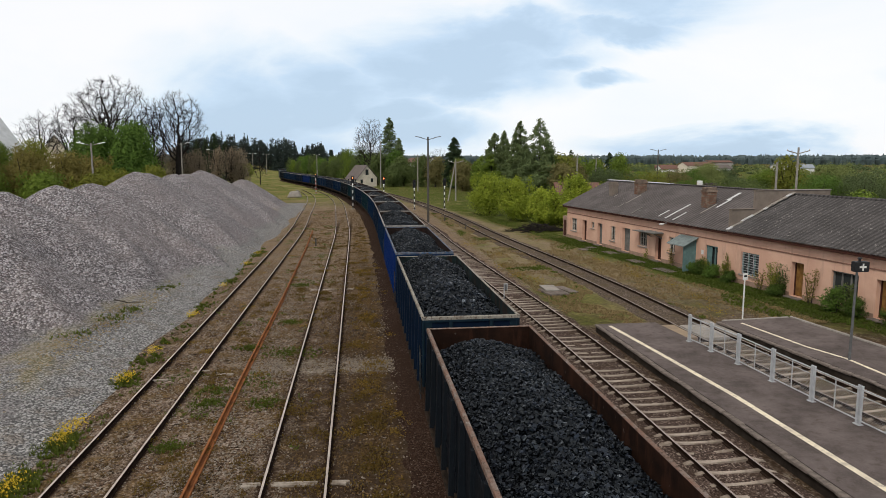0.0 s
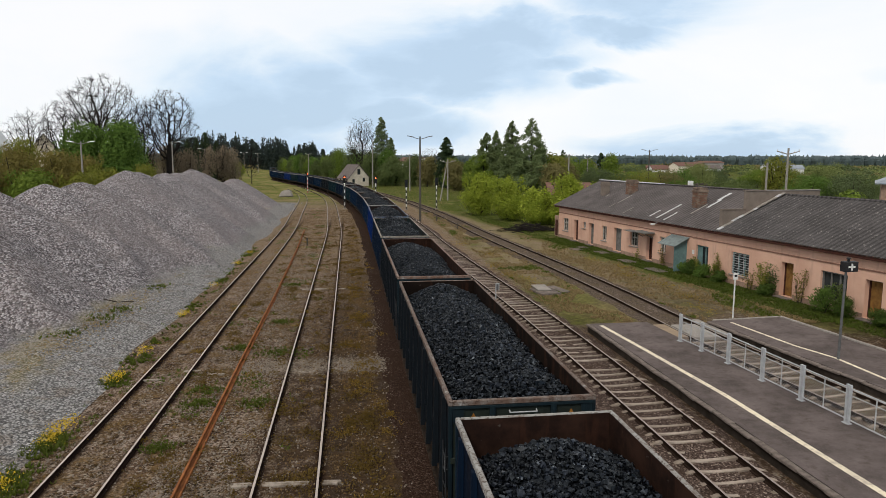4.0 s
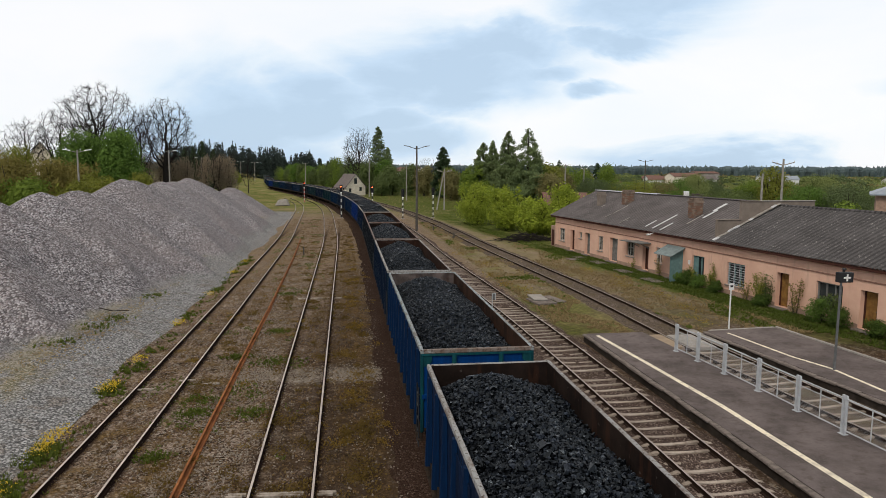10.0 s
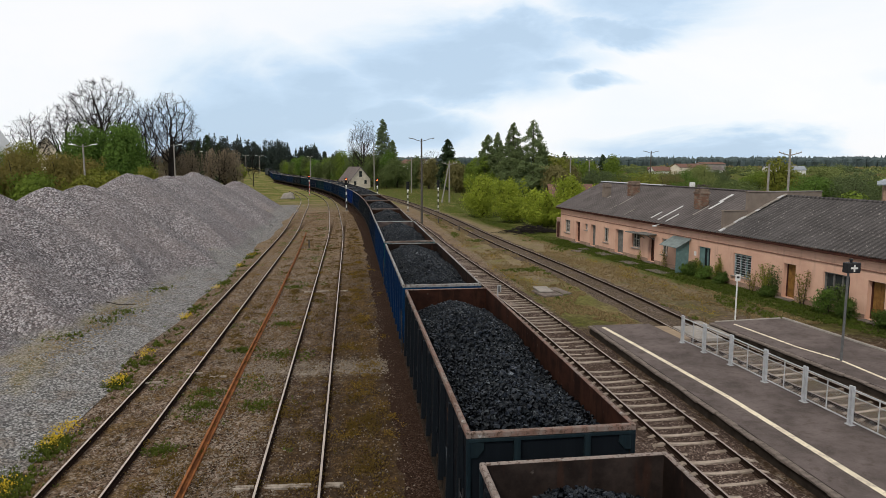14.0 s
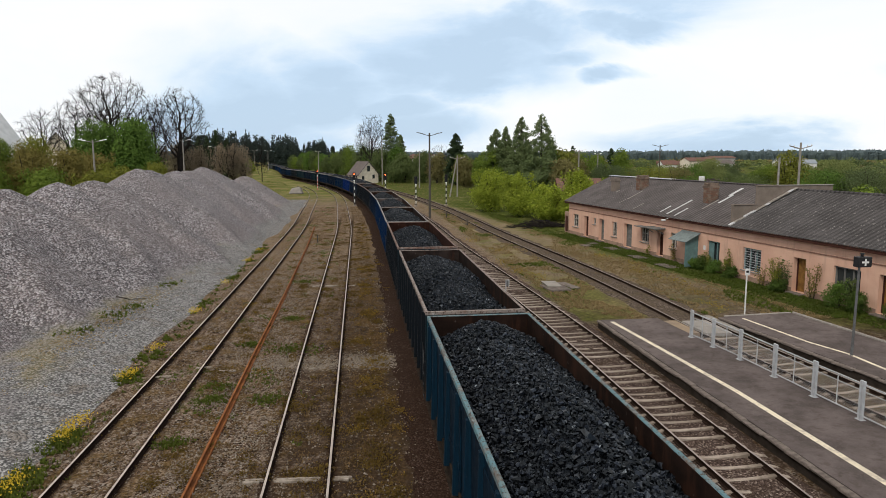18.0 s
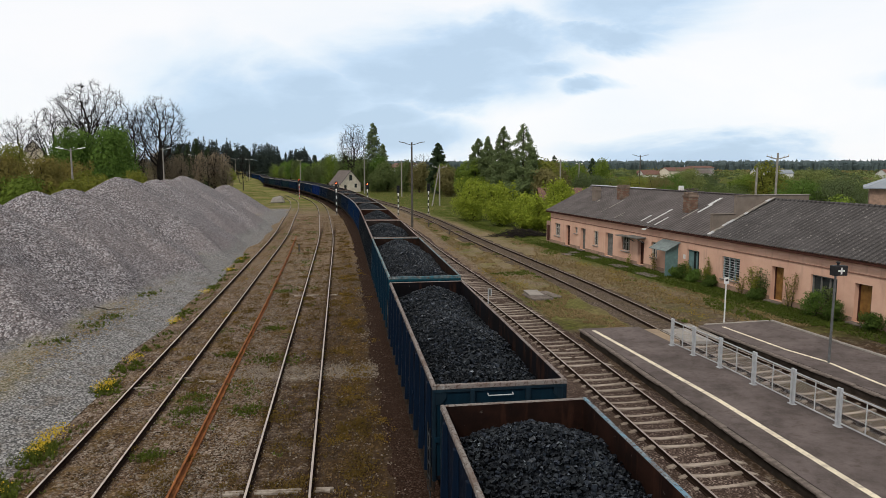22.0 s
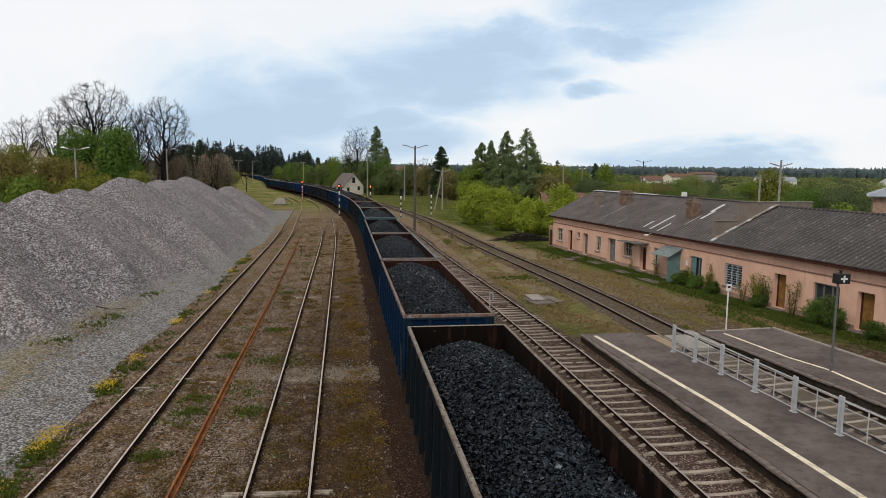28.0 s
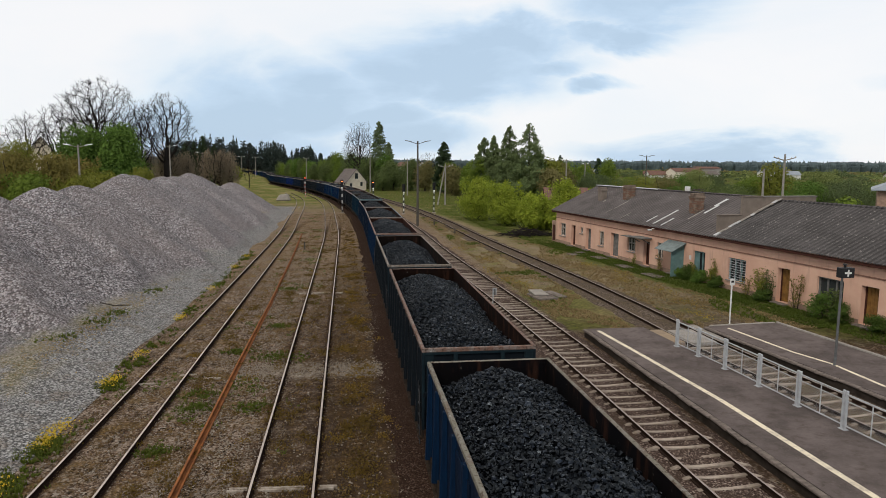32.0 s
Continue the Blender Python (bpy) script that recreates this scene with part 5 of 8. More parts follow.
def wagon_meshes():
    d = {}
    g = Geo()
    g.box(-0.016, 0.016, -HALF + 0.02, HALF - 0.02, FLOOR, TOP - 0.1)
    d["side_wall"] = g.mesh("side_wall", WAGON_PAINT)
    g = Geo()
    g.box(-0.006, 0.006, -HALF + 0.03, HALF - 0.03, FLOOR + 0.02, TOP - 0.018)
    d["lining"] = g.mesh("lining", WAGON_LINING)
    g = Geo()
    g.box(-WIDE + 0.07, WIDE - 0.07, -0.006, 0.006, FLOOR + 0.02, TOP - 0.018)
    d["end_lining"] = g.mesh("end_lining", WAGON_LINING)
    # side rib: a tapered hat section
    g = Geo()
    g.add([(-0.0, -0.09, FLOOR - 0.1), (0.15, -0.055, FLOOR - 0.1), (0.15, 0.055, FLOOR - 0.1), (0.0, 0.09, FLOOR - 0.1),
           (-0.0, -0.075, TOP - 0.12), (0.085, -0.05, TOP - 0.12), (0.085, 0.05, TOP - 0.12), (0.0, 0.075, TOP - 0.12)],
          [(0, 1, 5, 4), (1, 2, 6, 5), (2, 3, 7, 6), (0, 3, 2, 1), (4, 5, 6, 7), (3, 0, 4, 7)])
    d["rib"] = g.mesh("rib", WAGON_RIB, bevel=0.008)
    g = Geo()
    g.box(-0.043, 0.043, -HALF, HALF, TOP - 0.11, TOP)
    d["side_rim"] = g.mesh("side_rim", WAGON_RIM, bevel=0.014)
    g = Geo()
    g.box(-WIDE + 0.086, WIDE - 0.086, -0.043, 0.043, TOP - 0.11, TOP - 0.002)
    d["end_rim"] = g.mesh("end_rim", WAGON_RIM, bevel=0.014)
    g = Geo()
    g.box(-WIDE + 0.04, WIDE - 0.04, -0.018, 0.018, FLOOR - 0.1, TOP - 0.1)
    g.box(-WIDE + 0.04, WIDE - 0.04, 0.018, 0.07, FLOOR + 0.75, FLOOR + 0.87)
    d["end_wall"] = g.mesh("end_wall", WAGON_END, bevel=0.004)
    g = Geo()
    g.box(-WIDE + 0.03, WIDE - 0.03, 0.0, 0.05, TOP - 0.17, TOP - 0.112)
    d["end_lip"] = g.mesh("end_lip", WAGON_RIB, bevel=0.006)
    g = Geo()
    g.add([(-0.06, 0.0, FLOOR - 0.1), (0.06, 0.0, FLOOR - 0.1), (0.06, 0.15, FLOOR - 0.1), (-0.06, 0.15, FLOOR - 0.1), (-0.055, 0.0, TOP - 0.12), (0.055, 0.0, TOP - 0.12), (0.055, 0.06, TOP - 0.12), (-0.055, 0.06, TOP - 0.12)],
          [(0, 3, 2, 1), (4, 5, 6, 7), (0, 1, 5, 4), (1, 2, 6, 5), (2, 3, 7, 6), (3, 0, 4, 7)])
    d["end_rib"] = g.mesh("end_rib", WAGON_RIB, bevel=0.006)
    g = Geo()
    g.box(-0.04, 0.05, -0.04, 0.05, FLOOR - 0.12, TOP - 0.1)
    d["corner_post"] = g.mesh("corner_post", WAGON_PAINT, bevel=0.02)
    g = Geo()
    g.box(-WIDE + 0.06, WIDE - 0.06, -HALF + 0.03, HALF - 0.03, FLOOR - 0.08, FLOOR)
    d["floor"] = g.mesh("floor", WAGON_LINING)
    g = Geo()
    g.box(-0.03, 0.03, -HALF + 0.02, HALF - 0.02, FLOOR - 0.34, FLOOR - 0.02)
    g.box(0.03, 0.1, -HALF + 0.02, HALF - 0.02, FLOOR - 0.34, FLOOR - 0.3)
    d["side_sill"] = g.mesh("side_sill", UNDER, bevel=0.008)
    g = Geo()
    g.tube((0.0, -0.13, 0.0), (0.07, -0.13, 0.0), 0.009, n=5).tube((0.07, -0.13, 0.0), (0.07, 0.13, 0.0), 0.009, n=5).tube((0.07, 0.13, 0.0), (0.0, 0.13, 0.0), 0.009, n=5)
    d["handrail"] = g.mesh("handrail", STEEL_GREY)
    g = Geo()
    g.box(-1.28, -1.12, -HALF, HALF, FLOOR - 0.36, FLOOR - 0.1)
    g.box(1.12, 1.28, -HALF, HALF, FLOOR - 0.36, FLOOR - 0.1)
    g.box(-1.3, 1.3, HALF - 0.02, HALF + 0.08, FLOOR - 0.42, FLOOR - 0.08)
    g.box(-1.3, 1.3, -HALF - 0.08, -HALF + 0.02, FLOOR - 0.42, FLOOR - 0.08)
    g.box(-0.2, 0.2, -HALF, HALF, FLOOR - 0.4, FLOOR - 0.1)
    for y in (-4, -2, 0, 2, 4):
        g.box(-1.12, 1.12, y - 0.06, y + 0.06, FLOOR - 0.3, FLOOR - 0.1)
    d["underframe"] = g.mesh("underframe", UNDER)
    g = Geo()
    g.tube((0, 0.06, 0), (0, 0.42, 0), 0.09, n=12).tube((0, 0.42, 0), (0, 0.5, 0), 0.22, 0.23, n=16).tube((0, 0.5, 0), (0, 0.555, 0), 0.23, 0.19, n=16)
    d["buffer"] = g.mesh("buffer", UNDER)
    g = Geo()
    g.tube((0, 0.05, 0), (0, 0.5, -0.02), 0.05, n=8).box(-0.05, 0.05, 0.42, 0.66, -0.12, 0.04)
    d["coupling"] = g.mesh("coupling", UNDER, bevel=0.01)
    g = Geo()
    for sx in (-1, 1):
        g.box(sx * 1.0 - 0.06, sx * 1.0 + 0.06, -1.15, 1.15, 0.55, 0.78)
        for y in (-0.9, 0.9):
            g.box(sx * 1.0 - 0.11, sx * 1.0 + 0.11, y - 0.16, y + 0.16, 0.42, 0.78)
        for y in (-0.3, 0.0, 0.3):
            g.tube((sx * 1.0, y, 0.35), (sx * 1.0, y, 0.6), 0.07, n=8)
        g.box(sx * 1.0 - 0.08, sx * 1.0 + 0.08, -0.42, 0.42, 0.3, 0.36)
    g.box(-1.0, 1.0, -0.22, 0.22, 0.5, 0.82)
    d["bogie"] = g.mesh("bogie", UNDER, bevel=0.008)
    g = Geo()
    g.tube((0.0, 0, 0.61), (0.12, 0, 0.61), 0.46, 0.46, n=24).tube((-0.03, 0, 0.61), (0.0, 0, 0.61), 0.49, 0.48, n=24)
    d["wheel"] = g.mesh("wheel", UNDER)
    g = Geo()
    g.tube((-0.74, 0, 0.61), (0.74, 0, 0.61), 0.08, n=10)
    d["axle"] = g.mesh("axle", UNDER)
    g = Geo()
    for y in (-0.19, 0.19):
        g.tube((0.0, y, 0.75), (0.0, y, 2.3), 0.016, n=6)
    for j in range(5):
        g.tube((0.0, -0.19, 0.8 + j * 0.32), (0.0, 0.19, 0.8 + j * 0.32), 0.013, n=6)
    d["ladder"] = g.mesh("ladder", WAGON_PAINT)
    g = Geo()
    g.box(0.0, 0.03, -0.82, 0.82, FLOOR + 0.06, TOP - 0.35)
    g.box(0.03, 0.055, -0.82, 0.82, FLOOR + 0.5, FLOOR + 0.6)
    g.tube((0.06, -0.6, FLOOR + 0.1), (0.06, -0.6, TOP - 0.4), 0.018, n=6)
    g.tube((0.06, 0.6, FLOOR + 0.1), (0.06, 0.6, TOP - 0.4), 0.018, n=6)
    d["door"] = g.mesh("door", WAGON_PAINT, bevel=0.006)
    g = Geo()
    # plate in the corner, cut off at a slant on its inner side
    edge = ((0.0, TOP - 0.171), (0.0, TOP - 0.43), (0.14, TOP - 0.43), (0.25, TOP - 0.3), (0.25, TOP - 0.171))
    g.add([(x, y, z) for y in (0.0, 0.03) for x, z in edge], [(0, 1, 2, 3, 4), (9, 8, 7, 6, 5)] + [(i, i + 5, (i + 1) % 5 + 5, (i + 1) % 5) for i in range(5)])
    d["gusset"] = g.mesh("gusset", WAGON_RIB)
    g = Geo()
    g.add([(-x, y, z) for y in (0.0, 0.03) for x, z in edge], [(4, 3, 2, 1, 0), (5, 6, 7, 8, 9)] + [((i + 1) % 5, (i + 1) % 5 + 5, i + 5, i) for i in range(5)])
    d["gusset_mirrored"] = g.mesh("gusset", WAGON_RIB)
    g = Geo()
    g.box(0.0, 0.012, -0.3, 0.3, 1.62, 1.98)
    d["data_plate"] = g.mesh("data_plate", speckled("faded_lettering_panel", (0.12, 0.14, 0.16), (0.05, 0.06, 0.075), 9, 0.7))
    return d


WM = wagon_meshes()


def make_wagon(label, body, rim, inside, load, rest=0, special={}):
    w = thing("coal_wagon", label, "freight wagon", group="wagons of the coal train")
    trim = special.get("trim") or tuple(0.5 * a + 0.5 * b for a, b in zip(body, (0.014, 0.034, 0.045)))

    def p(name, m=None, parent=None, colour=None, lab=""):
        if parent is not None and parent.name.split(".")[0] in ("side_wall", "end_wall"):
            m = parent.matrix_basis.inverted() @ m
        o = part(name.split("_mirrored")[0], WM[name], None, parent or w, lab, m=m)
        o.color = (*(colour or body), 1)
        return o
    for sx, turn in ((-1, 180), (1, 0)):
        side = p("side_wall", pose(sx * (WIDE - 0.055), 0, 0))
        p("lining", pose(sx * (WIDE - 0.085), 0, 0), colour=inside)
        for j in range(11):
            y = -HALF + 0.62 + j * (2 * HALF - 1.24) / 10
            p("rib", pose(sx * (WIDE - 0.04), y, 0, 0, 0, turn), side)
        for y in (-1.72, 1.72):
            p("door", pose(sx * (WIDE - 0.04), y, 0, 0, 0, turn), side)
        p("ladder", pose(sx * (WIDE + 0.03), sx * (HALF - 0.34), 0), side, colour=(0.05, 0.055, 0.06))
        p("side_rim", pose(sx * (WIDE - 0.043), 0, 0), colour=special.get("side_rim" if sx > 0 else "", rim), lab="worn and chipped steel top rim")
        p("side_sill", pose(sx * (WIDE - 0.03), 0, 0, 0, 0, turn))
        p("handrail", pose(sx * (WIDE - 0.03), sx * 6.15, 1.95, 90, 0, turn), side, lab="grey grab handle")
        p("data_plate", pose(sx * (WIDE - 0.036), sx * 4.05, 0, 0, 0, turn), side)
    for sy, turn in ((1, 0), (-1, 180)):
        e = p("end_wall", pose(0, sy * (HALF - 0.06), 0, 0, 0, turn), colour=special.get("end"))
        p("end_rim", pose(0, sy * (HALF - 0.043), 0), colour=special.get("end_rim" if sy < 0 else "", rim), lab="worn and chipped steel top rim")
        p("end_lip", pose(0, sy * (HALF - 0.043), 0, 0, 0, turn), e, trim)
        p("end_lining", pose(0, sy * (HALF - 0.095), 0), colour=special.get("scraped" if sy > 0 else "", inside))
        for x in (-0.61, 0.61):
            p("end_rib", pose(sy * x, sy * (HALF - 0.045), 0, 0, 0, turn), e, trim)
        for sx in (-1, 1):
            p("corner_post", pose(sx * (WIDE - 0.05), sy * (HALF - 0.05), 0, 0, 0, {(1, 1): 0, (-1, 1): 90, (-1, -1): 180, (1, -1): 270}[sx, sy]), colour=trim)
            p("buffer", pose(sx * 0.875, sy * HALF, 1.06, 0, 0, turn))
        p("gusset", pose(-sy * (WIDE - 0.045), sy * (HALF - 0.04), 0, 0, 0, turn), e, trim)
        p("gusset_mirrored", pose(sy * (WIDE - 0.045), sy * (HALF - 0.04), 0, 0, 0, turn), e, trim)
        p("coupling", pose(0, sy * HALF, 1.05, 0, 0, turn))
        bg_ = p("bogie", pose(0, sy * 4.5, 0))
        for y in (-0.9, 0.9):
            p("axle", pose(0, y, 0), bg_)
            for sx, tt in ((-1, 180), (1, 0)):
                p("wheel", pose(sx * 0.72, y, 0, 0, 0, tt), bg_)
    p("floor", colour=inside)
    p("underframe")
    part("coal_load", load, None, w, "heaped load of black lump coal", m=pose(0, 0, 0, 0, 0, 180 if rest % 2 else 0))
    return w


PETROL, SLATE, COBALT = (0.003, 0.019, 0.038), (0.007, 0.0105, 0.0145), (0.002, 0.0165, 0.058)
TEAL, BLUE, NAVY, BRIGHT, BLACKISH = (0.004, 0.02, 0.028), (0.0025, 0.0155, 0.045), (0.003, 0.0105, 0.027), (0.003, 0.02, 0.115), (0.007, 0.011, 0.015)
BROWN, GREYW, OLIVE, BLUER = (0.17, 0.10, 0.075), (0.30, 0.30, 0.29), (0.16, 0.15, 0.12), (0.04, 0.09, 0.17)
# body, rim, inside, of each wagon from the one nearest at the start, backwards along the train
TAIL = [(SLATE, BROWN, (0.042, 0.024, 0.017)), (BLACKISH, (0.12, 0.08, 0.065), (0.025, 0.020, 0.017)), (NAVY, GREYW, (0.059, 0.036, 0.028)), (COBALT, (0.24, 0.29, 0.31), (0.070, 0.046, 0.034)), (COBALT, (0.27, 0.27, 0.27), (0.035, 0.028, 0.025)),
        (SLATE, (0.18, 0.11, 0.09), (0.062, 0.031, 0.023)), (BLACKISH, (0.25, 0.2, 0.18), (0.035, 0.028, 0.025)), (PETROL, (0.1, 0.19, 0.22), (0.04, 0.027, 0.022)), (NAVY, (0.2, 0.165, 0.155), (0.011, 0.014, 0.021)), (NAVY, (0.19, 0.165, 0.155), (0.036, 0.02, 0.016)),
        (BLUE, (0.19, 0.11, 0.085), (0.063, 0.032, 0.025)), (BLACKISH, (0.2, 0.17, 0.14), (0.013, 0.011, 0.009)), (BLACKISH, (0.16, 0.09, 0.07), (0.016, 0.009, 0.007)), (BLUE, OLIVE, (0.005, 0.006, 0.009)), (NAVY, BROWN, (0.035, 0.025, 0.021)), (BLUE, GREYW, (0.028, 0.023, 0.021))]
# and forwards from it
FRONT = [(NAVY, (0.28, 0.26, 0.22), (0.03, 0.06, 0.07)), (BRIGHT, BLUER, (0.05, 0.04, 0.04)), (BLUE, GREYW, (0.06, 0.05, 0.045)), (NAVY, (0.2, 0.18, 0.16), (0.06, 0.05, 0.045)), (BLUE, GREYW, (0.05, 0.04, 0.04)), (TEAL, (0.24, 0.22, 0.2), (0.05, 0.04, 0.04)),
         (NAVY, GREYW, (0.05, 0.04, 0.04)), (TEAL, GREYW, (0.05, 0.04, 0.04)), (BLACKISH, OLIVE, (0.05, 0.04, 0.04)), (BLUE, GREYW, (0.05, 0.04, 0.04)), (NAVY, OLIVE, (0.05, 0.04, 0.04)), (BLUE, BLUER, (0.05, 0.04, 0.04)), (TEAL, GREYW, (0.05, 0.04, 0.04)),
         (BRIGHT, BLUER, (0.05, 0.04, 0.04)), (NAVY, GREYW, (0.05, 0.04, 0.04)), (BLUE, GREYW, (0.05, 0.04, 0.04)), (BLUE, BLUER, (0.05, 0.04, 0.04)), (BLACKISH, OLIVE, (0.05, 0.04, 0.04))]
# how far each wagon's middle sits from the even spacing, and the longer ones (length, height)
SLACK = {0: -0.1, 1: 0.0, 2: -0.02, 3: -0.17, 4: -0.22, 5: -0.1, 6: 0.02, 7: -0.1, 8: -0.08, 9: -0.06, 10: 0.22, 11: 0.03, 12: 0.1, 13: 0.1}
LONGER = {0: (1.015, 1.0), 1: (1.02, 1.0), 2: (1.06, 1.0), 3: (1.0, 1.02), 4: (1.0, 1.027), 5: (1.0, 1.045), 6: (1.01, 1.047), 7: (1.14, 1.045), 9: (1.02, 1.0), 12: (1.03, 1.0)}
# colours that differ from the rest of the wagon: rear end wall (brightened as a lit face beside shaded sides), its
# trim, its rim, the platform side's rim, the front lining scraped pale
SPECIAL = {1: {"end": (0.022, 0.03, 0.026)}, 2: {"end": (0.002, 0.019, 0.042), "end_rim": (0.34, 0.34, 0.34)},
           3: {"end": (0.001, 0.034, 0.15), "trim": (0.006, 0.06, 0.075), "end_rim": (0.15, 0.11, 0.09), "scraped": (0.24, 0.23, 0.235)},
           4: {"end": (0.001, 0.026, 0.13), "trim": (0.003, 0.03, 0.09)}, 6: {"scraped": (0.065, 0.058, 0.056)},
           7: {"end": (0.006, 0.05, 0.08), "trim": (0.01, 0.066, 0.095), "end_rim": (0.035, 0.13, 0.17)},
           8: {"end": (0.004, 0.019, 0.034)}, 9: {"side_rim": (0.14, 0.25, 0.33)}}
NAMES = {SLATE: "dark slate blue", PETROL: "petrol blue", COBALT: "cobalt blue", TEAL: "dark teal", BLUE: "blue", NAVY: "dark navy blue", BRIGHT: "bright blue", BLACKISH: "sooty black-blue"}


def rim_word(c):
    return "rusty brown" if c[0] > c[2] * 1.5 else ("pale worn grey" if c[0] > 0.2 else ("blue-green" if c[2] > c[0] * 1.5 else "olive grey"))


WAGONS = []   # thing, index back from the one nearest at the start


def make_train():
    for k in range(-len(FRONT), len(TAIL)):
        body, rim, inside = TAIL[k] if k >= 0 else FRONT[-k - 1]
        load = COAL_NEAR[k % 3] if 0 <= k < 15 else (COAL_MID if -5 < k < 0 else COAL_FAR[k % 2])
        w = make_wagon(f"{NAMES[body]} gondola wagon, {rim_word(rim)} rim, heaped with coal", body, rim, inside, load, k, SPECIAL.get(k, {}))
        if k in (1, 2, 8, 11):
            end = [o for o in w.children if o.name.startswith("end_wall") and o.matrix_basis.translation.y < 0][0]
            bar = Geo().tube((-0.27, 0.09, TOP - 0.27), (0.27, 0.09, TOP - 0.27), 0.013, n=6).tube((-0.27, 0.02, TOP - 0.245), (-0.27, 0.09, TOP - 0.27), 0.013, n=6).tube((0.27, 0.02, TOP - 0.245), (0.27, 0.09, TOP - 0.27), 0.013, n=6)
            part("handrail", bar, STEEL_PALE, end, "pale steel grab rail")
            for x in (-0.98, 0.98) if k < 3 else ():
                tri = Geo().add([(x + a, y, TOP - 0.27 + c) for y in (0.019, 0.024) for a, c in ((-0.085, -0.15), (0.085, -0.15), (0.0, 0.0))], [(0, 2, 1), (3, 4, 5), (0, 1, 4, 3), (1, 2, 5, 4), (2, 0, 3, 5)])
                part("warning_triangle", tri, WARNING, end, "faded orange warning triangle")
        if k in LONGER:
            long, tall = LONGER[k]
            for o in w.children:
                m = o.matrix_basis.copy()
                m.translation = (m.translation.x, m.translation.y * long, m.translation.z)
                if o.name.split(".")[0] in ("bogie", "buffer", "coupling"):
                    o.matrix_basis = m
                elif o.name.split(".")[0] in ("corner_post", "end_wall", "end_lining", "end_rim"):
                    o.matrix_basis = m @ Matrix.Diagonal((1, 1, tall, 1))
                else:
                    o.matrix_basis = m @ Matrix.Diagonal((1, long, tall, 1))
        WAGONS.append((w, k))


make_train()


def make_locomotive():
    t = thing("diesel_locomotive", "dark diesel locomotive hauling the coal train", "locomotive")
    dark = speckled("loco_paint", (0.03, 0.04, 0.045), (0.02, 0.025, 0.03), 2, 0.6)
    part("body", Geo().box(-1.35, 1.35, -8.2, 5.2, 1.3, 3.75), dark, t, bevel=0.18)
    cab = part("cab", Geo().box(-1.45, 1.45, 5.2, 8.6, 1.3, 4.2), dark, t, bevel=0.14)
    part("cab_window", Geo().box(-1.15, 1.15, 8.6, 8.63, 2.85, 3.7), GLASS, cab)
    part("frame", Geo().box(-1.4, 1.4, -9.0, 9.0, 0.95, 1.3), UNDER, t, bevel=0.03)
    for y in (-5.5, -3.2, 1.4):
        part("roof_fan", Geo().tube((0, y, 3.75), (0, y, 4.0), 0.75, n=16), UNDER, t)
    part("exhaust", Geo().box(-0.35, 0.35, -1.2, 0.2, 3.75, 4.1), UNDER, t, bevel=0.05)
    part("coupling", WM["coupling"], None, t, m=pose(0, -9.0, 1.05, 0, 0, 180))
    for y in (-5.6, 5.6):
        b = part("bogie", WM["bogie"], None, t, m=pose(0, y, 0))
        for yy in (-0.9, 0.9):
            for sx, tt in ((-1, 180), (1, 0)):
                part("wheel", WM["wheel"], None, b, m=pose(sx * 0.72, yy, 0, 0, 0, tt))
    return t


LOCO = make_locomotive()



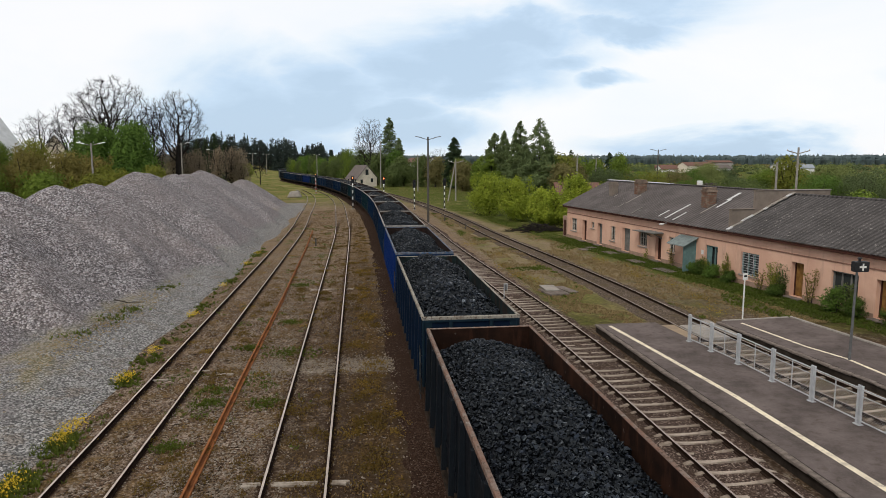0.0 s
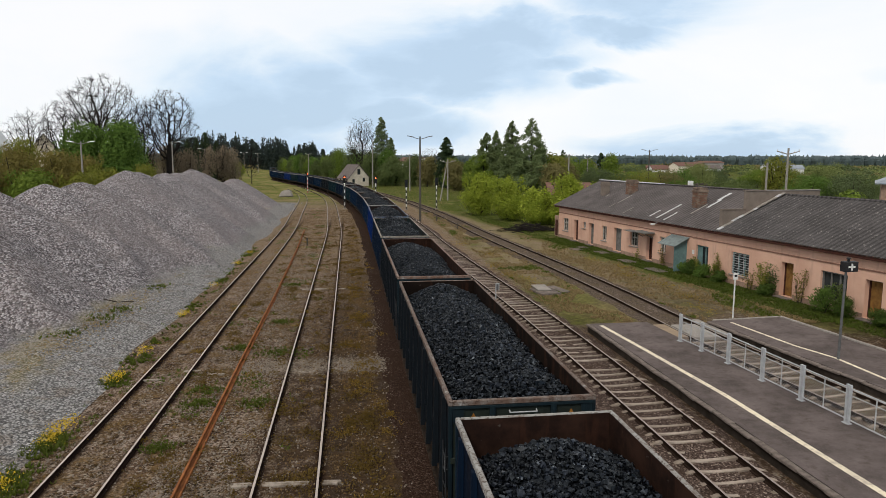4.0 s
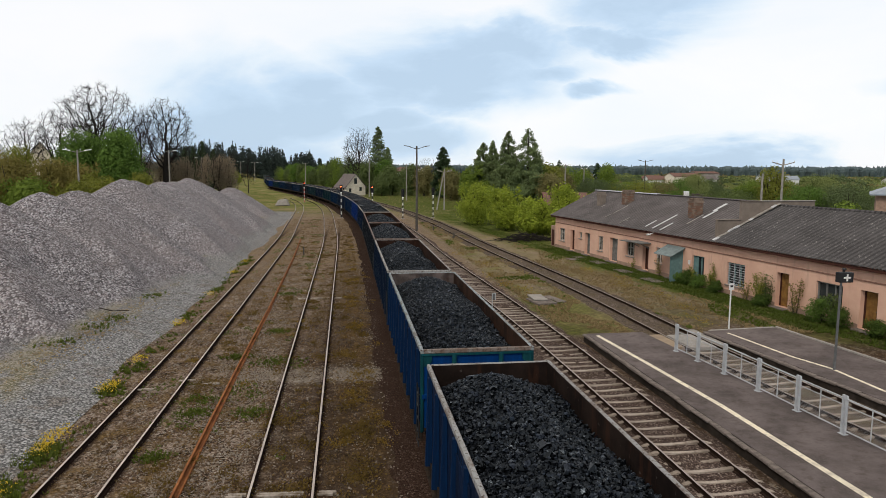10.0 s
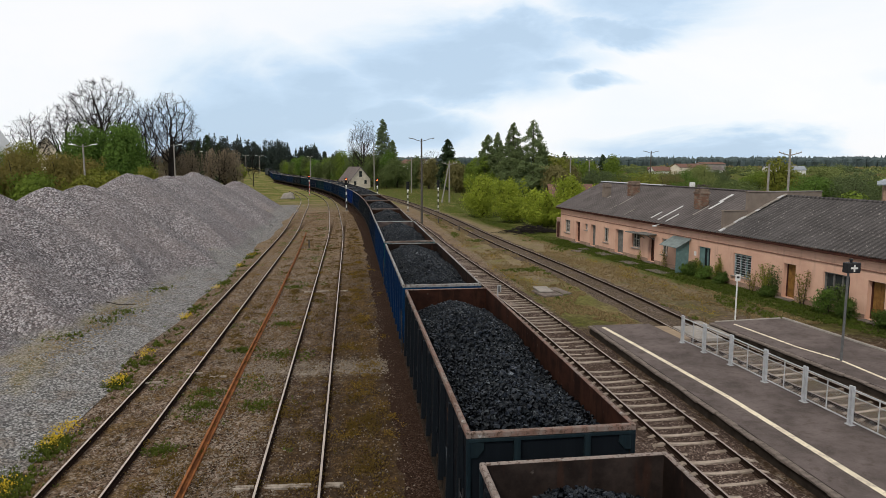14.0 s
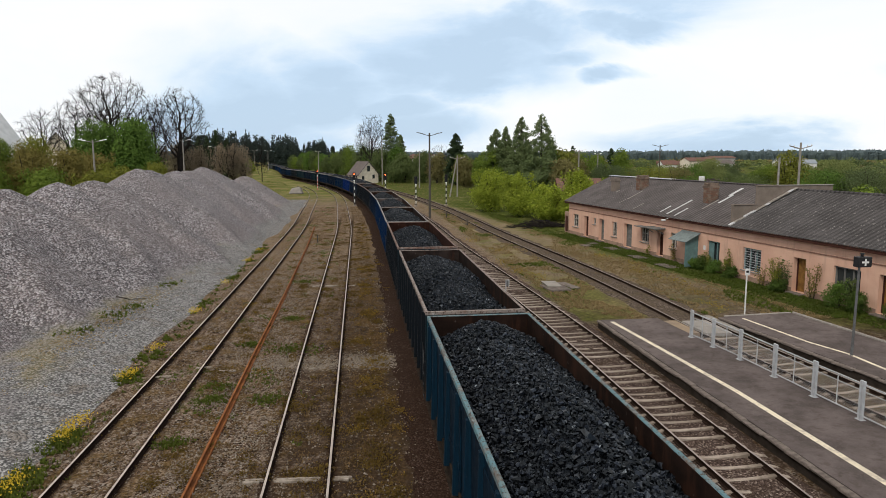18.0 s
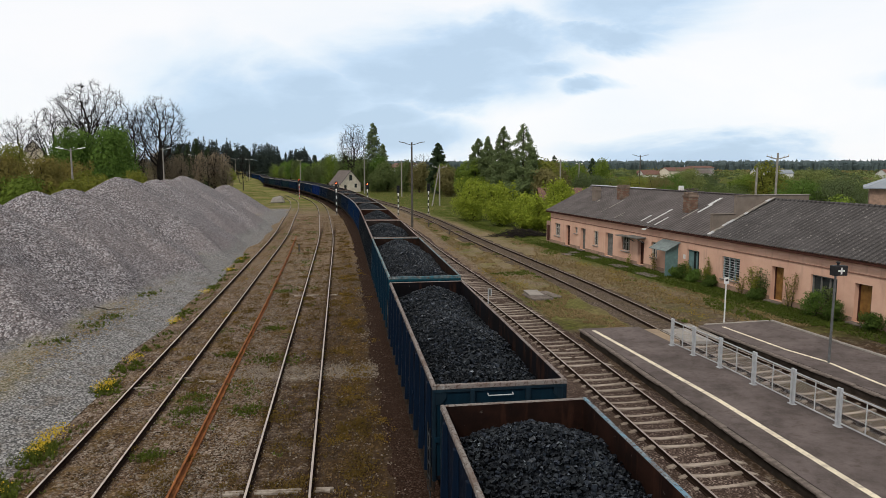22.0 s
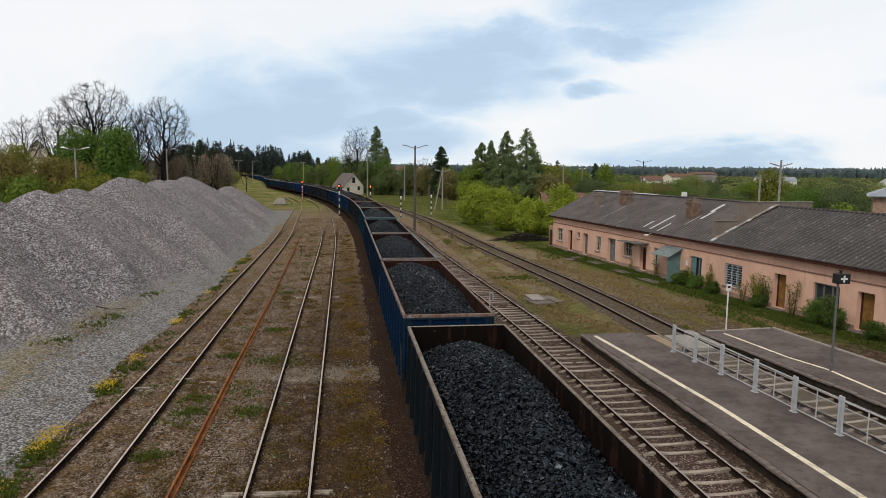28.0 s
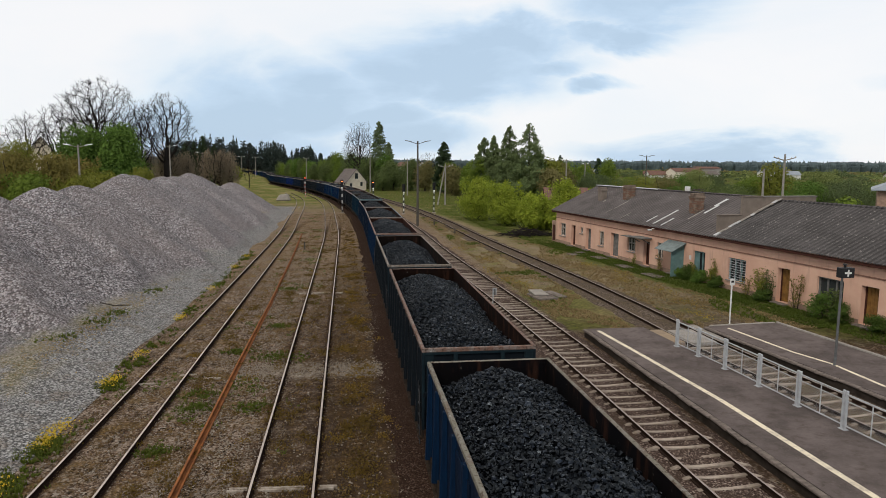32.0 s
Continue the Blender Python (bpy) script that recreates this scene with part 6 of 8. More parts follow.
# ---- posts, signals, lamps, fence ----
def make_fence():
    f = thing("platform_fence", "pale galvanised steel mesh fence on the island platform", "fence")
    posts = [(13.66, 26.0), (13.8, 24.5), (13.93, 22.8), (14.0, 20.8), (14.07, 18.85), (14.16, 16.95)]
    while posts[-1][1] > -6:
        posts.append((posts[-1][0] + 0.1, posts[-1][1] - 1.95))
    pm = Geo()
    pm.box(-0.035, 0.035, -0.09, -0.02, PLAT_Z - 0.02, PLAT_Z + 1.16)
    pm.box(-0.035, 0.035, 0.02, 0.09, PLAT_Z - 0.02, PLAT_Z + 1.16)
    pm.box(-0.03, 0.03, -0.02, 0.02, PLAT_Z + 1.0, PLAT_Z + 1.06)
    pm.box(-0.03, 0.03, -0.02, 0.02, PLAT_Z + 0.12, PLAT_Z + 0.18)
    pm.box(-0.09, 0.09, -0.12, 0.12, PLAT_Z, PLAT_Z + 0.02)
    post_mesh = pm.mesh("post", STEEL_PALE, bevel=0.006)
    for x, y in posts:
        part("post", post_mesh, None, f, m=pose(x, y, 0, 0, 0, 3))
    for (xa, ya), (xb, yb) in zip(posts, posts[1:]):
        a, b = Vector((xa, ya - 0.1, 0)), Vector((xb, yb + 0.1, 0))
        pan = part("top_rail", Geo().tube(a + Vector((0, 0, PLAT_Z + 1.06)), b + Vector((0, 0, PLAT_Z + 1.06)), 0.024, n=6), STEEL_PALE, f)
        part("bottom_rail", Geo().tube(a + Vector((0, 0, PLAT_Z + 0.13)), b + Vector((0, 0, PLAT_Z + 0.13)), 0.022, n=6), STEEL_PALE, f)
        mid = (a + b) / 2
        part("stile", Geo().tube(mid + Vector((0, 0, PLAT_Z + 0.13)), mid + Vector((0, 0, PLAT_Z + 1.06)), 0.018, n=6), STEEL_PALE, pan)
        part("middle_rail", Geo().tube(a + Vector((0, 0, PLAT_Z + 0.86)), b + Vector((0, 0, PLAT_Z + 0.86)), 0.014, n=6), STEEL_PALE, pan)
        w = Geo()
        d = b - a
        length, high, z0, gap = d.length, 0.72, PLAT_Z + 0.14, 0.085
        n = int((length + high) / gap)
        for i in range(1, n):
            for lean in (1, -1):
                s0, s1 = i * gap - high, i * gap
                h0, h1 = 0.0, high
                if s0 < 0:
                    h0, s0 = -s0, 0.0
                if s1 > length:
                    h1, s1 = high - (s1 - length), length
                if h1 - h0 < 0.03:
                    continue
                if lean < 0:
                    h0, h1 = high - h0, high - h1
                w.tube(a + d * (s0 / length) + Vector((0, 0, z0 + h0)), a + d * (s1 / length) + Vector((0, 0, z0 + h1)), 0.0022, n=3, caps=False)
        part("wire_mesh", w, STEEL_PALE, pan, "diamond wire mesh infill")


make_fence()


def make_signal(x, y, high, lit, label, band=BLACK):
    s = thing("light_signal", label, "railway signal", pose(x, y, 0), group="light signals")
    n = 8
    low = high - 1.25
    for i in range(n):
        z0, z1 = low * i / n, low * (i + 1) / n
        part("mast_band", Geo().tube((0, 0, z0), (0, 0, z1), 0.075, n=10), (WHITE if i % 2 else band), s)
    part("foot", Geo().box(-0.25, 0.25, -0.25, 0.25, -0.1, 0.12), CONCRETE, s, bevel=0.02)
    head = part("signal_head", Geo().box(-0.24, 0.24, -0.06, 0.12, low, high), BLACK, s, bevel=0.06)
    for i, z in enumerate((high - 0.3, high - 0.62, high - 0.94)):
        on = lit and i == 0
        part("lens", Geo().tube((0, -0.062, z), (0, -0.085, z), 0.1, n=14), RED_LIGHT if on else GLASS, head, "lit red lens" if on else "")
        part("hood", Geo().add([(0.13 * math.cos(a), yy, z + 0.13 * math.sin(a)) for yy in (-0.06, -0.26) for a in [math.pi * j / 6 for j in range(7)]], [(j, j + 1, 8 + j, 7 + j) for j in range(6)]), BLACK, head)
    part("white_lamp", Geo().tube((0, -0.1, low - 0.05), (0, -0.04, low - 0.05), 0.12, n=12), LAMP_GLASS, s)
    part("ladder", Geo().tube((-0.15, 0.3, 0.1), (-0.15, 0.12, high - 0.5), 0.015, n=5).tube((0.15, 0.3, 0.1), (0.15, 0.12, high - 0.5), 0.015, n=5), STEEL_GREY, s)


make_signal(-9.6, 161, 4.75, True, "red and white banded light signal showing red", RED)
make_signal(-0.75, 110, 5.3, True, "black and white banded light signal showing red")
make_signal(4.35, 113, 5.1, True, "black and white light signal showing red between tracks")
make_signal(8.9, 106.6, 4.7, False, "banded unlit light signal beside the platform track")
make_signal(13.95, 108.5, 4.9, False, "banded unlit light signal beside the second track")


def make_yard_lamp(x, y, z0, high, label, dark=False, turn=0.0, reach=1.55):
    s = thing("yard_lamp", label, "lamp post", pose(x, y, z0, 0, 0, turn), group="yard lamps")
    mat = POLE_DARK if dark else POLE_CONCRETE
    part("pole", Geo().tube((0, 0, -0.2), (0, 0, high), 0.17, 0.1, n=10), mat, s)
    for sx in (-1, 1):
        arm = part("arm", Geo().tube((0, 0, high - 0.35), (sx * reach * 0.55, 0, high - 0.12), 0.04, 0.035, n=6), mat, s)
        part("lamp_head", Geo().add([(sx * (reach * 0.5 + q * reach * 0.55), r * w, high - 0.13 + q * 0.16 + u * 0.09) for q, w in ((0, 0.08), (0.3, 0.16), (0.8, 0.15), (1, 0.06)) for r, u in ((-1, 0), (1, 0), (0.6, 1), (-0.6, 1))],
                                    [(4 * j + i, 4 * j + (i + 1) % 4, 4 * j + 4 + (i + 1) % 4, 4 * j + 4 + i) for j in range(3) for i in range(4)] + [(0, 1, 2, 3), (15, 14, 13, 12)]), STEEL_GREY if dark else LAMP_GLASS, arm, "pale lamp housing" if not dark else "")


make_yard_lamp(8.95, 86, 0, 10.75, "dark twin-armed yard lamp post beside the platform track", True)
make_yard_lamp(-36.5, 100, 1.0, 9.2, "twin-armed concrete yard lamp behind the gravel heap", reach=1.8)
make_yard_lamp(-34.3, 140, 0.8, 10.4, "twin-armed concrete yard lamp by the thicket", turn=25)
make_yard_lamp(-37.2, 185, 0.8, 9.7, "twin-armed concrete yard lamp by the thicket", reach=1.7)
make_yard_lamp(-44.5, 265, 0.8, 9.2, "distant twin-armed concrete yard lamp", reach=1.8)
make_yard_lamp(-62, 350, 0.5, 10.5, "distant twin-armed concrete yard lamp", reach=1.8)
make_yard_lamp(-52, 352, 0.5, 10.5, "distant twin-armed concrete yard lamp", reach=1.8)
make_yard_lamp(-45, 350, 0.5, 10.2, "distant twin-armed concrete yard lamp", reach=1.8)
make_yard_lamp(-13.5, 235, 0.0, 9.6, "slender concrete yard lamp beyond the bend", reach=1.0)
make_yard_lamp(59.8, 130, 0, 9.9, "dark twin-armed lamp post beyond the building", True, reach=1.6)
make_yard_lamp(43.1, 130, 0, 9.0, "concrete lamp post among trees", reach=1.4)
make_yard_lamp(33.8, 170, 0, 8.5, "concrete lamp post among trees", reach=0.8)
make_yard_lamp(54.2, 150, 0, 8.3, "concrete lamp post among trees", reach=0.8)
make_yard_lamp(6.5, 190, 0, 13.0, "tall slim concrete lamp pole beside the hut", reach=0.5)
make_yard_lamp(15.1, 170, 0, 9.0, "slim concrete pole on the grass bank", reach=0.3)


def make_power_pole(x, y, high, label, brace=False, arms=True):
    s = thing("power_pole", label, "power pole", pose(x, y, 0), group="power poles")
    part("pole", Geo().tube((0, 0, -0.2), (0, 0, high), 0.16, 0.11, n=10), POLE_CONCRETE, s)
    if brace:
        part("brace", Geo().tube((-1.5, 0, -0.2), (-0.1, 0, high - 0.6), 0.14, 0.1, n=8), POLE_CONCRETE, s)
    if arms:
        for sx in (-1, 1):
            a = part("cross_arm", Geo().tube((0, 0, high - 0.75), (sx * 1.45, 0, high - 0.38), 0.07, 0.06, n=6), POLE_CONCRETE, s)
            for k in (0.6, 1.0):
                part("insulator", Geo().tube((sx * 1.4 * k, 0, high - 0.75 + 0.36 * k + 0.04), (sx * 1.4 * k, 0, high - 0.75 + 0.36 * k + 0.22), 0.05, 0.035, n=8), WHITE, a)
    return s


make_power_pole(51.95, 75, 9.35, "weathered concrete power pole with a V-shaped cross arm")
make_power_pole(50.0, 76, 7.6, "short concrete pole behind the station building", arms=False)
make_power_pole(18.9, 130, 8.0, "braced concrete pole with small lamps at the wood edge", brace=True)

# white marker post and black indicator on the station platform
s = thing("marker_post", "thin white steel post with a small square plate", "sign post", pose(18.35, 29.85, 0))
part("post", Geo().tube((0, 0, -0.1), (0, 0, 2.3), 0.035, n=8), WHITE, s)
part("plate", Geo().box(-0.13, 0.13, -0.05, -0.036, 2.2, 2.52), WHITE, s, bevel=0.004)
part("mark", Geo().box(-0.07, 0.07, -0.058, -0.052, 2.33, 2.43), BLACK, s)
s = thing("cross_indicator", "black indicator box with a white cross on a grey post", "signal", pose(18.42, 22.75, PLAT_Z))
part("post", Geo().tube((0, 0, -0.1), (0.02, 0, 3.45), 0.05, 0.042, n=10), STEEL_GREY, s)
bx = part("box", Geo().box(-0.14, 0.42, -0.14, 0.14, 3.4, 3.78), BLACK, s, bevel=0.02)
part("cross_bar", Geo().box(0.0, 0.28, -0.152, -0.144, 3.555, 3.625), WHITE, bx)
part("cross_bar", Geo().box(0.105, 0.175, -0.158, -0.153, 3.46, 3.72), WHITE, bx)
part("lamp", Geo().tube((0.1, 0, 3.78), (0.1, 0, 3.88), 0.05, n=10).tube((0.1, 0, 3.88), (0.1, 0, 3.93), 0.09, 0.06, n=10), BLACK, s)
s = thing("short_post", "short grey steel marker post beside the rail", "post", pose(8.15, 36.9, 0))
part("post", Geo().tube((0, 0, -0.1), (0, 0, 0.95), 0.028, n=8).tube((0, 0, 0.93), (0.17, 0, 0.93), 0.026, n=8).tube((0.17, 0, 0.95), (0.17, 0, 0.55), 0.026, n=8), STEEL_PALE, s, "bent galvanised tube")
part("plate", Geo().box(0.02, 0.15, -0.015, 0.015, 0.58, 0.9), STEEL_GREY, s, bevel=0.004)
for x, y in ((11.1, 86), (-3.9, 63), (12.2, 76)):
    s = thing("boundary_stake", "short dark stake in the track bed", "stake", pose(x, y, 0), group="track stakes")
    part("stake", Geo().box(-0.07, 0.07, -0.07, 0.07, -0.1, 0.7), POLE_DARK, s, bevel=0.01)

# stacked concrete slabs in the grass
s = thing("slab_stack", "cracked grey concrete slabs lying in grass", "concrete slabs", pose(11.8, 39.0, 0, 0, 0, 3))
for x0, x1, y0, y1, z0, z1, turn in ((-0.95, 0.3, -1.3, 0.5, 0.0, 0.13, 4), (-0.7, 0.2, 0.6, 1.6, -0.02, 0.12, -7), (0.45, 1.05, -0.9, 1.1, -0.02, 0.1, 9), (-0.75, 0.1, -0.6, 0.9, 0.14, 0.22, -5)):
    part("slab", Geo().box(x0, x1, y0, y1, z0, z1), EDGE_STONE if turn > 0 else CONCRETE, s, bevel=0.02, m=pose(0, 0, 0, 0, 0, turn))
for i, (u, v, w) in enumerate(((12.9, -1.3, 1.7), (17.9, -1.7, 1.7), (22.3, -1.9, 1.9), (10.5, -2.6, 1.0), (9.4, -1.5, 0.8))):
    q = FACADE @ Vector((u, v, 0))
    s = thing("step_slab", "flat concrete slab in the grass before a door", "concrete slab", pose(q.x, q.y, 0, 0, 0, 6), group="door slabs")
    part("slab", Geo().box(-0.45, 0.45, -w / 2, w / 2, -0.05, 0.05), EDGE_STONE, s, bevel=0.02)
# gravel lump by the far track
s = thing("stone_block", "pale grey block of rubble beside the siding", "rubble block", pose(-13.2, 146, 0))
part("block", Geo().add([(-1.6, -1, 0), (1.4, -1.1, 0), (1.6, 1, 0), (-1.3, 1.1, 0), (-0.9, -0.6, 1.3), (0.8, -0.7, 1.5), (0.9, 0.6, 1.4), (-0.7, 0.7, 1.1)], [(0, 3, 2, 1), (4, 5, 6, 7), (0, 1, 5, 4), (1, 2, 6, 5), (2, 3, 7, 6), (3, 0, 4, 7)]), CONCRETE, s, bevel=0.2)


# ---- hut, houses ----
def gabled(name, label, m, w, d, eave, ridge, wall_mat, roof_mat, windows=(), category="house"):
    """Gable ends face local -y and +y; ridge along y."""
    h = thing(name, label, category, m)
    body = Geo()
    body.box(-w / 2, w / 2, -d / 2, d / 2, -0.3, eave)
    for sy in (-1, 1):
        y = sy * d / 2
        body.add([(-w / 2, y, eave), (w / 2, y, eave), (0, y, ridge), (-w / 2, y - sy * 0.25, eave), (w / 2, y - sy * 0.25, eave), (0, y - sy * 0.25, ridge)], [(0, 1, 2), (3, 5, 4), (0, 2, 5, 3), (1, 4, 5, 2)])
    part("wall", body, wall_mat, h)
    for sx in (-1, 1):
        o, e = 0.4, 0.4 * (ridge - eave) / (w / 2)
        r = Geo()
        r.add([(sx * (w / 2 + o), -d / 2 - 0.35, eave - e), (sx * (w / 2 + o), d / 2 + 0.35, eave - e), (0, d / 2 + 0.35, ridge), (0, -d / 2 - 0.35, ridge),
               (sx * (w / 2 + o), -d / 2 - 0.35, eave - e + 0.14), (sx * (w / 2 + o), d / 2 + 0.35, eave - e + 0.14), (0, d / 2 + 0.35, ridge + 0.14), (0, -d / 2 - 0.35, ridge + 0.14)],
              [(0, 1, 2, 3), (4, 7, 6, 5), (0, 4, 5, 1), (1, 5, 6, 2), (2, 6, 7, 3), (3, 7, 4, 0)])
        part("roof_slope", r, roof_mat, h)
    for face, x0, x1, z0, z1 in windows:
        if face == "front":
            wn_ = part("window", Geo().box(x0, x1, -d / 2 - 0.03, -d / 2 - 0.01, z0, z1), GLASS, h)
            part("window_frame", Geo().box(x0 - 0.08, x1 + 0.08, -d / 2 - 0.02, -d / 2 - 0.003, z1, z1 + 0.08), FRAME_WHITE, wn_)
        else:
            part("window", Geo().box(-w / 2 - 0.03, -w / 2 - 0.01, x0, x1, z0, z1), GLASS, h)
    return h


CREAM = speckled("cream_plaster", (0.76, 0.69, 0.58), (0.62, 0.55, 0.45), 1.2, 0.9)
TILE_GREY = speckled("grey_roof_tile", (0.17, 0.145, 0.135), (0.11, 0.095, 0.09), 2, 0.9)
TILE_RED = speckled("red_roof_tile", (0.2, 0.105, 0.085), (0.13, 0.085, 0.07), 2, 0.9)
PALE_ROOF = speckled("pale_metal_roof", (0.56, 0.58, 0.6), (0.44, 0.46, 0.48), 1, 0.6)
METAL_ROOF = speckled("grey_metal_roof", (0.3, 0.33, 0.37), (0.23, 0.26, 0.3), 1, 0.5)
gabled("signal_hut", "cream plastered gabled hut with a grey tiled roof", pose(1.3, 204, 0, 0, 0, 32), 6.8, 6.0, 2.6, 6.2, CREAM, TILE_GREY,
       (("front", -0.5, 0.5, 3.4, 5.0), ("front", -2.3, -1.5, 1.0, 2.1), ("front", 1.3, 2.1, 1.3, 2.4), ("side", -2.2, -1.5, 1.0, 2.2), ("side", -0.4, 0.4, 1.0, 2.2), ("side", 1.5, 2.2, 1.0, 2.2)), "hut")
gabled("low_shed", "low shed with a mossy reddish tiled roof behind bushes", pose(32.5, 98, 0, 0, 0, 80), 7, 6, 2.2, 4.4, PLINTH, TILE_RED, (), "shed")
gabled("old_house", "house with a steep pale metal roof and skylights", pose(-58, 108, 1.6, 0, 0, -20), 15, 12, 5.5, 14.5, CREAM, PALE_ROOF)
gabled("brown_house", "small brown-roofed house between trees", pose(-72, 175, 2, 0, 0, 20), 7, 9, 7, 11.5, CREAM, TILE_GREY)
def hipped(name, label, m, w, d, eave, ridge, wall_mat, roof_mat):
    """A house under a hipped metal roof, its ridge along local x."""
    h = thing(name, label, "house", m)
    part("wall", Geo().box(-w / 2, w / 2, -d / 2, d / 2, -0.3, eave), wall_mat, h)
    o = 0.6
    a, b, c = w / 2 + o, d / 2 + o, w / 2 - d * 0.42
    z0, z1 = eave - 0.12, ridge
    g = Geo().add([(-a, -b, z0), (a, -b, z0), (a, b, z0), (-a, b, z0), (-a, -b, z0 + 0.12), (a, -b, z0 + 0.12), (a, b, z0 + 0.12), (-a, b, z0 + 0.12), (-c, 0, z1), (c, 0, z1)],
                  [(0, 3, 2, 1), (0, 1, 5, 4), (1, 2, 6, 5), (2, 3, 7, 6), (3, 0, 4, 7), (4, 5, 9, 8), (6, 7, 8, 9), (5, 6, 9), (7, 4, 8)])
    part("roof", g, roof_mat, h)
    for x in (-3.2, 0.4):
        wn_ = part("window", Geo().box(x, x + 1.1, -d / 2 - 0.03, -d / 2 - 0.01, eave - 1.9, eave - 0.6), GLASS, h)
        part("window_frame", Geo().box(x - 0.08, x + 1.18, -d / 2 - 0.05, -d / 2 - 0.004, eave - 2.0, eave - 1.9), FRAME_WHITE, wn_)
    return h


hipped("grey_house", "house with a hipped blue-grey metal roof behind the station", pose(63.6, 63.9, 0, 0, 0, -40), 13, 10, 5.55, 7.6, PLINTH, METAL_ROOF)
TOWN_GREY = speckled("grey_town_render", (0.36, 0.33, 0.31), (0.27, 0.25, 0.235), 0.4, 0.9)
rnd = random.Random(21)
for i, (x, y, w, d, e, r, wm, rm, lab) in enumerate(((190, 400, 8, 14, 2.6, 4.4, TOWN_GREY, TILE_RED, "distant grey town house"), (176, 372, 7, 9, 2.6, 4.9, WHITE, TILE_RED, "distant white house with a red roof"), (210, 372, 6, 8, 3.0, 5.0, WHITE, TILE_GREY, "distant small white house"), (262, 372, 6, 9, 3.2, 5.1, WHITE, METAL_ROOF, "distant small white house"), (290, 420, 8, 10, 3.6, 5.6, TOWN_GREY, TILE_GREY, "distant grey town house"), (234, 420, 9, 18, 6.2, 7.3, TOWN_GREY, TILE_RED, "distant flat-roofed block of flats"), (205, 392, 9, 20, 4.4, 6.4, CREAM, TILE_RED, "distant house with a red roof"), (220, 330, 7, 9, 4.4, 6, WHITE, METAL_ROOF, "distant small white house"),
                                                     (300, 335, 10, 9, 3, 5.5, WHITE, TILE_RED, "distant small white house"), (160, 420, 30, 12, 3.2, 5, WHITE, METAL_ROOF, "distant pale factory hall"), (40, 420, 28, 14, 6, 9, WHITE, TILE_RED, "distant pale hall above the trees"), (140, 400, 10, 8, 3, 5, WHITE, TILE_RED, "distant small white house"), (330, 360, 14, 9, 3, 6, CREAM, METAL_ROOF, "distant cream coloured house"))):
    gabled("town_house", lab, pose(x, y, 0, 0, 0, rnd.uniform(60, 110)), w, d, e, r, wm, rm)



# ---- vegetation ----
LEAF_DARK = leafy("dark_maple_leaves", (0.045, 0.085, 0.018), (0.095, 0.165, 0.03), (0.165, 0.25, 0.058))
LEAF_OLIVE = leafy("olive_spring_leaves", (0.105, 0.122, 0.022), (0.17, 0.185, 0.032), (0.25, 0.25, 0.058))
LEAF_ORANGE = leafy("russet_spring_leaves", (0.125, 0.112, 0.034), (0.185, 0.16, 0.046), (0.2, 0.2, 0.055))
LEAF_BRIGHT = leafy("bright_lilac_leaves", (0.085, 0.13, 0.014), (0.25, 0.31, 0.036), (0.52, 0.54, 0.1))
LEAF_MID = leafy("mid_green_leaves", (0.07, 0.11, 0.018), (0.14, 0.2, 0.032), (0.22, 0.275, 0.06))
LEAF_BROWN = leafy("brown_buds", (0.105, 0.1, 0.04), (0.155, 0.142, 0.056), (0.17, 0.172, 0.062))
NEEDLE = leafy("dark_needles", (0.021, 0.038, 0.019), (0.045, 0.070, 0.032), (0.088, 0.116, 0.052))
NEEDLE_SOFT = leafy("soft_green_needles", (0.085, 0.12, 0.05), (0.14, 0.185, 0.078), (0.2, 0.25, 0.11))
NEEDLE_THUJA = leafy("thuja_needles", (0.1, 0.138, 0.066), (0.14, 0.185, 0.088), (0.18, 0.225, 0.11))
LEAF_THICKET = leafy("brown_thicket_twigs", (0.17, 0.14, 0.1), (0.225, 0.188, 0.135), (0.21, 0.205, 0.1))
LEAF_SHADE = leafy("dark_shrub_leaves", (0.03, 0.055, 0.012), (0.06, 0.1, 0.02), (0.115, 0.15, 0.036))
LEAF_BELT = leafy("dull_green_leaves", (0.055, 0.08, 0.028), (0.1, 0.135, 0.045), (0.155, 0.185, 0.07))
# LEAF_FAR greens: distance haze is mixed into the leaf colours
LEAF_FAR = leafy("haze_tinted_green_leaves", (0.115, 0.145, 0.05), (0.17, 0.205, 0.07), (0.22, 0.245, 0.095))
LEAF_FAR_DARK = leafy("haze_tinted_dark_leaves", (0.065, 0.09, 0.04), (0.09, 0.122, 0.052), (0.12, 0.15, 0.066))
LEAF_FAR_WARM = leafy("haze_tinted_olive_leaves", (0.125, 0.115, 0.05), (0.175, 0.155, 0.066), (0.2, 0.19, 0.08))
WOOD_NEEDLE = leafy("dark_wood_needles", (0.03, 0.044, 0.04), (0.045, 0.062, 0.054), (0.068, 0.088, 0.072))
# paler and bluer than real needles: painted haze of the horizon
FAR_NEEDLE = leafy("haze_tinted_forest_needles", (0.07, 0.098, 0.105), (0.088, 0.12, 0.122), (0.105, 0.138, 0.135))


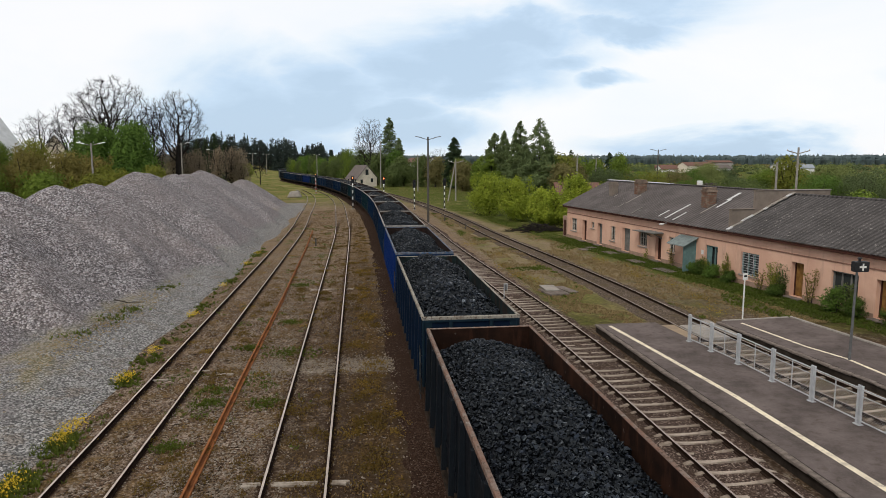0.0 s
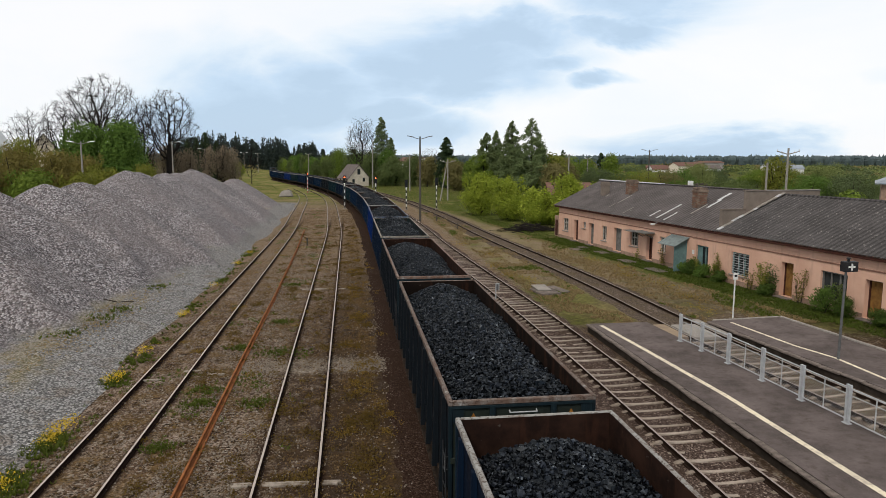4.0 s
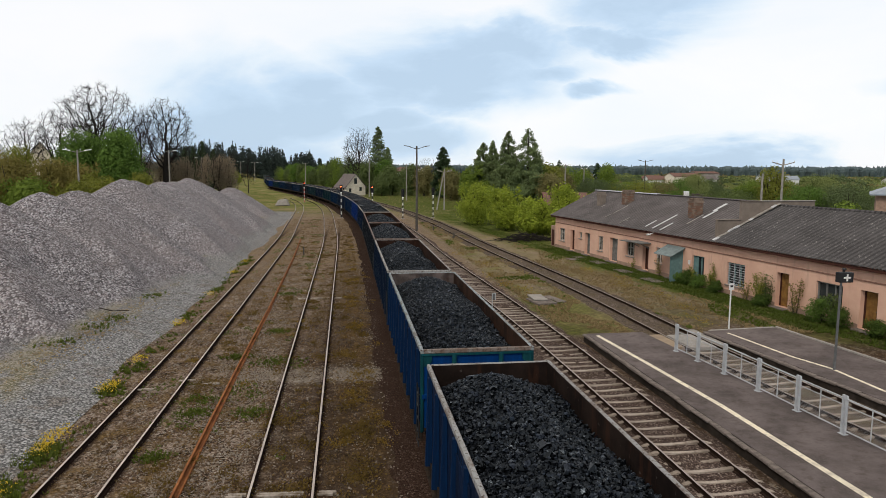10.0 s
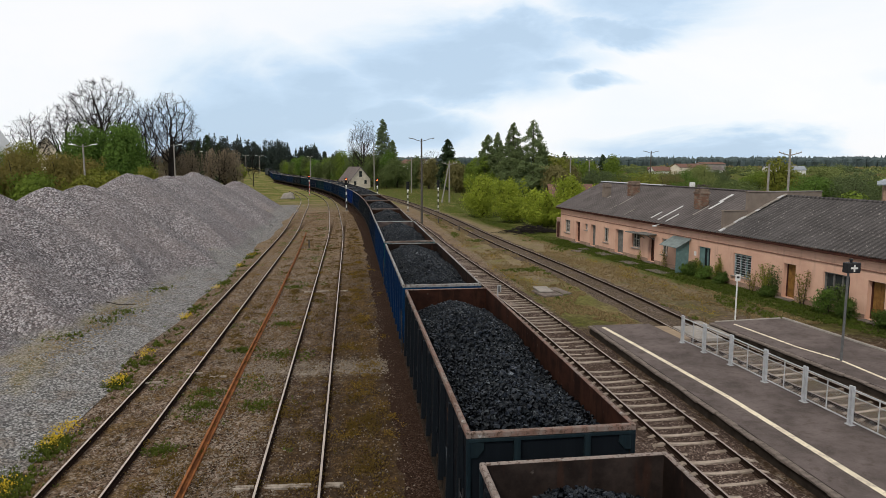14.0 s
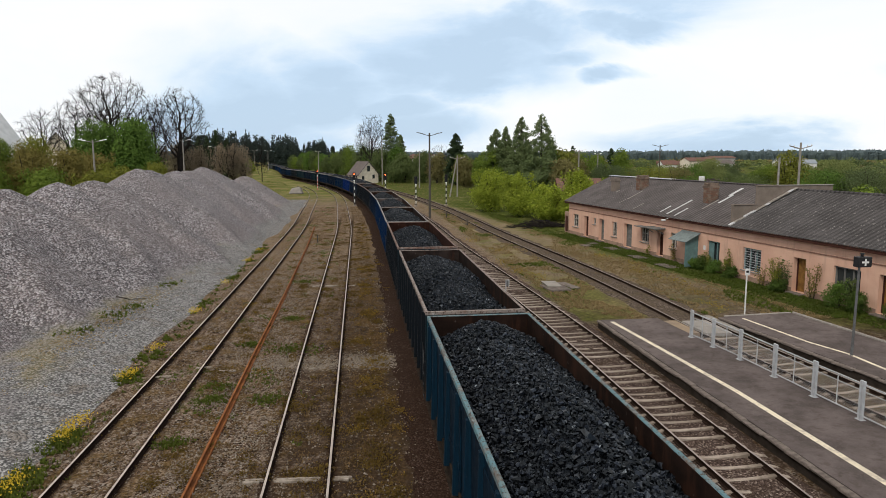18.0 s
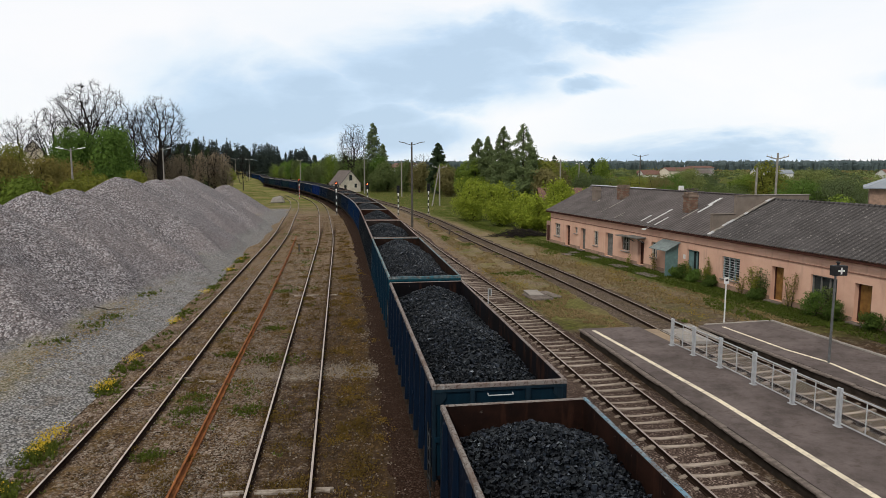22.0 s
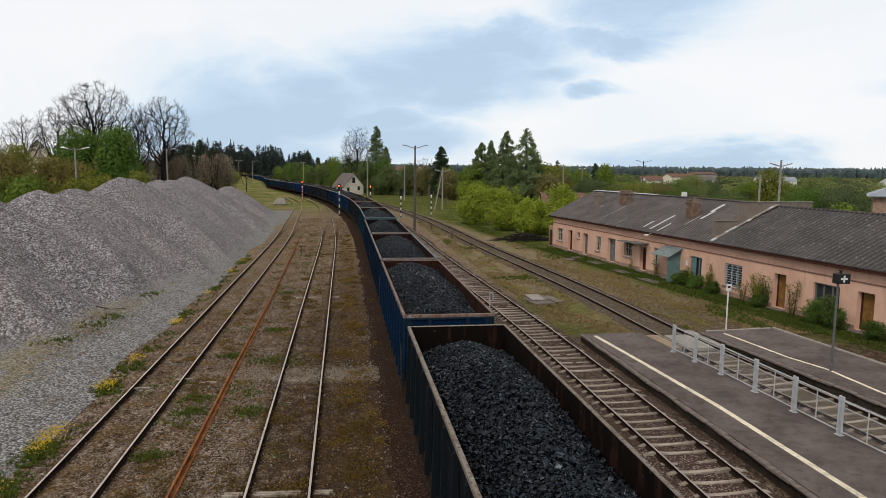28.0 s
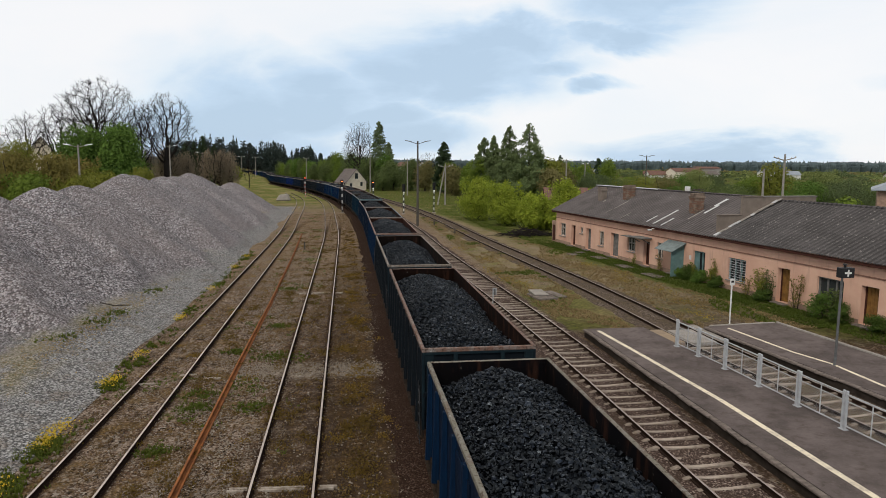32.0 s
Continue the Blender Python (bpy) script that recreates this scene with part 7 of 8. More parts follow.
def leaves(centres, size, rs, out=None, stray=0.5):
    """Leaf clumps: one bent quad at each centre, its face turned roughly outwards where that is known."""
    n = len(centres)
    u = rs.normal(size=(n, 3))
    u /= np.linalg.norm(u, axis=1)[:, None]
    if out is not None:
        u = out + u * stray + np.array((0, 0, 0.15))
        u /= np.linalg.norm(u, axis=1)[:, None]
    a = np.cross(u, rs.normal(size=(n, 3)))
    a /= np.linalg.norm(a, axis=1)[:, None]
    b = np.cross(u, a)
    s = size * rs.uniform(0.55, 1.35, (n, 1))
    c = centres
    mid = u * s * 0.3
    V = np.stack([c - a * s - mid, c - b * s * 0.65, c + a * s - mid, c + b * s * 0.65], 1).reshape(-1, 3)
    F = (np.arange(n)[:, None] * 4 + np.arange(4)[None])
    return V, F


def crown_points(lobes, n, rs, hollow=0.55, ways=False):
    """Points in uneven lobes of (x, y, z, radius across, radius up), thicker towards the outside."""
    vol = np.array([l[3] ** 2 * l[4] for l in lobes]) ** 0.8
    pick = rs.choice(len(lobes), n, p=vol / vol.sum())
    L = np.array(lobes)[pick]
    d = rs.normal(size=(n, 3))
    d /= np.linalg.norm(d, axis=1)[:, None]
    r = (hollow + (1 - hollow) * rs.rand(n) ** 0.6) * (1 + 0.12 * rs.normal(size=n))
    P = L[:, :3] + d * r[:, None] * np.stack([L[:, 3], L[:, 3], L[:, 4]], -1)
    return (P, d) if ways else P


def lobes_for(w, z0, z1, rs, k=9):
    """A crown of k lobes filling a width and a height."""
    out = []
    for i in range(k):
        t = (i + 0.5) / k
        z = z0 + (z1 - z0) * (0.15 + 0.72 * t)
        rr = w / 2 * (0.42 + 0.35 * math.sin(math.pi * min(0.15 + t * 0.85, 1)))
        ang, off = rs.uniform(0, 6.28), (w / 2 - rr * 0.8) * rs.uniform(0.35, 1.0) * (1 - 0.55 * t)
        out.append((off * math.cos(ang), off * math.sin(ang), z, rr * rs.uniform(0.75, 1.1), min(rr, (z1 - z0) * 0.28) * rs.uniform(0.75, 1.05)))
    top = max(o[2] + o[4] for o in out)
    return [(a, b, z * z1 / max(top, 0.1) if z > (z0 + z1) / 2 else z, r, u) for a, b, z, r, u in out]


def make_leafy(name, label, x, y, z0, w, low, top, mat, n, leaf, seed, category="tree", shoots=0, k=9):
    rs = np.random.RandomState(seed)
    t = thing(name, label, category, pose(x, y, z0))
    lob = lobes_for(w, low, top, rs, k)
    if shoots:
        for i in range(shoots):
            a, r = rs.uniform(0, 6.28), rs.uniform(0, w * 0.42)
            lob.append((r * math.cos(a), r * math.sin(a), top * rs.uniform(0.6, 0.93), w * 0.075, top * 0.16))
    trunk = Geo()
    lean = rs.uniform(-0.3, 0.3, 2)
    trunk.tube((0, 0, -0.3), (lean[0], lean[1], low + (top - low) * 0.4), 0.03 * top, 0.015 * top, n=7)
    part("trunk", trunk, BARK, t)
    limbs = Geo()
    for a, b, c, r, u in lob:
        limbs.tube((lean[0] * 0.5, lean[1] * 0.5, max(0.2, low * 0.7)), (a, b, c), 0.012 * top, 0.004 * top, n=5)
    part("branchwork", limbs, BARK, t)
    P, out = crown_points(lob, n, rs, 0.5, True)
    V, F = leaves(P, leaf, rs, out)
    V[:, 2] = np.maximum(V[:, 2], 0.02)
    part("crown", raw_mesh("crown", V, F, mat), None, t)
    return t


def bare_geo(high, fork, rx, rz, seed, step=0.55, thick=0.03, points=700, tip=0.024):
    """A leafless tree: limbs grow from a fork towards spots spread through an uneven rounded head, then split into twigs."""
    rs = np.random.RandomState(seed)
    zc = high - rz
    d = rs.normal(size=(points, 3))
    d /= np.linalg.norm(d, axis=1)[:, None]
    q = rs.rand(points) ** 0.42 * (1 + 0.13 * np.sin(d[:, 0] * 5 + seed) * np.cos(d[:, 1] * 4 + d[:, 2] * 5))
    spots = d * q[:, None] * np.array((rx, rx, rz)) + np.array((0, 0, zc))
    P, parent = [np.array((0, 0, -0.4))], [-1]
    while P[-1][2] < fork:
        P.append(P[-1] + np.array((rs.normal() * 0.04, rs.normal() * 0.04, 1)) * step)
        parent.append(len(P) - 2)
    near = np.full(points, 1e9)
    who = np.zeros(points, int)
    alive = np.ones(points, bool)
    fresh = list(range(len(P)))
    for turn in range(70):
        N = np.array([P[i] for i in fresh])
        D = np.linalg.norm(spots[:, None] - N[None], axis=2)
        j = D.argmin(1)
        m = D[np.arange(points), j]
        better = m < near
        near[better], who[better] = m[better], np.array(fresh)[j[better]]
        alive &= near > step * 1.35
        fresh = []
        for i in np.unique(who[alive]):
            way = spots[alive & (who == i)] - P[i]
            way = (way / np.linalg.norm(way, axis=1)[:, None]).mean(0) + rs.normal(size=3) * 0.17 + np.array((0, 0, 0.06))
            P.append(P[i] + way / np.linalg.norm(way) * step)
            parent.append(i)
            fresh.append(len(P) - 1)
        if not fresh:
            break
    w = np.zeros(len(P))
    kids = np.zeros(len(P), int)
    for i in range(len(P) - 1, 0, -1):
        w[i] = max(w[i], tip ** 2.0)
        w[parent[i]] += w[i]
        kids[parent[i]] += 1
    w[0] = w[1]
    r = w ** 0.5
    r *= 1 + (high * thick / r[1] - 1) * np.clip((r - 0.05) / (r[1] - 0.05), 0, 1) ** 0.7
    g = Geo()
    for i in range(1, len(P)):
        a = parent[i]
        g.tube(P[a], P[i], min(r[a], r[i] * 1.25), r[i], n=6 if r[i] > 0.12 else (4 if r[i] > 0.05 else 3), caps=False)
        if r[i] < 0.075:
            base = P[i] - P[a]
            for k in range(3 if kids[i] else 7):
                way = base / step + rs.normal(size=3) * 0.6 + np.array((0, 0, 0.1))
                end = P[i] + way / np.linalg.norm(way) * rs.uniform(0.5, 1.3)
                g.tube(P[i], end, tip * 0.5, tip * 0.25, n=3, caps=False)
    return g


def make_bare(x, y, z0, high, fork, rx, rz, seed, label="bare grey deciduous tree with a wide branching crown", step=0.55, thick=0.018, points=700, tip=0.024):
    t = thing("bare_tree", label, "tree", pose(x, y, z0, 0, 0, seed * 40))
    part("crown", bare_geo(high, fork, rx, rz, seed, step, thick, points, tip), TWIG, t)
    return t


def conifer_points(high, w, n, rs, low=0.06, ragged=0.25, full=1.25):
    t = rs.rand(n) ** 0.9
    z = low * high + t * (1 - low) * high
    a0 = rs.uniform(0, 2 * np.pi, n)
    reach = w / 2 * (1 - t ** full) * (1 - ragged * rs.rand(n)) + 0.08
    tier = 1 + 0.22 * np.sin(a0 * 3 + z * 1.7) * np.sin(z * 2.3)
    a = a0
    rad = reach * tier * rs.rand(n) ** 0.45
    return np.stack([rad * np.cos(a), rad * np.sin(a), z - rad * 0.22], -1), np.stack([np.cos(a) * 0.85, np.sin(a) * 0.85, np.full(n, 0.5)], -1)


def make_conifer(name, label, x, y, z0, high, w, n, leaf, mat, seed, ragged=0.25, even=(0.75, 1.2)):
    """A pointed tree: boughs of uneven length that get shorter upwards and sag a little, set with needle clumps."""
    rs = np.random.RandomState(seed)
    t = thing(name, label, "tree", pose(x, y, z0))
    part("trunk", Geo().tube((0, 0, -0.3), (0, 0, high * 0.95), 0.014 * high, 0.004 * high, n=6), BARK, t)
    m = int(high * 14)
    q = (np.arange(m) + rs.rand(m)) / m
    turn = rs.uniform(0, 6.283, m)
    reach = w / 2 * (1 - q) ** 0.52 * (1 - ragged * rs.rand(m) ** 1.5) * (0.72 + 0.28 * np.minimum(q / 0.15, 1)) + 0.12
    uneven = rs.uniform(*even, (int(high * 0.25) + 1, 4))
    reach *= uneven[(q * high * 0.25).astype(int), (turn / 6.2832 * 4).astype(int) % 4]
    pick = rs.choice(m, n, p=(reach + 0.25) / (reach + 0.25).sum())
    f = rs.rand(n) ** 0.65
    r, a = reach[pick] * f, turn[pick]
    thick = (0.14 + 0.17 * reach[pick]) * (1.2 - f)
    off = rs.normal(size=(n, 3)) * thick[:, None] * np.array((1, 1, 0.6))
    rise = 0.16 * np.sin(q[pick] * 3.1) - 0.10
    P = np.stack([r * np.cos(a), r * np.sin(a), high * (0.03 + 0.97 * q[pick]) + r * rise - 0.05 * r * f], -1) + off
    P[:, 2] = np.minimum(np.maximum(P[:, 2], 0.1), high)
    out = np.stack([np.cos(a) * 0.7, np.sin(a) * 0.7, 0.35 + off[:, 2] / (thick + 0.05)], -1)
    V, F = leaves(P, leaf, rs, out)
    part("crown", raw_mesh("crown", V, F, mat), None, t)
    return t


# behind the gravel heap
make_leafy("maple_tree", "dense dark green rounded tree behind the gravel heap", -43.2, 120, 1.5, 11.6, 0.6, 12.9, LEAF_DARK, 13000, 0.21, 31, k=16)
make_leafy("maple_tree", "dense dark green rounded tree behind the gravel heap", -36.4, 118, 1.2, 9.4, 0.3, 13.3, LEAF_DARK, 13000, 0.21, 32, k=16)
for i, (x, y, w, top, mat, lab) in enumerate(((-47.5, 92, 7, 8.6, LEAF_MID, "leafy green shrub thicket behind the gravel"), (-51, 99, 8, 9.4, LEAF_MID, "leafy green shrub thicket behind the gravel"), (-43.5, 96, 7.5, 8.3, LEAF_ORANGE, "russet brown budding spring shrub"), (-40, 101, 7.5, 8.0, LEAF_ORANGE, "russet brown budding spring shrub"),
                                              (-36.5, 104, 7, 5.9, LEAF_OLIVE, "olive green budding spring shrub"), (-33, 98, 6.5, 5.2, LEAF_OLIVE, "olive green budding spring shrub"), (-30.5, 106, 6, 6.0, LEAF_OLIVE, "olive green budding spring shrub"), (-39.5, 108, 7, 7.4, LEAF_ORANGE, "russet brown budding spring shrub"), (-48, 108, 8, 10, LEAF_OLIVE, "olive green budding spring shrub"),
                                              (-38, 88, 6, 5.6, LEAF_MID, "low leafy green shrub"), (-44, 86, 6.5, 6.4, LEAF_MID, "low leafy green shrub"), (-33.5, 90, 5.5, 5.0, LEAF_OLIVE, "olive green budding spring shrub"), (-54, 90, 8, 9, LEAF_MID, "leafy green shrub thicket behind the gravel"), (-49.2, 101, 6, 9.4, LEAF_MID, "leafy green shrub thicket behind the gravel"), (-60, 100, 9, 10, LEAF_OLIVE, "olive green budding spring shrub"))):
    make_leafy("shrub", lab, x, y, 1.2, w, 0.2, top, mat, 9000, 0.15, 40 + i, "shrub", shoots=9, k=12)
make_bare(-50.9, 152, 1.8, 23.2, 8.5, 9.4, 8.6, 5, thick=0.036, points=1250, tip=0.034)
make_bare(-44.6, 158, 1.8, 18.4, 6, 4.6, 6.5, 6, points=650, tip=0.03, thick=0.024)
make_bare(-62.2, 160, 1.8, 18.6, 6, 4.4, 6.2, 7, points=560, tip=0.032, thick=0.026)
make_bare(-55, 163, 1.8, 18.0, 6, 5.6, 6.2, 13, points=650, tip=0.03, thick=0.024)
make_bare(-70, 163, 1.8, 16.8, 6, 5.0, 5.6, 8, points=600, tip=0.028, thick=0.022)
make_bare(-41.4, 166, 1.5, 22.3, 6.5, 6.6, 7.9, 9, thick=0.034, points=1050, tip=0.034)
make_bare(4.6, 226, 0.5, 20.8, 4.5, 5.6, 9.4, 10, step=0.6, points=2000, tip=0.03, thick=0.026)
make_bare(24.5, 205, 0.5, 11.0, 3, 3.4, 4.6, 11, step=0.6, points=510)
rnd = random.Random(77)
# brown thicket along the far left edge
for i in range(11):
    x, y = -47 + i * 1.55 + rnd.uniform(-1, 1), 150 + i * 4.6 + rnd.uniform(-6, 6)
    make_leafy("shrub", "leafless brown thicket with first buds", x, y, 1.0, rnd.uniform(6, 8), 0.2, rnd.uniform(8.0, 10.8), LEAF_THICKET, 2600, 0.17, 200 + i, "shrub", shoots=9)
for i in range(6):
    make_bare(-44 + i * 3.2, 158 + i * 9, 1.0, rnd.uniform(9.5, 12.5), 2.0, rnd.uniform(2.0, 3.2), 5.0, 60 + i, "slender leafless sapling in the thicket", 0.6, 0.012, 260)
for i, (x, y, top, w) in enumerate(((-48, 240, 16, 6), (-50, 236, 13.5, 6), (-43, 232, 13, 5), (-56, 250, 14, 6))):
    make_conifer("pine_tree", "dark ragged distant pine tree", x, y, 0.8, top, w, 1500, 0.42, NEEDLE, 90 + i, 0.6)
for i in range(5):
    make_leafy("shrub", "fresh green shrub beside the line", -54 + i * 2.4, 255 + i * 9 + rnd.uniform(-5, 5), 0.4, 7, 0.1, rnd.uniform(4.5, 6.5), (LEAF_MID, LEAF_BRIGHT, LEAF_OLIVE)[i % 3], 1500, 0.35, 300 + i, "shrub")
# green belt past the bend
for i in range(24):
    y = 398 - i * 8.2 + rnd.uniform(-5, 5)
    w = rnd.uniform(7, 10)
    x = max(main_line(y * 1.01)[0] + w * 0.5 + 3.0, -38 + i * 2.0) + rnd.uniform(0, 4)
    make_leafy("tree", "round green deciduous tree beyond the bend", x, y, 0, w, 0.3, rnd.uniform(7.5, 11.0) + (2 if i > 15 else 0), (LEAF_BELT, LEAF_MID, LEAF_BELT, LEAF_DARK)[i % 4], 3000, 0.25, 330 + i, k=12)
make_conifer("thuja_tree", "tall narrow dark green conifer beside a bare tree", 10.2, 215, 0.3, 20.6, 8.6, 15000, 0.19, NEEDLE_THUJA, 101, 0.15, (0.94, 1.06))
make_conifer("fir_tree", "slim ragged soft green conifer", 14.2, 232, 0.3, 14.8, 6, 1800, 0.4, NEEDLE_SOFT, 102, 0.5)
make_conifer("spruce_tree", "dark pointed spruce at the bank", 26.6, 186, 0.3, 13.6, 8.2, 9000, 0.24, NEEDLE, 103, 0.3, (0.85, 1.12))
for i, (x, y, w, top, mat) in enumerate(((14, 206, 9, 9.5, LEAF_BELT), (18.5, 200, 9, 9.8, LEAF_BELT), (10.5, 200, 7, 7, LEAF_BELT), (22.5, 196, 8, 9.2, LEAF_BROWN), (28, 180, 7, 8.6, LEAF_MID), (31.5, 172, 7.5, 9.2, LEAF_MID), (26.5, 170, 7, 8.2, LEAF_BROWN), (29, 160, 6, 7.4, LEAF_MID),
                                         (45.5, 152, 8, 10.0, LEAF_OLIVE), (49, 158, 8, 9.4, LEAF_OLIVE), (54, 165, 9, 9.0, LEAF_BROWN), (60, 180, 10, 9.4, LEAF_MID), (68, 190, 9, 8.4, LEAF_MID), (84, 210, 8, 10.6, LEAF_MID), (43, 140, 8, 7.5, LEAF_BROWN), (78, 215, 9, 8, LEAF_OLIVE))):
    make_leafy("tree", "spring-green deciduous tree at the grass edge", x, y, 0, w, 0.2, top, mat, 3400, 0.27, 400 + i, k=12)
def make_pyramid(name, label, x, y, high, w, mat, n, leaf, seed, boughs=34):
    """A tall tree whose boughs get shorter upwards, with an uneven outline and gaps."""
    rs = np.random.RandomState(seed)
    t = thing(name, label, "tree", pose(x, y, 0))
    part("trunk", Geo().tube((0, 0, -0.3), (0, 0, high * 0.95), 0.016 * high, 0.004 * high, n=6), BARK, t)
    lob = []
    for i in range(boughs):
        q = (i + 0.5) / boughs
        r = w / 2 * (1 - q) ** 0.62 * rs.uniform(0.55, 1.05)
        ang = rs.uniform(0, 6.28)
        size = 0.38 + 2.2 / boughs + w * 0.17 * (34 / boughs) ** 0.4 * (1 - q) ** 0.8 * rs.uniform(0.7, 1.2)
        lob.append((r * 0.75 * math.cos(ang), r * 0.75 * math.sin(ang), high * (0.06 + 0.9 * q), size, size * rs.uniform(0.7, 1.1)))
    P, out = crown_points(lob, n, rs, 0.3, True)
    V, F = leaves(P, leaf, rs, out)
    part("crown", raw_mesh("crown", V, F, mat), None, t)


for i, (x, y, top, w) in enumerate(((32.6, 160, 14.6, 9.5), (35.6, 163, 15.2, 6.5), (36.4, 150, 17.0, 9.0), (40.4, 148, 17.6, 11.5))):
    make_pyramid("fir_tree", "tall pointed soft green tree in a dense clump", x, y, top, w * 1.08, NEEDLE_SOFT, 16000, 0.2, 120 + i, 130)
for i, (x, y, top, w) in enumerate(((38.6, 156, 12.5, 11), (43, 151, 11.5, 10), (35, 157, 10.5, 10), (31.5, 158, 9.5, 8))):
    make_pyramid("birch_tree", "dense spring-green tree among firs", x, y, top, w, LEAF_MID if i % 2 else NEEDLE_SOFT, 10000, 0.2, 124 + i, 60)
for i, (x, y, top) in enumerate(((66, 205, 10.8), (84, 220, 10.2))):
    make_conifer("fir_tree", "distant dark pointed conifer tree", x, y, 0, top, 5, 900, 0.4, NEEDLE, 130 + i, 0.4)
# bright bushes beside the track
for i, (x, y, w, top) in enumerate(((18.6, 95, 6.4, 5.9), (20.6, 86.5, 6.4, 5.6), (22.6, 80, 5.0, 4.4), (27.6, 83, 5.2, 6.0), (24.6, 84, 4.2, 3.6), (25.2, 78.5, 4.0, 3.3), (29.8, 79, 4.0, 5.0))):
    make_leafy("lilac_bush", "dense bright yellow-green bush beside the track", x, y, 0, w, 0.0, top, LEAF_BRIGHT, 11000, 0.13, 500 + i, "bush", shoots=34, k=13)

# trees behind the station building
rnd = random.Random(31)
for i in range(44):
    turn = radians(20 + 27 * ((i * 0.618) % 1.0))
    dist = 100 + 190 * rnd.random() ** 1.2
    x, y = dist * math.sin(turn), dist * math.cos(turn)
    if x < 40 or (48 < x < 76 and 50 < y < 82):
        continue
    top = 7.9 - (rnd.uniform(2, 9) if i % 7 == 0 else rnd.uniform(11, 34)) * dist / 1196
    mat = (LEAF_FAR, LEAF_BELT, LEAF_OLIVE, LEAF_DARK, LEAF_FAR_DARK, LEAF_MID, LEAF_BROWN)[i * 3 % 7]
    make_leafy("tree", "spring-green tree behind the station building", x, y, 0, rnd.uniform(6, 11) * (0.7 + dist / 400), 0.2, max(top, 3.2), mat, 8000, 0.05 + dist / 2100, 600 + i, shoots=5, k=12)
make_leafy("tree", "bright spring-green tree behind the power pole", 70, 103, 0, 8, 0.2, 8.8, LEAF_OLIVE, 5000, 0.18, 690, shoots=8)
make_leafy("shrub", "grey-mauve budding shrub behind the roof", 46, 84, 0, 8, 0.2, 4.9, leafy("mauve_buds", (0.07, 0.06, 0.055), (0.12, 0.1, 0.1), (0.17, 0.15, 0.14)), 3000, 0.22, 691, "shrub")
make_leafy("shrub", "pale green shrub beside the grey house", 50.5, 62, 0, 5.4, 0.2, 5.0, LEAF_MID, 3500, 0.18, 692, "shrub")
make_leafy("shrub", "pale green shrub beside the grey house", 47, 66, 0, 4.4, 0.2, 4.6, LEAF_OLIVE, 2500, 0.18, 693, "shrub")


def far_woods(count, seed):
    """The woods on the horizon: slim firs of three drooping tiers, and round heads between them, in one mesh."""
    rs = np.random.RandomState(seed)
    g = Geo()
    for i in range(count):
        a, d = radians(rs.uniform(-32, 53)), 1250 * rs.uniform(0.92, 1.1)
        x, y = d * math.sin(a), d * math.cos(a)
        high = rs.uniform(14.5, 17.2) * d / 1250 * (0.98 if i % 5 else 1.06)
        w = high * rs.uniform(0.2, 0.36)
        n, o = 6, len(g.v)
        rings = ((0.0, 1.0), (0.45, 0.9), (0.46, 0.62), (0.74, 0.55), (0.75, 0.34), (0.99, 0.03)) if i % 5 < 2 else ((0.0, 0.7), (0.5, 1.1), (0.72, 1.0), (0.87, 0.66), (0.93, 0.2))
        for z, r in rings:
            t0 = rs.uniform(0, 1)
            g.v += [(x + w * r * rs.uniform(0.75, 1.2) * math.cos(6.2832 * (j + t0) / n), y + w * r * math.sin(6.2832 * (j + t0) / n), high * z + rs.uniform(-0.3, 0.3)) for j in range(n)]
        g.f += [(o + k * n + j, o + k * n + (j + 1) % n, o + (k + 1) * n + (j + 1) % n, o + (k + 1) * n + j) for k in range(len(rings) - 1) for j in range(n)]
    thing("far_wood", "dark line of woods on the horizon, haze painted into its colour", "woods", kind="stuff", data=raw_mesh("far_wood", g.v, g.f, FAR_NEEDLE))


rnd = random.Random(9)
rs = np.random.RandomState(3)
wood = []
for i in range(430):
    x = rs.uniform(-108, -6)
    high = (rs.uniform(15, 25.5) if i % 3 else rs.uniform(12, 19)) * (1.0 if x < -62 else (0.92 if x < -38 else (0.78 if x < -20 else 0.62)))
    y = 430 + rs.uniform(-14, 20)
    if i % 5 < 3:
        P, way = conifer_points(high * rs.uniform(0.82, 1.0), high * rs.uniform(0.42, 0.58), 200, rs, 0.05, 0.4, 1.35)
        wood.append((P + np.array((x, y, 0)), way))
        continue
    for j in range(5):
        r = high * rs.uniform(0.08, 0.14) * (1.25 - 0.13 * j)
        wood.append(crown_points([(x + rs.normal() * 1.1 * (4 - j) / 2, y + rs.normal(), high * (0.45 + 0.105 * j) - r * 0.3, r, r * 1.05)], 55, rs, 0.4, True))
V, F = leaves(np.concatenate([w[0] for w in wood]), 0.48, rs, np.concatenate([w[1] for w in wood]))
thing("fir_wood", "dark fir and pine wood beyond the bend", "woods", kind="stuff", data=raw_mesh("fir_wood", V, F, WOOD_NEEDLE))
far_woods(1500, 4)
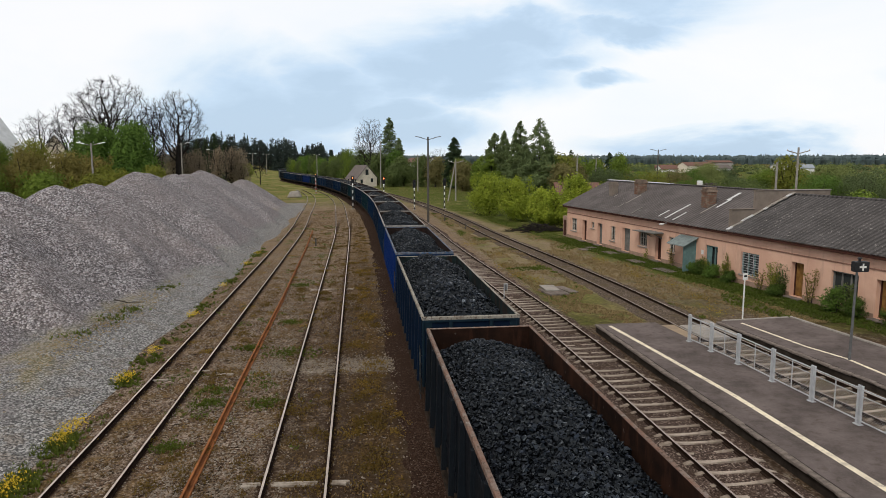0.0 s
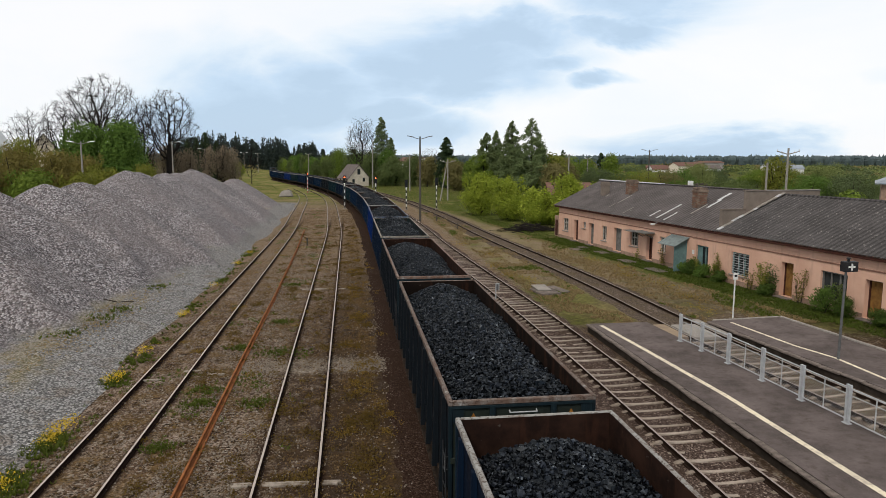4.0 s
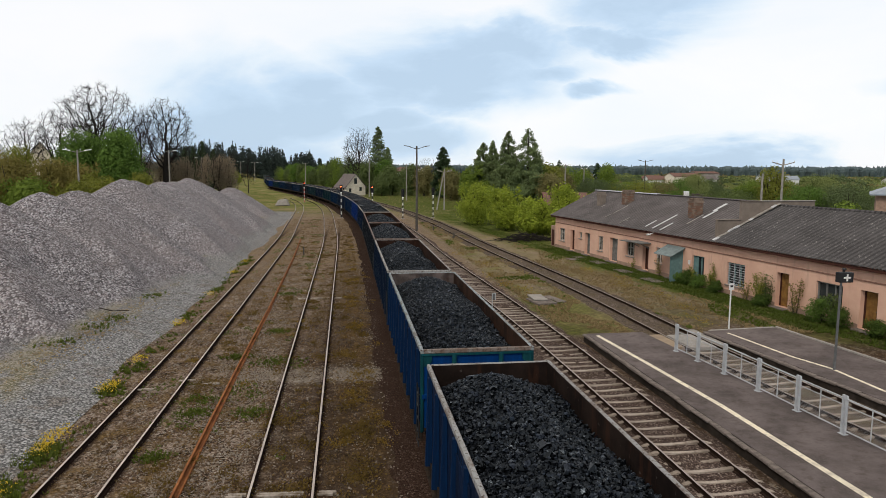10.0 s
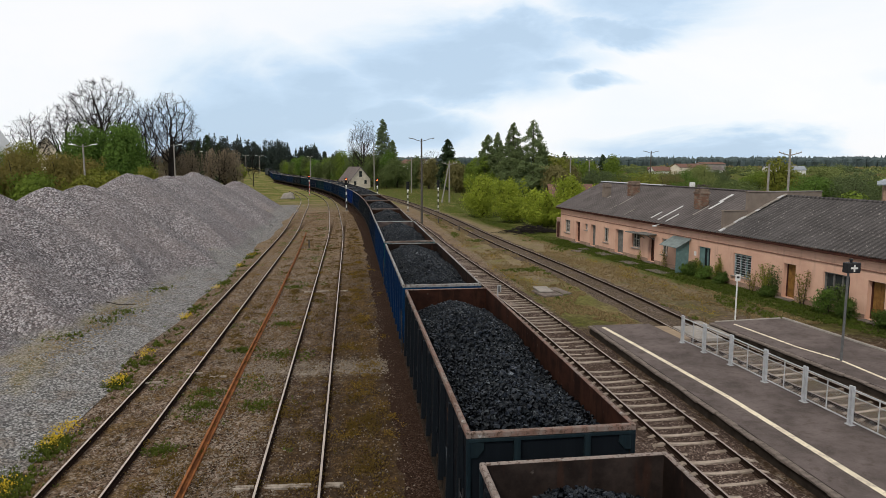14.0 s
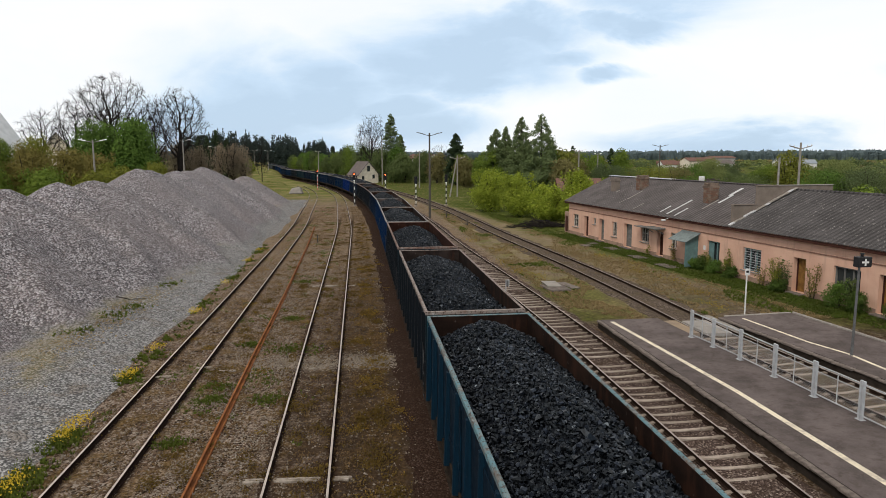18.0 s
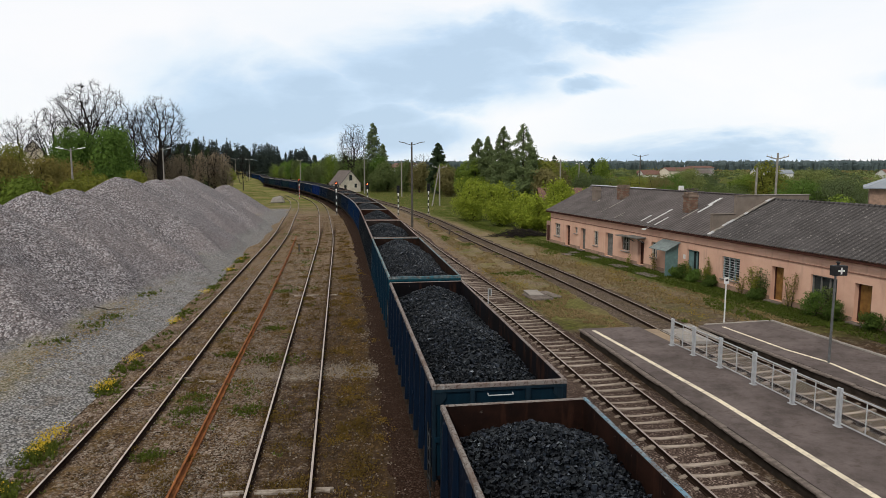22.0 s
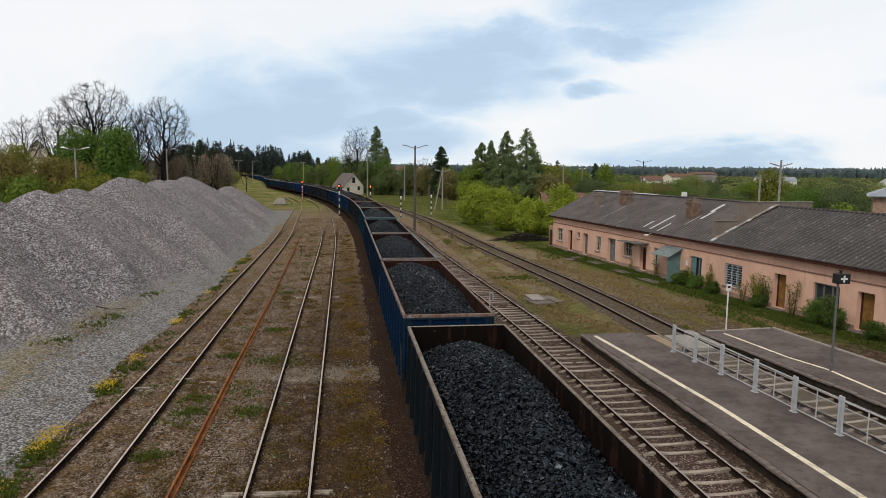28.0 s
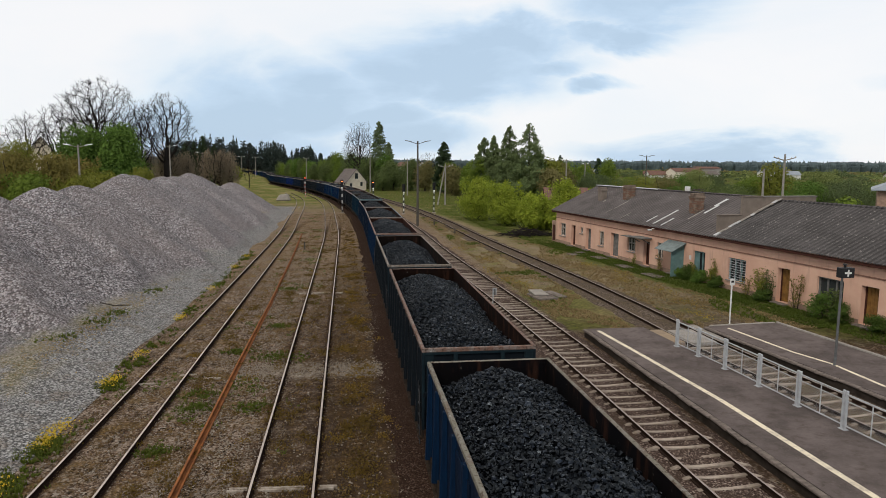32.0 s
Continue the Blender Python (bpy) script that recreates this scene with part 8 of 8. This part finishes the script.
# low scrub that fills the middle distance
rs = np.random.RandomState(8)
clumps, near_clumps = ([], [], []), ([], [], [])
for i in range(560):
    a, d = radians(rs.uniform(3, 52)), (rs.uniform(230, 480) if i % 3 == 0 else rs.uniform(480, 1100))
    h = max(1.4, 7.9 - (rs.uniform(12, 36) if d < 480 else rs.uniform(4, 14)) * d / 1196)
    w = rs.uniform(6, 15)
    spots = [(d * math.sin(a), d * math.cos(a), h * 0.4, w / 2, h * 0.6), (d * math.sin(a) + w * rs.uniform(-0.4, 0.4), d * math.cos(a), h * 0.3, w * 0.3, h * 0.5)]
    (near_clumps if d < 480 else clumps)[(0, 1, 2, 0, 1)[i % 5]].append(crown_points(spots, 260 if d < 480 else 80, rs, 0.6, True))
for i in range(150):
    a, d = radians(rs.uniform(-40, -6)), rs.uniform(380, 900)
    w, h = rs.uniform(8, 18), rs.uniform(3.5, 7.5)
    clumps[i % 3].append(crown_points([(d * math.sin(a), d * math.cos(a), h * 0.4, w / 2, h * 0.6)], 55, rs, 0.6, True))
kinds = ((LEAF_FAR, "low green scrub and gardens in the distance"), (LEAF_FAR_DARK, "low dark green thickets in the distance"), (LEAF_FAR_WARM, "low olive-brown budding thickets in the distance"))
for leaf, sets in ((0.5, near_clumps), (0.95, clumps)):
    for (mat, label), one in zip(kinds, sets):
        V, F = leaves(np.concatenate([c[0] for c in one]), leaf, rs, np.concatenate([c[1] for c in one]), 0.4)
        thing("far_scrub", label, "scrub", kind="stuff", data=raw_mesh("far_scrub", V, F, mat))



# ---- grass, weeds, flowers ----
def tufts(spots, rs, high, blades, width=0.03):
    """Grass tufts: thin blades that lean outwards from each spot."""
    P = np.repeat(np.asarray(spots, float), blades, 0)
    n = len(P)
    a = rs.uniform(0, 2 * np.pi, n)
    h = high * rs.uniform(0.45, 1.2, n)
    lean = rs.uniform(0.2, 0.9, n) * h
    d = np.stack([np.cos(a), np.sin(a), np.zeros(n)], -1)
    s = np.stack([-np.sin(a), np.cos(a), np.zeros(n)], -1) * width * rs.uniform(0.6, 1.6, n)[:, None]
    P = P + d * 0.04
    V = np.stack([P - s, P + s, P + d * lean[:, None] + np.array((0, 0, 1.0)) * h[:, None]], 1).reshape(-1, 3)
    return V, np.arange(3 * n).reshape(-1, 3)


def scatter(name, label, spots, mat, seed, high, blades, width=0.03, category="grass"):
    rs = np.random.RandomState(seed)
    V, F = tufts(spots, rs, high, blades, width)
    thing(name, label, category, kind="stuff", data=raw_mesh(name, V, F, mat))


def facade_spot(u, v):
    q = FACADE @ Vector((u, v, 0))
    return (q.x, q.y, 0.0)


rs = np.random.RandomState(55)
# green fringe with yellow blossom along the siding
fringe, bloom = [], []
for y in np.arange(9, 62, 0.05):
    k = 1.5 * noise.noise(Vector((y * 0.5, 3.1, 0))) + (0.35 if y < 17 else 0.08)
    for j in range(6):
        if rs.rand() < max(k, 0.02) * (2.0 if y < 21 else 0.75):
            fringe.append((-8.38 + rs.normal() * (0.34 if y < 18 else 0.27), y + rs.normal() * 0.1, 0.0))
for cy in (13.2, 14.2, 16.6, 19.6, 20.4, 24.9, 28.3, 35, 43, 52, 58):
    for j in range(int(270 * rs.uniform(0.5, 1.2))):
        bloom.append((-8.45 + rs.normal() * 0.17, cy + rs.normal() * 0.34, 0.08 + rs.rand() * 0.15))
scatter("siding_grass", "fresh green grass fringe between siding and gravel", fringe, GREEN_GRASS, 1, 0.11, 12, 0.022)
V, F = leaves(np.array(bloom), 0.024, rs)
thing("yellow_flowers", "small yellow wildflowers beside the siding", "flowers", kind="stuff", data=raw_mesh("yellow_flowers", V, F, YELLOW))
# weeds and straw on the foot of the gravel heap
foot_green, foot_straw = [], []
for cx, cy, r in ((-11.7, 33.2, 0.4), (-11.3, 35.0, 0.3), (-12.2, 30.5, 0.4), (-11.2, 41.0, 0.4)):
    for j in range(34):
        foot_green.append((cx + rs.normal() * r, cy + rs.normal() * r * 1.4, 0.42))
for j in range(900):
    foot_straw.append((-11.9 + rs.normal() * 0.7, 33 + rs.normal() * 4.5, 0.42))
scatter("heap_weeds", "green weeds on the foot of the gravel heap", foot_green, GREEN_GRASS, 8, 0.14, 6, 0.024)
scatter("heap_straw", "dry straw lying on the foot of the gravel heap", foot_straw, DRY_GRASS, 9, 0.05, 4, 0.02)
# moss and weeds all over the yard
green, dry = [], []
for i in range(26000):
    y = 7 + 100 * rs.rand() ** 1.6
    x = rs.uniform(-8.0, 0.75)
    n1 = noise.noise(Vector((x * 0.55, y * 0.35, 1.0))) + 0.5 * noise.noise(Vector((x * 1.7, y * 1.3, 4.0)))
    if n1 > 0.36 and x < -1.6:
        green.append((x, y, 0.0))
    elif n1 > -0.25 or rs.rand() < 0.2:
        dry.append((x, y, 0.0))
for cx, cy, w in ((-3.1, 21.8, 0.7), (-5.0, 23.2, 0.8), (-3.0, 27.6, 0.9), (-4.9, 22.0, 0.5), (-3.3, 33, 0.6), (-5.3, 18.6, 0.5), (-3.6, 43, 0.8), (-4.6, 28.6, 0.6)):
    for j in range(150):
        green.append((cx + rs.normal() * w * 0.5, cy + rs.normal() * w * 0.4, 0.0))
scatter("yard_weeds", "low green weeds in the yard", green, GREEN_GRASS, 2, 0.075, 4, 0.022)
scatter("yard_dry_weeds", "low dry moss and dead weeds in the yard", dry, YARD_LITTER, 3, 0.045, 4, 0.026)


def clumps(count, place, keep, each, spread, z0, z1):
    """Points in small patches of uneven size, round spots that keep() lets stand."""
    out = []
    while len(out) < count:
        x, y = place()
        if keep(x, y):
            k = rs.gamma(1.6)
            for i in range(max(2, int(each * k))):
                r = spread * math.sqrt(k)
                out.append((x + rs.normal() * r, y + rs.normal() * r * 1.3, rs.uniform(z0, z1)))
    return np.array(out)


def gold_place():
    return (rs.uniform(-7.8, -2.0) if rs.rand() < 0.3 else rs.normal() * 0.5 + 0.3), 8 + 70 * rs.rand() ** 1.4


mossy = clumps(30000, lambda: (rs.uniform(-5.6, 0.9), 7 + 75 * rs.rand() ** 1.5), lambda x, y: noise.noise(Vector((x * 1.3, y * 0.5, 9.0))) > (-0.1 if x > -2.2 else 0.15), 34, 0.09, 0.012, 0.07)
V, F = leaves(mossy, 0.032, rs)
gold = clumps(13000, gold_place, lambda x, y: noise.noise(Vector((x * 1.1, y * 0.45, 19.0))) > 0.0, 30, 0.08, 0.02, 0.085)
V2, F2 = leaves(gold, 0.027, rs)
thing("yard_flowers", "tiny golden flowers and moss beside the loop track", "flowers", kind="stuff", data=raw_mesh("yard_flowers", V2, F2, GOLD_MOSS))
thing("yard_blossom", "scattered yellowish moss and tiny blossoms", "weeds", kind="stuff", data=raw_mesh("yard_blossom", V, F, DRY_FLOWER))
# pebbles and debris
peb = []
while len(peb) < 15000:
    x, y = rs.uniform(-8, 1.6), 8 + 50 * rs.rand() ** 1.5
    k = noise.noise(Vector((x * 0.8, y * 0.4, 23.0))) + (0.22 if -5.0 < x < -1.9 else -0.22)
    if rs.rand() < 0.12 + 1.3 * max(k, 0.0):
        peb.append((x, y, 0.012))
for i in range(2600):
    peb.append((rs.uniform(-4.2, 1.3), 25.6 + rs.normal() * 0.55, 0.014))


def pebbles(spots, size):
    """Small stones: four corners on the ground, two broken tops above them."""
    n = len(spots)
    base = np.array([(-1, -0.8, -0.5), (0.9, -1, -0.5), (1, 0.8, -0.5), (-0.8, 1, -0.5), (-0.35, 0.0, 0.75), (0.4, 0.1, 0.65)])
    P = base[None] * rs.uniform(0.6, 1.35, (n, 6, 3)) * (size * rs.uniform(0.5, 1.4, (n, 1, 1)))
    a = rs.uniform(0, 6.283, n)
    x, y = P[:, :, 0] * np.cos(a)[:, None] - P[:, :, 1] * np.sin(a)[:, None], P[:, :, 0] * np.sin(a)[:, None] + P[:, :, 1] * np.cos(a)[:, None]
    V = (np.stack([x, y, P[:, :, 2]], -1) + spots[:, None]).reshape(-1, 3)
    off = (6 * np.arange(n))[:, None, None]
    F = (np.array(((0, 1, 5, 4), (2, 3, 4, 5)))[None] + off).reshape(-1, 4).tolist() + (np.array(((1, 2, 5), (3, 0, 4)))[None] + off).reshape(-1, 3).tolist()
    return V, F


V, F = pebbles(np.array(peb), 0.023)
thing("yard_stones", "small pale stones scattered on the earth", "stones", kind="stuff", data=raw_mesh("yard_stones", V, F, PEBBLE))
# right side: grass between the tracks and before the building
right, rdry, rbloom, lawn_spots = [], [], [], []
for i in range(21000):
    y = 29.6 + 70 * rs.rand() ** 1.5
    x = rs.uniform(10.6, 14.0) if rs.rand() < 0.4 else rs.uniform(17.0, 26)
    q = FACADE.inverted() @ Vector((x, y, 0))
    if q.y > -0.15 or (13.9 < x < 17.0):
        continue
    n1 = noise.noise(Vector((x * 0.4, y * 0.22, 7.0))) + 0.4 * noise.noise(Vector((x * 1.3, y, 2.0)))
    near_wall = q.y > -2.6
    if near_wall:
        lawn_spots.append((x, y, 0.0))
    elif n1 > 0.44:
        right.append((x, y, 0.0))
    elif n1 > -0.05:
        rdry.append((x, y, 0.0))
for u in np.arange(2, 54, 0.0085):
    lawn_spots.append(facade_spot(u, -0.15 - 2.4 * rs.rand() ** 1.1 * (1.0 if u < 30 else 0.8)))
for i in range(1500):
    u = 10 + 22 * rs.rand()
    rdry.append(facade_spot(u, -5.5 + rs.normal() * 0.8))
for cx, cy in ((10.8, 45), (10.6, 49), (11.5, 55), (10.3, 62), (11.6, 43), (19.4, 36), (19.8, 40), (18.9, 44), (18.6, 33), (20, 47), (19, 51)):
    for j in range(150):
        rbloom.append((cx + rs.normal() * 0.33, cy + rs.normal() * 0.8, 0.03 + 0.08 * rs.rand()))
scatter("station_grass", "green grass along the station building and between tracks", right, GREEN_GRASS, 4, 0.12, 5, 0.026)
scatter("lawn_grass", "dark green grass along the foot of the pink wall", lawn_spots, LAWN_GRASS, 14, 0.085, 5, 0.026)
scatter("station_dry_grass", "dry yellow-brown grass beside the second track", rdry, DRY_GRASS, 5, 0.09, 5, 0.028)
V, F = leaves(np.array(rbloom), 0.035, rs)
thing("grass_flowers", "yellow wildflowers in the grass between tracks", "flowers", kind="stuff", data=raw_mesh("grass_flowers", V, F, YELLOW_WEED))
# meadow past the sidings
meadow, mdry = [], []
lines = np.array([track_at(w, q)[:2] for w in OFFSETS for q in range(70, 330, 2)])
for i in range(15000):
    y = 95 + 190 * rs.rand() ** 1.3
    x = rs.uniform(-32, 62)
    if np.hypot(lines[:, 0] - x, lines[:, 1] - y).min() < 2.6:
        continue
    n1 = noise.noise(Vector((x * 0.12, y * 0.05, 5.0))) + 0.5 * noise.noise(Vector((x * 0.5, y * 0.2, 2.0)))
    (meadow if n1 > 0.22 else mdry).append((x, y, 0.0))
scatter("meadow_grass", "rough green spring grass past the sidings", meadow, GREEN_GRASS, 6, 0.11, 4, 0.06)
scatter("meadow_dry_grass", "pale dead grass past the sidings", mdry, DRY_GRASS, 7, 0.08, 4, 0.06)
# climbers and shrubs against the station wall
for i, (u, v, w, top) in enumerate(((24.6, -0.5, 1.6, 1.1), (25.7, -0.5, 1.5, 0.95), (27.6, -0.5, 1.3, 0.8), (31.9, -0.5, 1.5, 0.75), (36.5, -0.7, 1.8, 1.45), (37.8, -0.7, 1.6, 1.15), (39.9, -0.6, 1.5, 0.95), (23.9, -0.6, 1.2, 0.8), (41.5, -0.6, 1.5, 1.0), (43.6, -0.6, 1.6, 1.1))):
    q = facade_spot(u, v)
    make_leafy("wall_shrub", "green shrub growing against the pink wall", q[0], q[1], 0, w, 0.0, top, (LEAF_SHADE, LEAF_DARK, LEAF_SHADE)[i % 3], int(1300 * w), 0.045, 800 + i, "shrub", shoots=9, k=5)


def make_climber(u, w, top, mat, n, seed, label):
    """Thin upright shoots with loose leaves, growing close to the wall."""
    rs = np.random.RandomState(seed)
    t = thing("wall_sapling", label, "shrub", pose(*facade_spot(u, -0.32)))
    stems, spots = Geo(), []
    for i in range(n):
        a = np.array((rs.normal() * w * 0.12, rs.normal() * 0.06, 0.0))
        b = a + np.array((rs.normal() * 0.15, rs.normal() * w * 0.32, top * rs.uniform(0.6, 1.05)))
        mid = (a + b) / 2 + rs.normal(size=3) * 0.06
        stems.tube(a, mid, 0.014, 0.01, n=4).tube(mid, b, 0.01, 0.005, n=4)
        for k in range(int(46 * top)):
            f = rs.uniform(0.12, 1.0)
            spots.append(a + (b - a) * f + rs.normal(size=3) * np.array((0.09, 0.1, 0.06)))
    part("stems", stems, BARK, t)
    V, F = leaves(np.array(spots), 0.05, rs)
    V[:, 2] = np.maximum(V[:, 2], 0.02)
    part("crown", raw_mesh("crown", V, F, mat), None, t)


for i, (u, w, top, mat, n, lab) in enumerate(((26.9, 1.0, 1.75, LEAF_OLIVE, 8, "loose olive sapling against the pink wall"), (30.3, 0.5, 1.35, LEAF_ORANGE, 4, "small russet sapling against the pink wall"), (31.7, 1.1, 1.95, LEAF_OLIVE, 11, "tall loose sapling beside an ochre door"), (32.2, 0.7, 1.9, LEAF_BELT, 6, "tall loose sapling beside an ochre door"),
                                              (34.4, 0.5, 1.95, LEAF_ORANGE, 5, "slender russet sapling between door and window"), (20.7, 0.5, 1.3, LEAF_ORANGE, 4, "small russet sapling against the pink wall"), (24.9, 0.7, 1.5, LEAF_OLIVE, 6, "loose olive sapling against the pink wall"), (37.1, 0.8, 1.75, LEAF_BELT, 7, "loose green sapling before a window"), (16.9, 0.4, 0.9, LEAF_OLIVE, 3, "small green sapling against the pink wall"))):
    make_climber(u, w, top, mat, n, 830 + i, lab)
# heap of cut branches by the gable
hb = Geo()
rnd = random.Random(41)
for i in range(260):
    c = Vector((rnd.gauss(0, 1.7), rnd.gauss(0, 0.9), 0))
    z = max(0.02, 0.75 * math.exp(-(c.x / 2.0) ** 2) * rnd.random())
    d = Vector((rnd.uniform(-1, 1), rnd.uniform(-1, 1), rnd.uniform(-0.15, 0.3))).normalized() * rnd.uniform(0.3, 0.9)
    a, b = c + Vector((0, 0, z)) - d, c + Vector((0, 0, z)) + d
    a.z, b.z = max(a.z, 0.02), max(b.z, 0.02)
    hb.tube(a, b, rnd.uniform(0.015, 0.05), n=4)
thing("brush_heap", "low heap of cut brown branches in the grass", "brush heap", pose(20.2, 73.5, 0), kind="stuff", data=hb.mesh("brush_heap", TWIG))
# dry stick on the gravel
thing("branch", "thin brown branch lying on the gravel", "branch", data=Geo().tube((-12.6, 36.2, 0.72), (-11.9, 36.0, 0.6), 0.03, n=5).tube((-11.9, 36.0, 0.6), (-11.2, 36.4, 0.52), 0.02, n=5).mesh("branch", BARK))

# ---- sleepers, one by one ----
SL_CONC = [sleeper_mesh("sleeper", 2.5, 0.15 + 0.02 * i, 0.104 + 0.008 * i, SLEEPER_CONCRETE) for i in range(2)]
OLD_SLEEPER = Geo()
for x0, x1 in ((-1.34, -0.86), (-0.6, 0.52), (0.84, 1.3)):
    OLD_SLEEPER.box(x0, x1 - 0.08, -0.11, -0.045, -0.15, -0.02).box(x0 + 0.05, x1, -0.04, 0.03, -0.15, -0.004).box(x0 + 0.02, x1 - 0.04, 0.036, 0.1, -0.15, -0.03)
OLD_SLEEPER = OLD_SLEEPER.mesh("sleeper", SLEEPER_PALE, bevel=0.012)
OLD_STUMP = Geo().box(-0.3, 0.3, -0.07, 0.07, -0.12, 0.0).mesh("sleeper", SLEEPER_PALE, bevel=0.015)
SL_WOOD = sleeper_mesh("sleeper", 2.5, 0.25, 0.045, SLEEPER_WOOD)


def lay(which, a, b, gap, meshes, seed, wobble=0.02):
    rnd = random.Random(seed)
    s = a
    while s < b:
        x, y, h = track_at(which, s)
        part("sleeper", rnd.choice(meshes), None, TRACKS[which], m=pose(x + rnd.uniform(-wobble, wobble), y, -0.055 * rnd.random() ** 1.7 + 0.004, rnd.uniform(-0.8, 0.8), rnd.uniform(-1.6, 1.6), math.degrees(h) + rnd.uniform(-1, 1)))
        s += gap


lay("platform", 5.0, 125, 0.6, SL_CONC, 1)
lay("second", 5.0, 27.0, 0.62, SL_CONC, 2, 0.04)
lay("main", 4.0, 70, 0.62, [SL_WOOD], 3, 0.05)
for which, s, off, mesh in (("loop", 16.0, 0.02, OLD_SLEEPER), ("loop", 41.2, 0.02, OLD_SLEEPER), ("siding", 24.6, -0.5, OLD_STUMP), ("siding", 25.5, 0.75, OLD_STUMP), ("siding", 25.0, 1.7, OLD_STUMP), ("siding", 14.6, 0.4, OLD_STUMP)):
    x, y, h = track_at(which, s)
    part("sleeper", mesh, None, TRACKS[which], m=pose(x + off, y, 0.075 if which == "loop" else 0.05, 0, 0, 4.0 * math.sin(s * 7)))



# ---- what moves ----
def travelled(t):
    """Metres that the train has rolled since the start."""
    return 5.2478 * t + 0.0094428 * t * t + 0.00006212 * t ** 3 - 0.0


def motions():
    times = [i * 0.5 for i in range(65)]
    for w, k in WAGONS:
        rows = []
        slack = SLACK.get(k, 0.0)
        for t in times:
            s = 18.73 + travelled(t) - PITCH * k - PITCH / 2 + slack
            ax, ay, _ = main_line(s - 4.5)
            bx, by, _ = main_line(s + 4.5)
            rows.append((t, pose((ax + bx) / 2, (ay + by) / 2, 0, 0, 0, math.degrees(math.atan2(-(bx - ax), by - ay)))))
        walk(w, rows)
    rows = []
    for t in times:
        s = 18.73 + travelled(t) + PITCH * len(FRONT) + 9.6
        ax, ay, _ = main_line(s - 4.5)
        bx, by, _ = main_line(s + 4.5)
        rows.append((t, pose((ax + bx) / 2, (ay + by) / 2, 0, 0, 0, math.degrees(math.atan2(-(bx - ax), by - ay)))))
    walk(LOCO, rows)


motions()
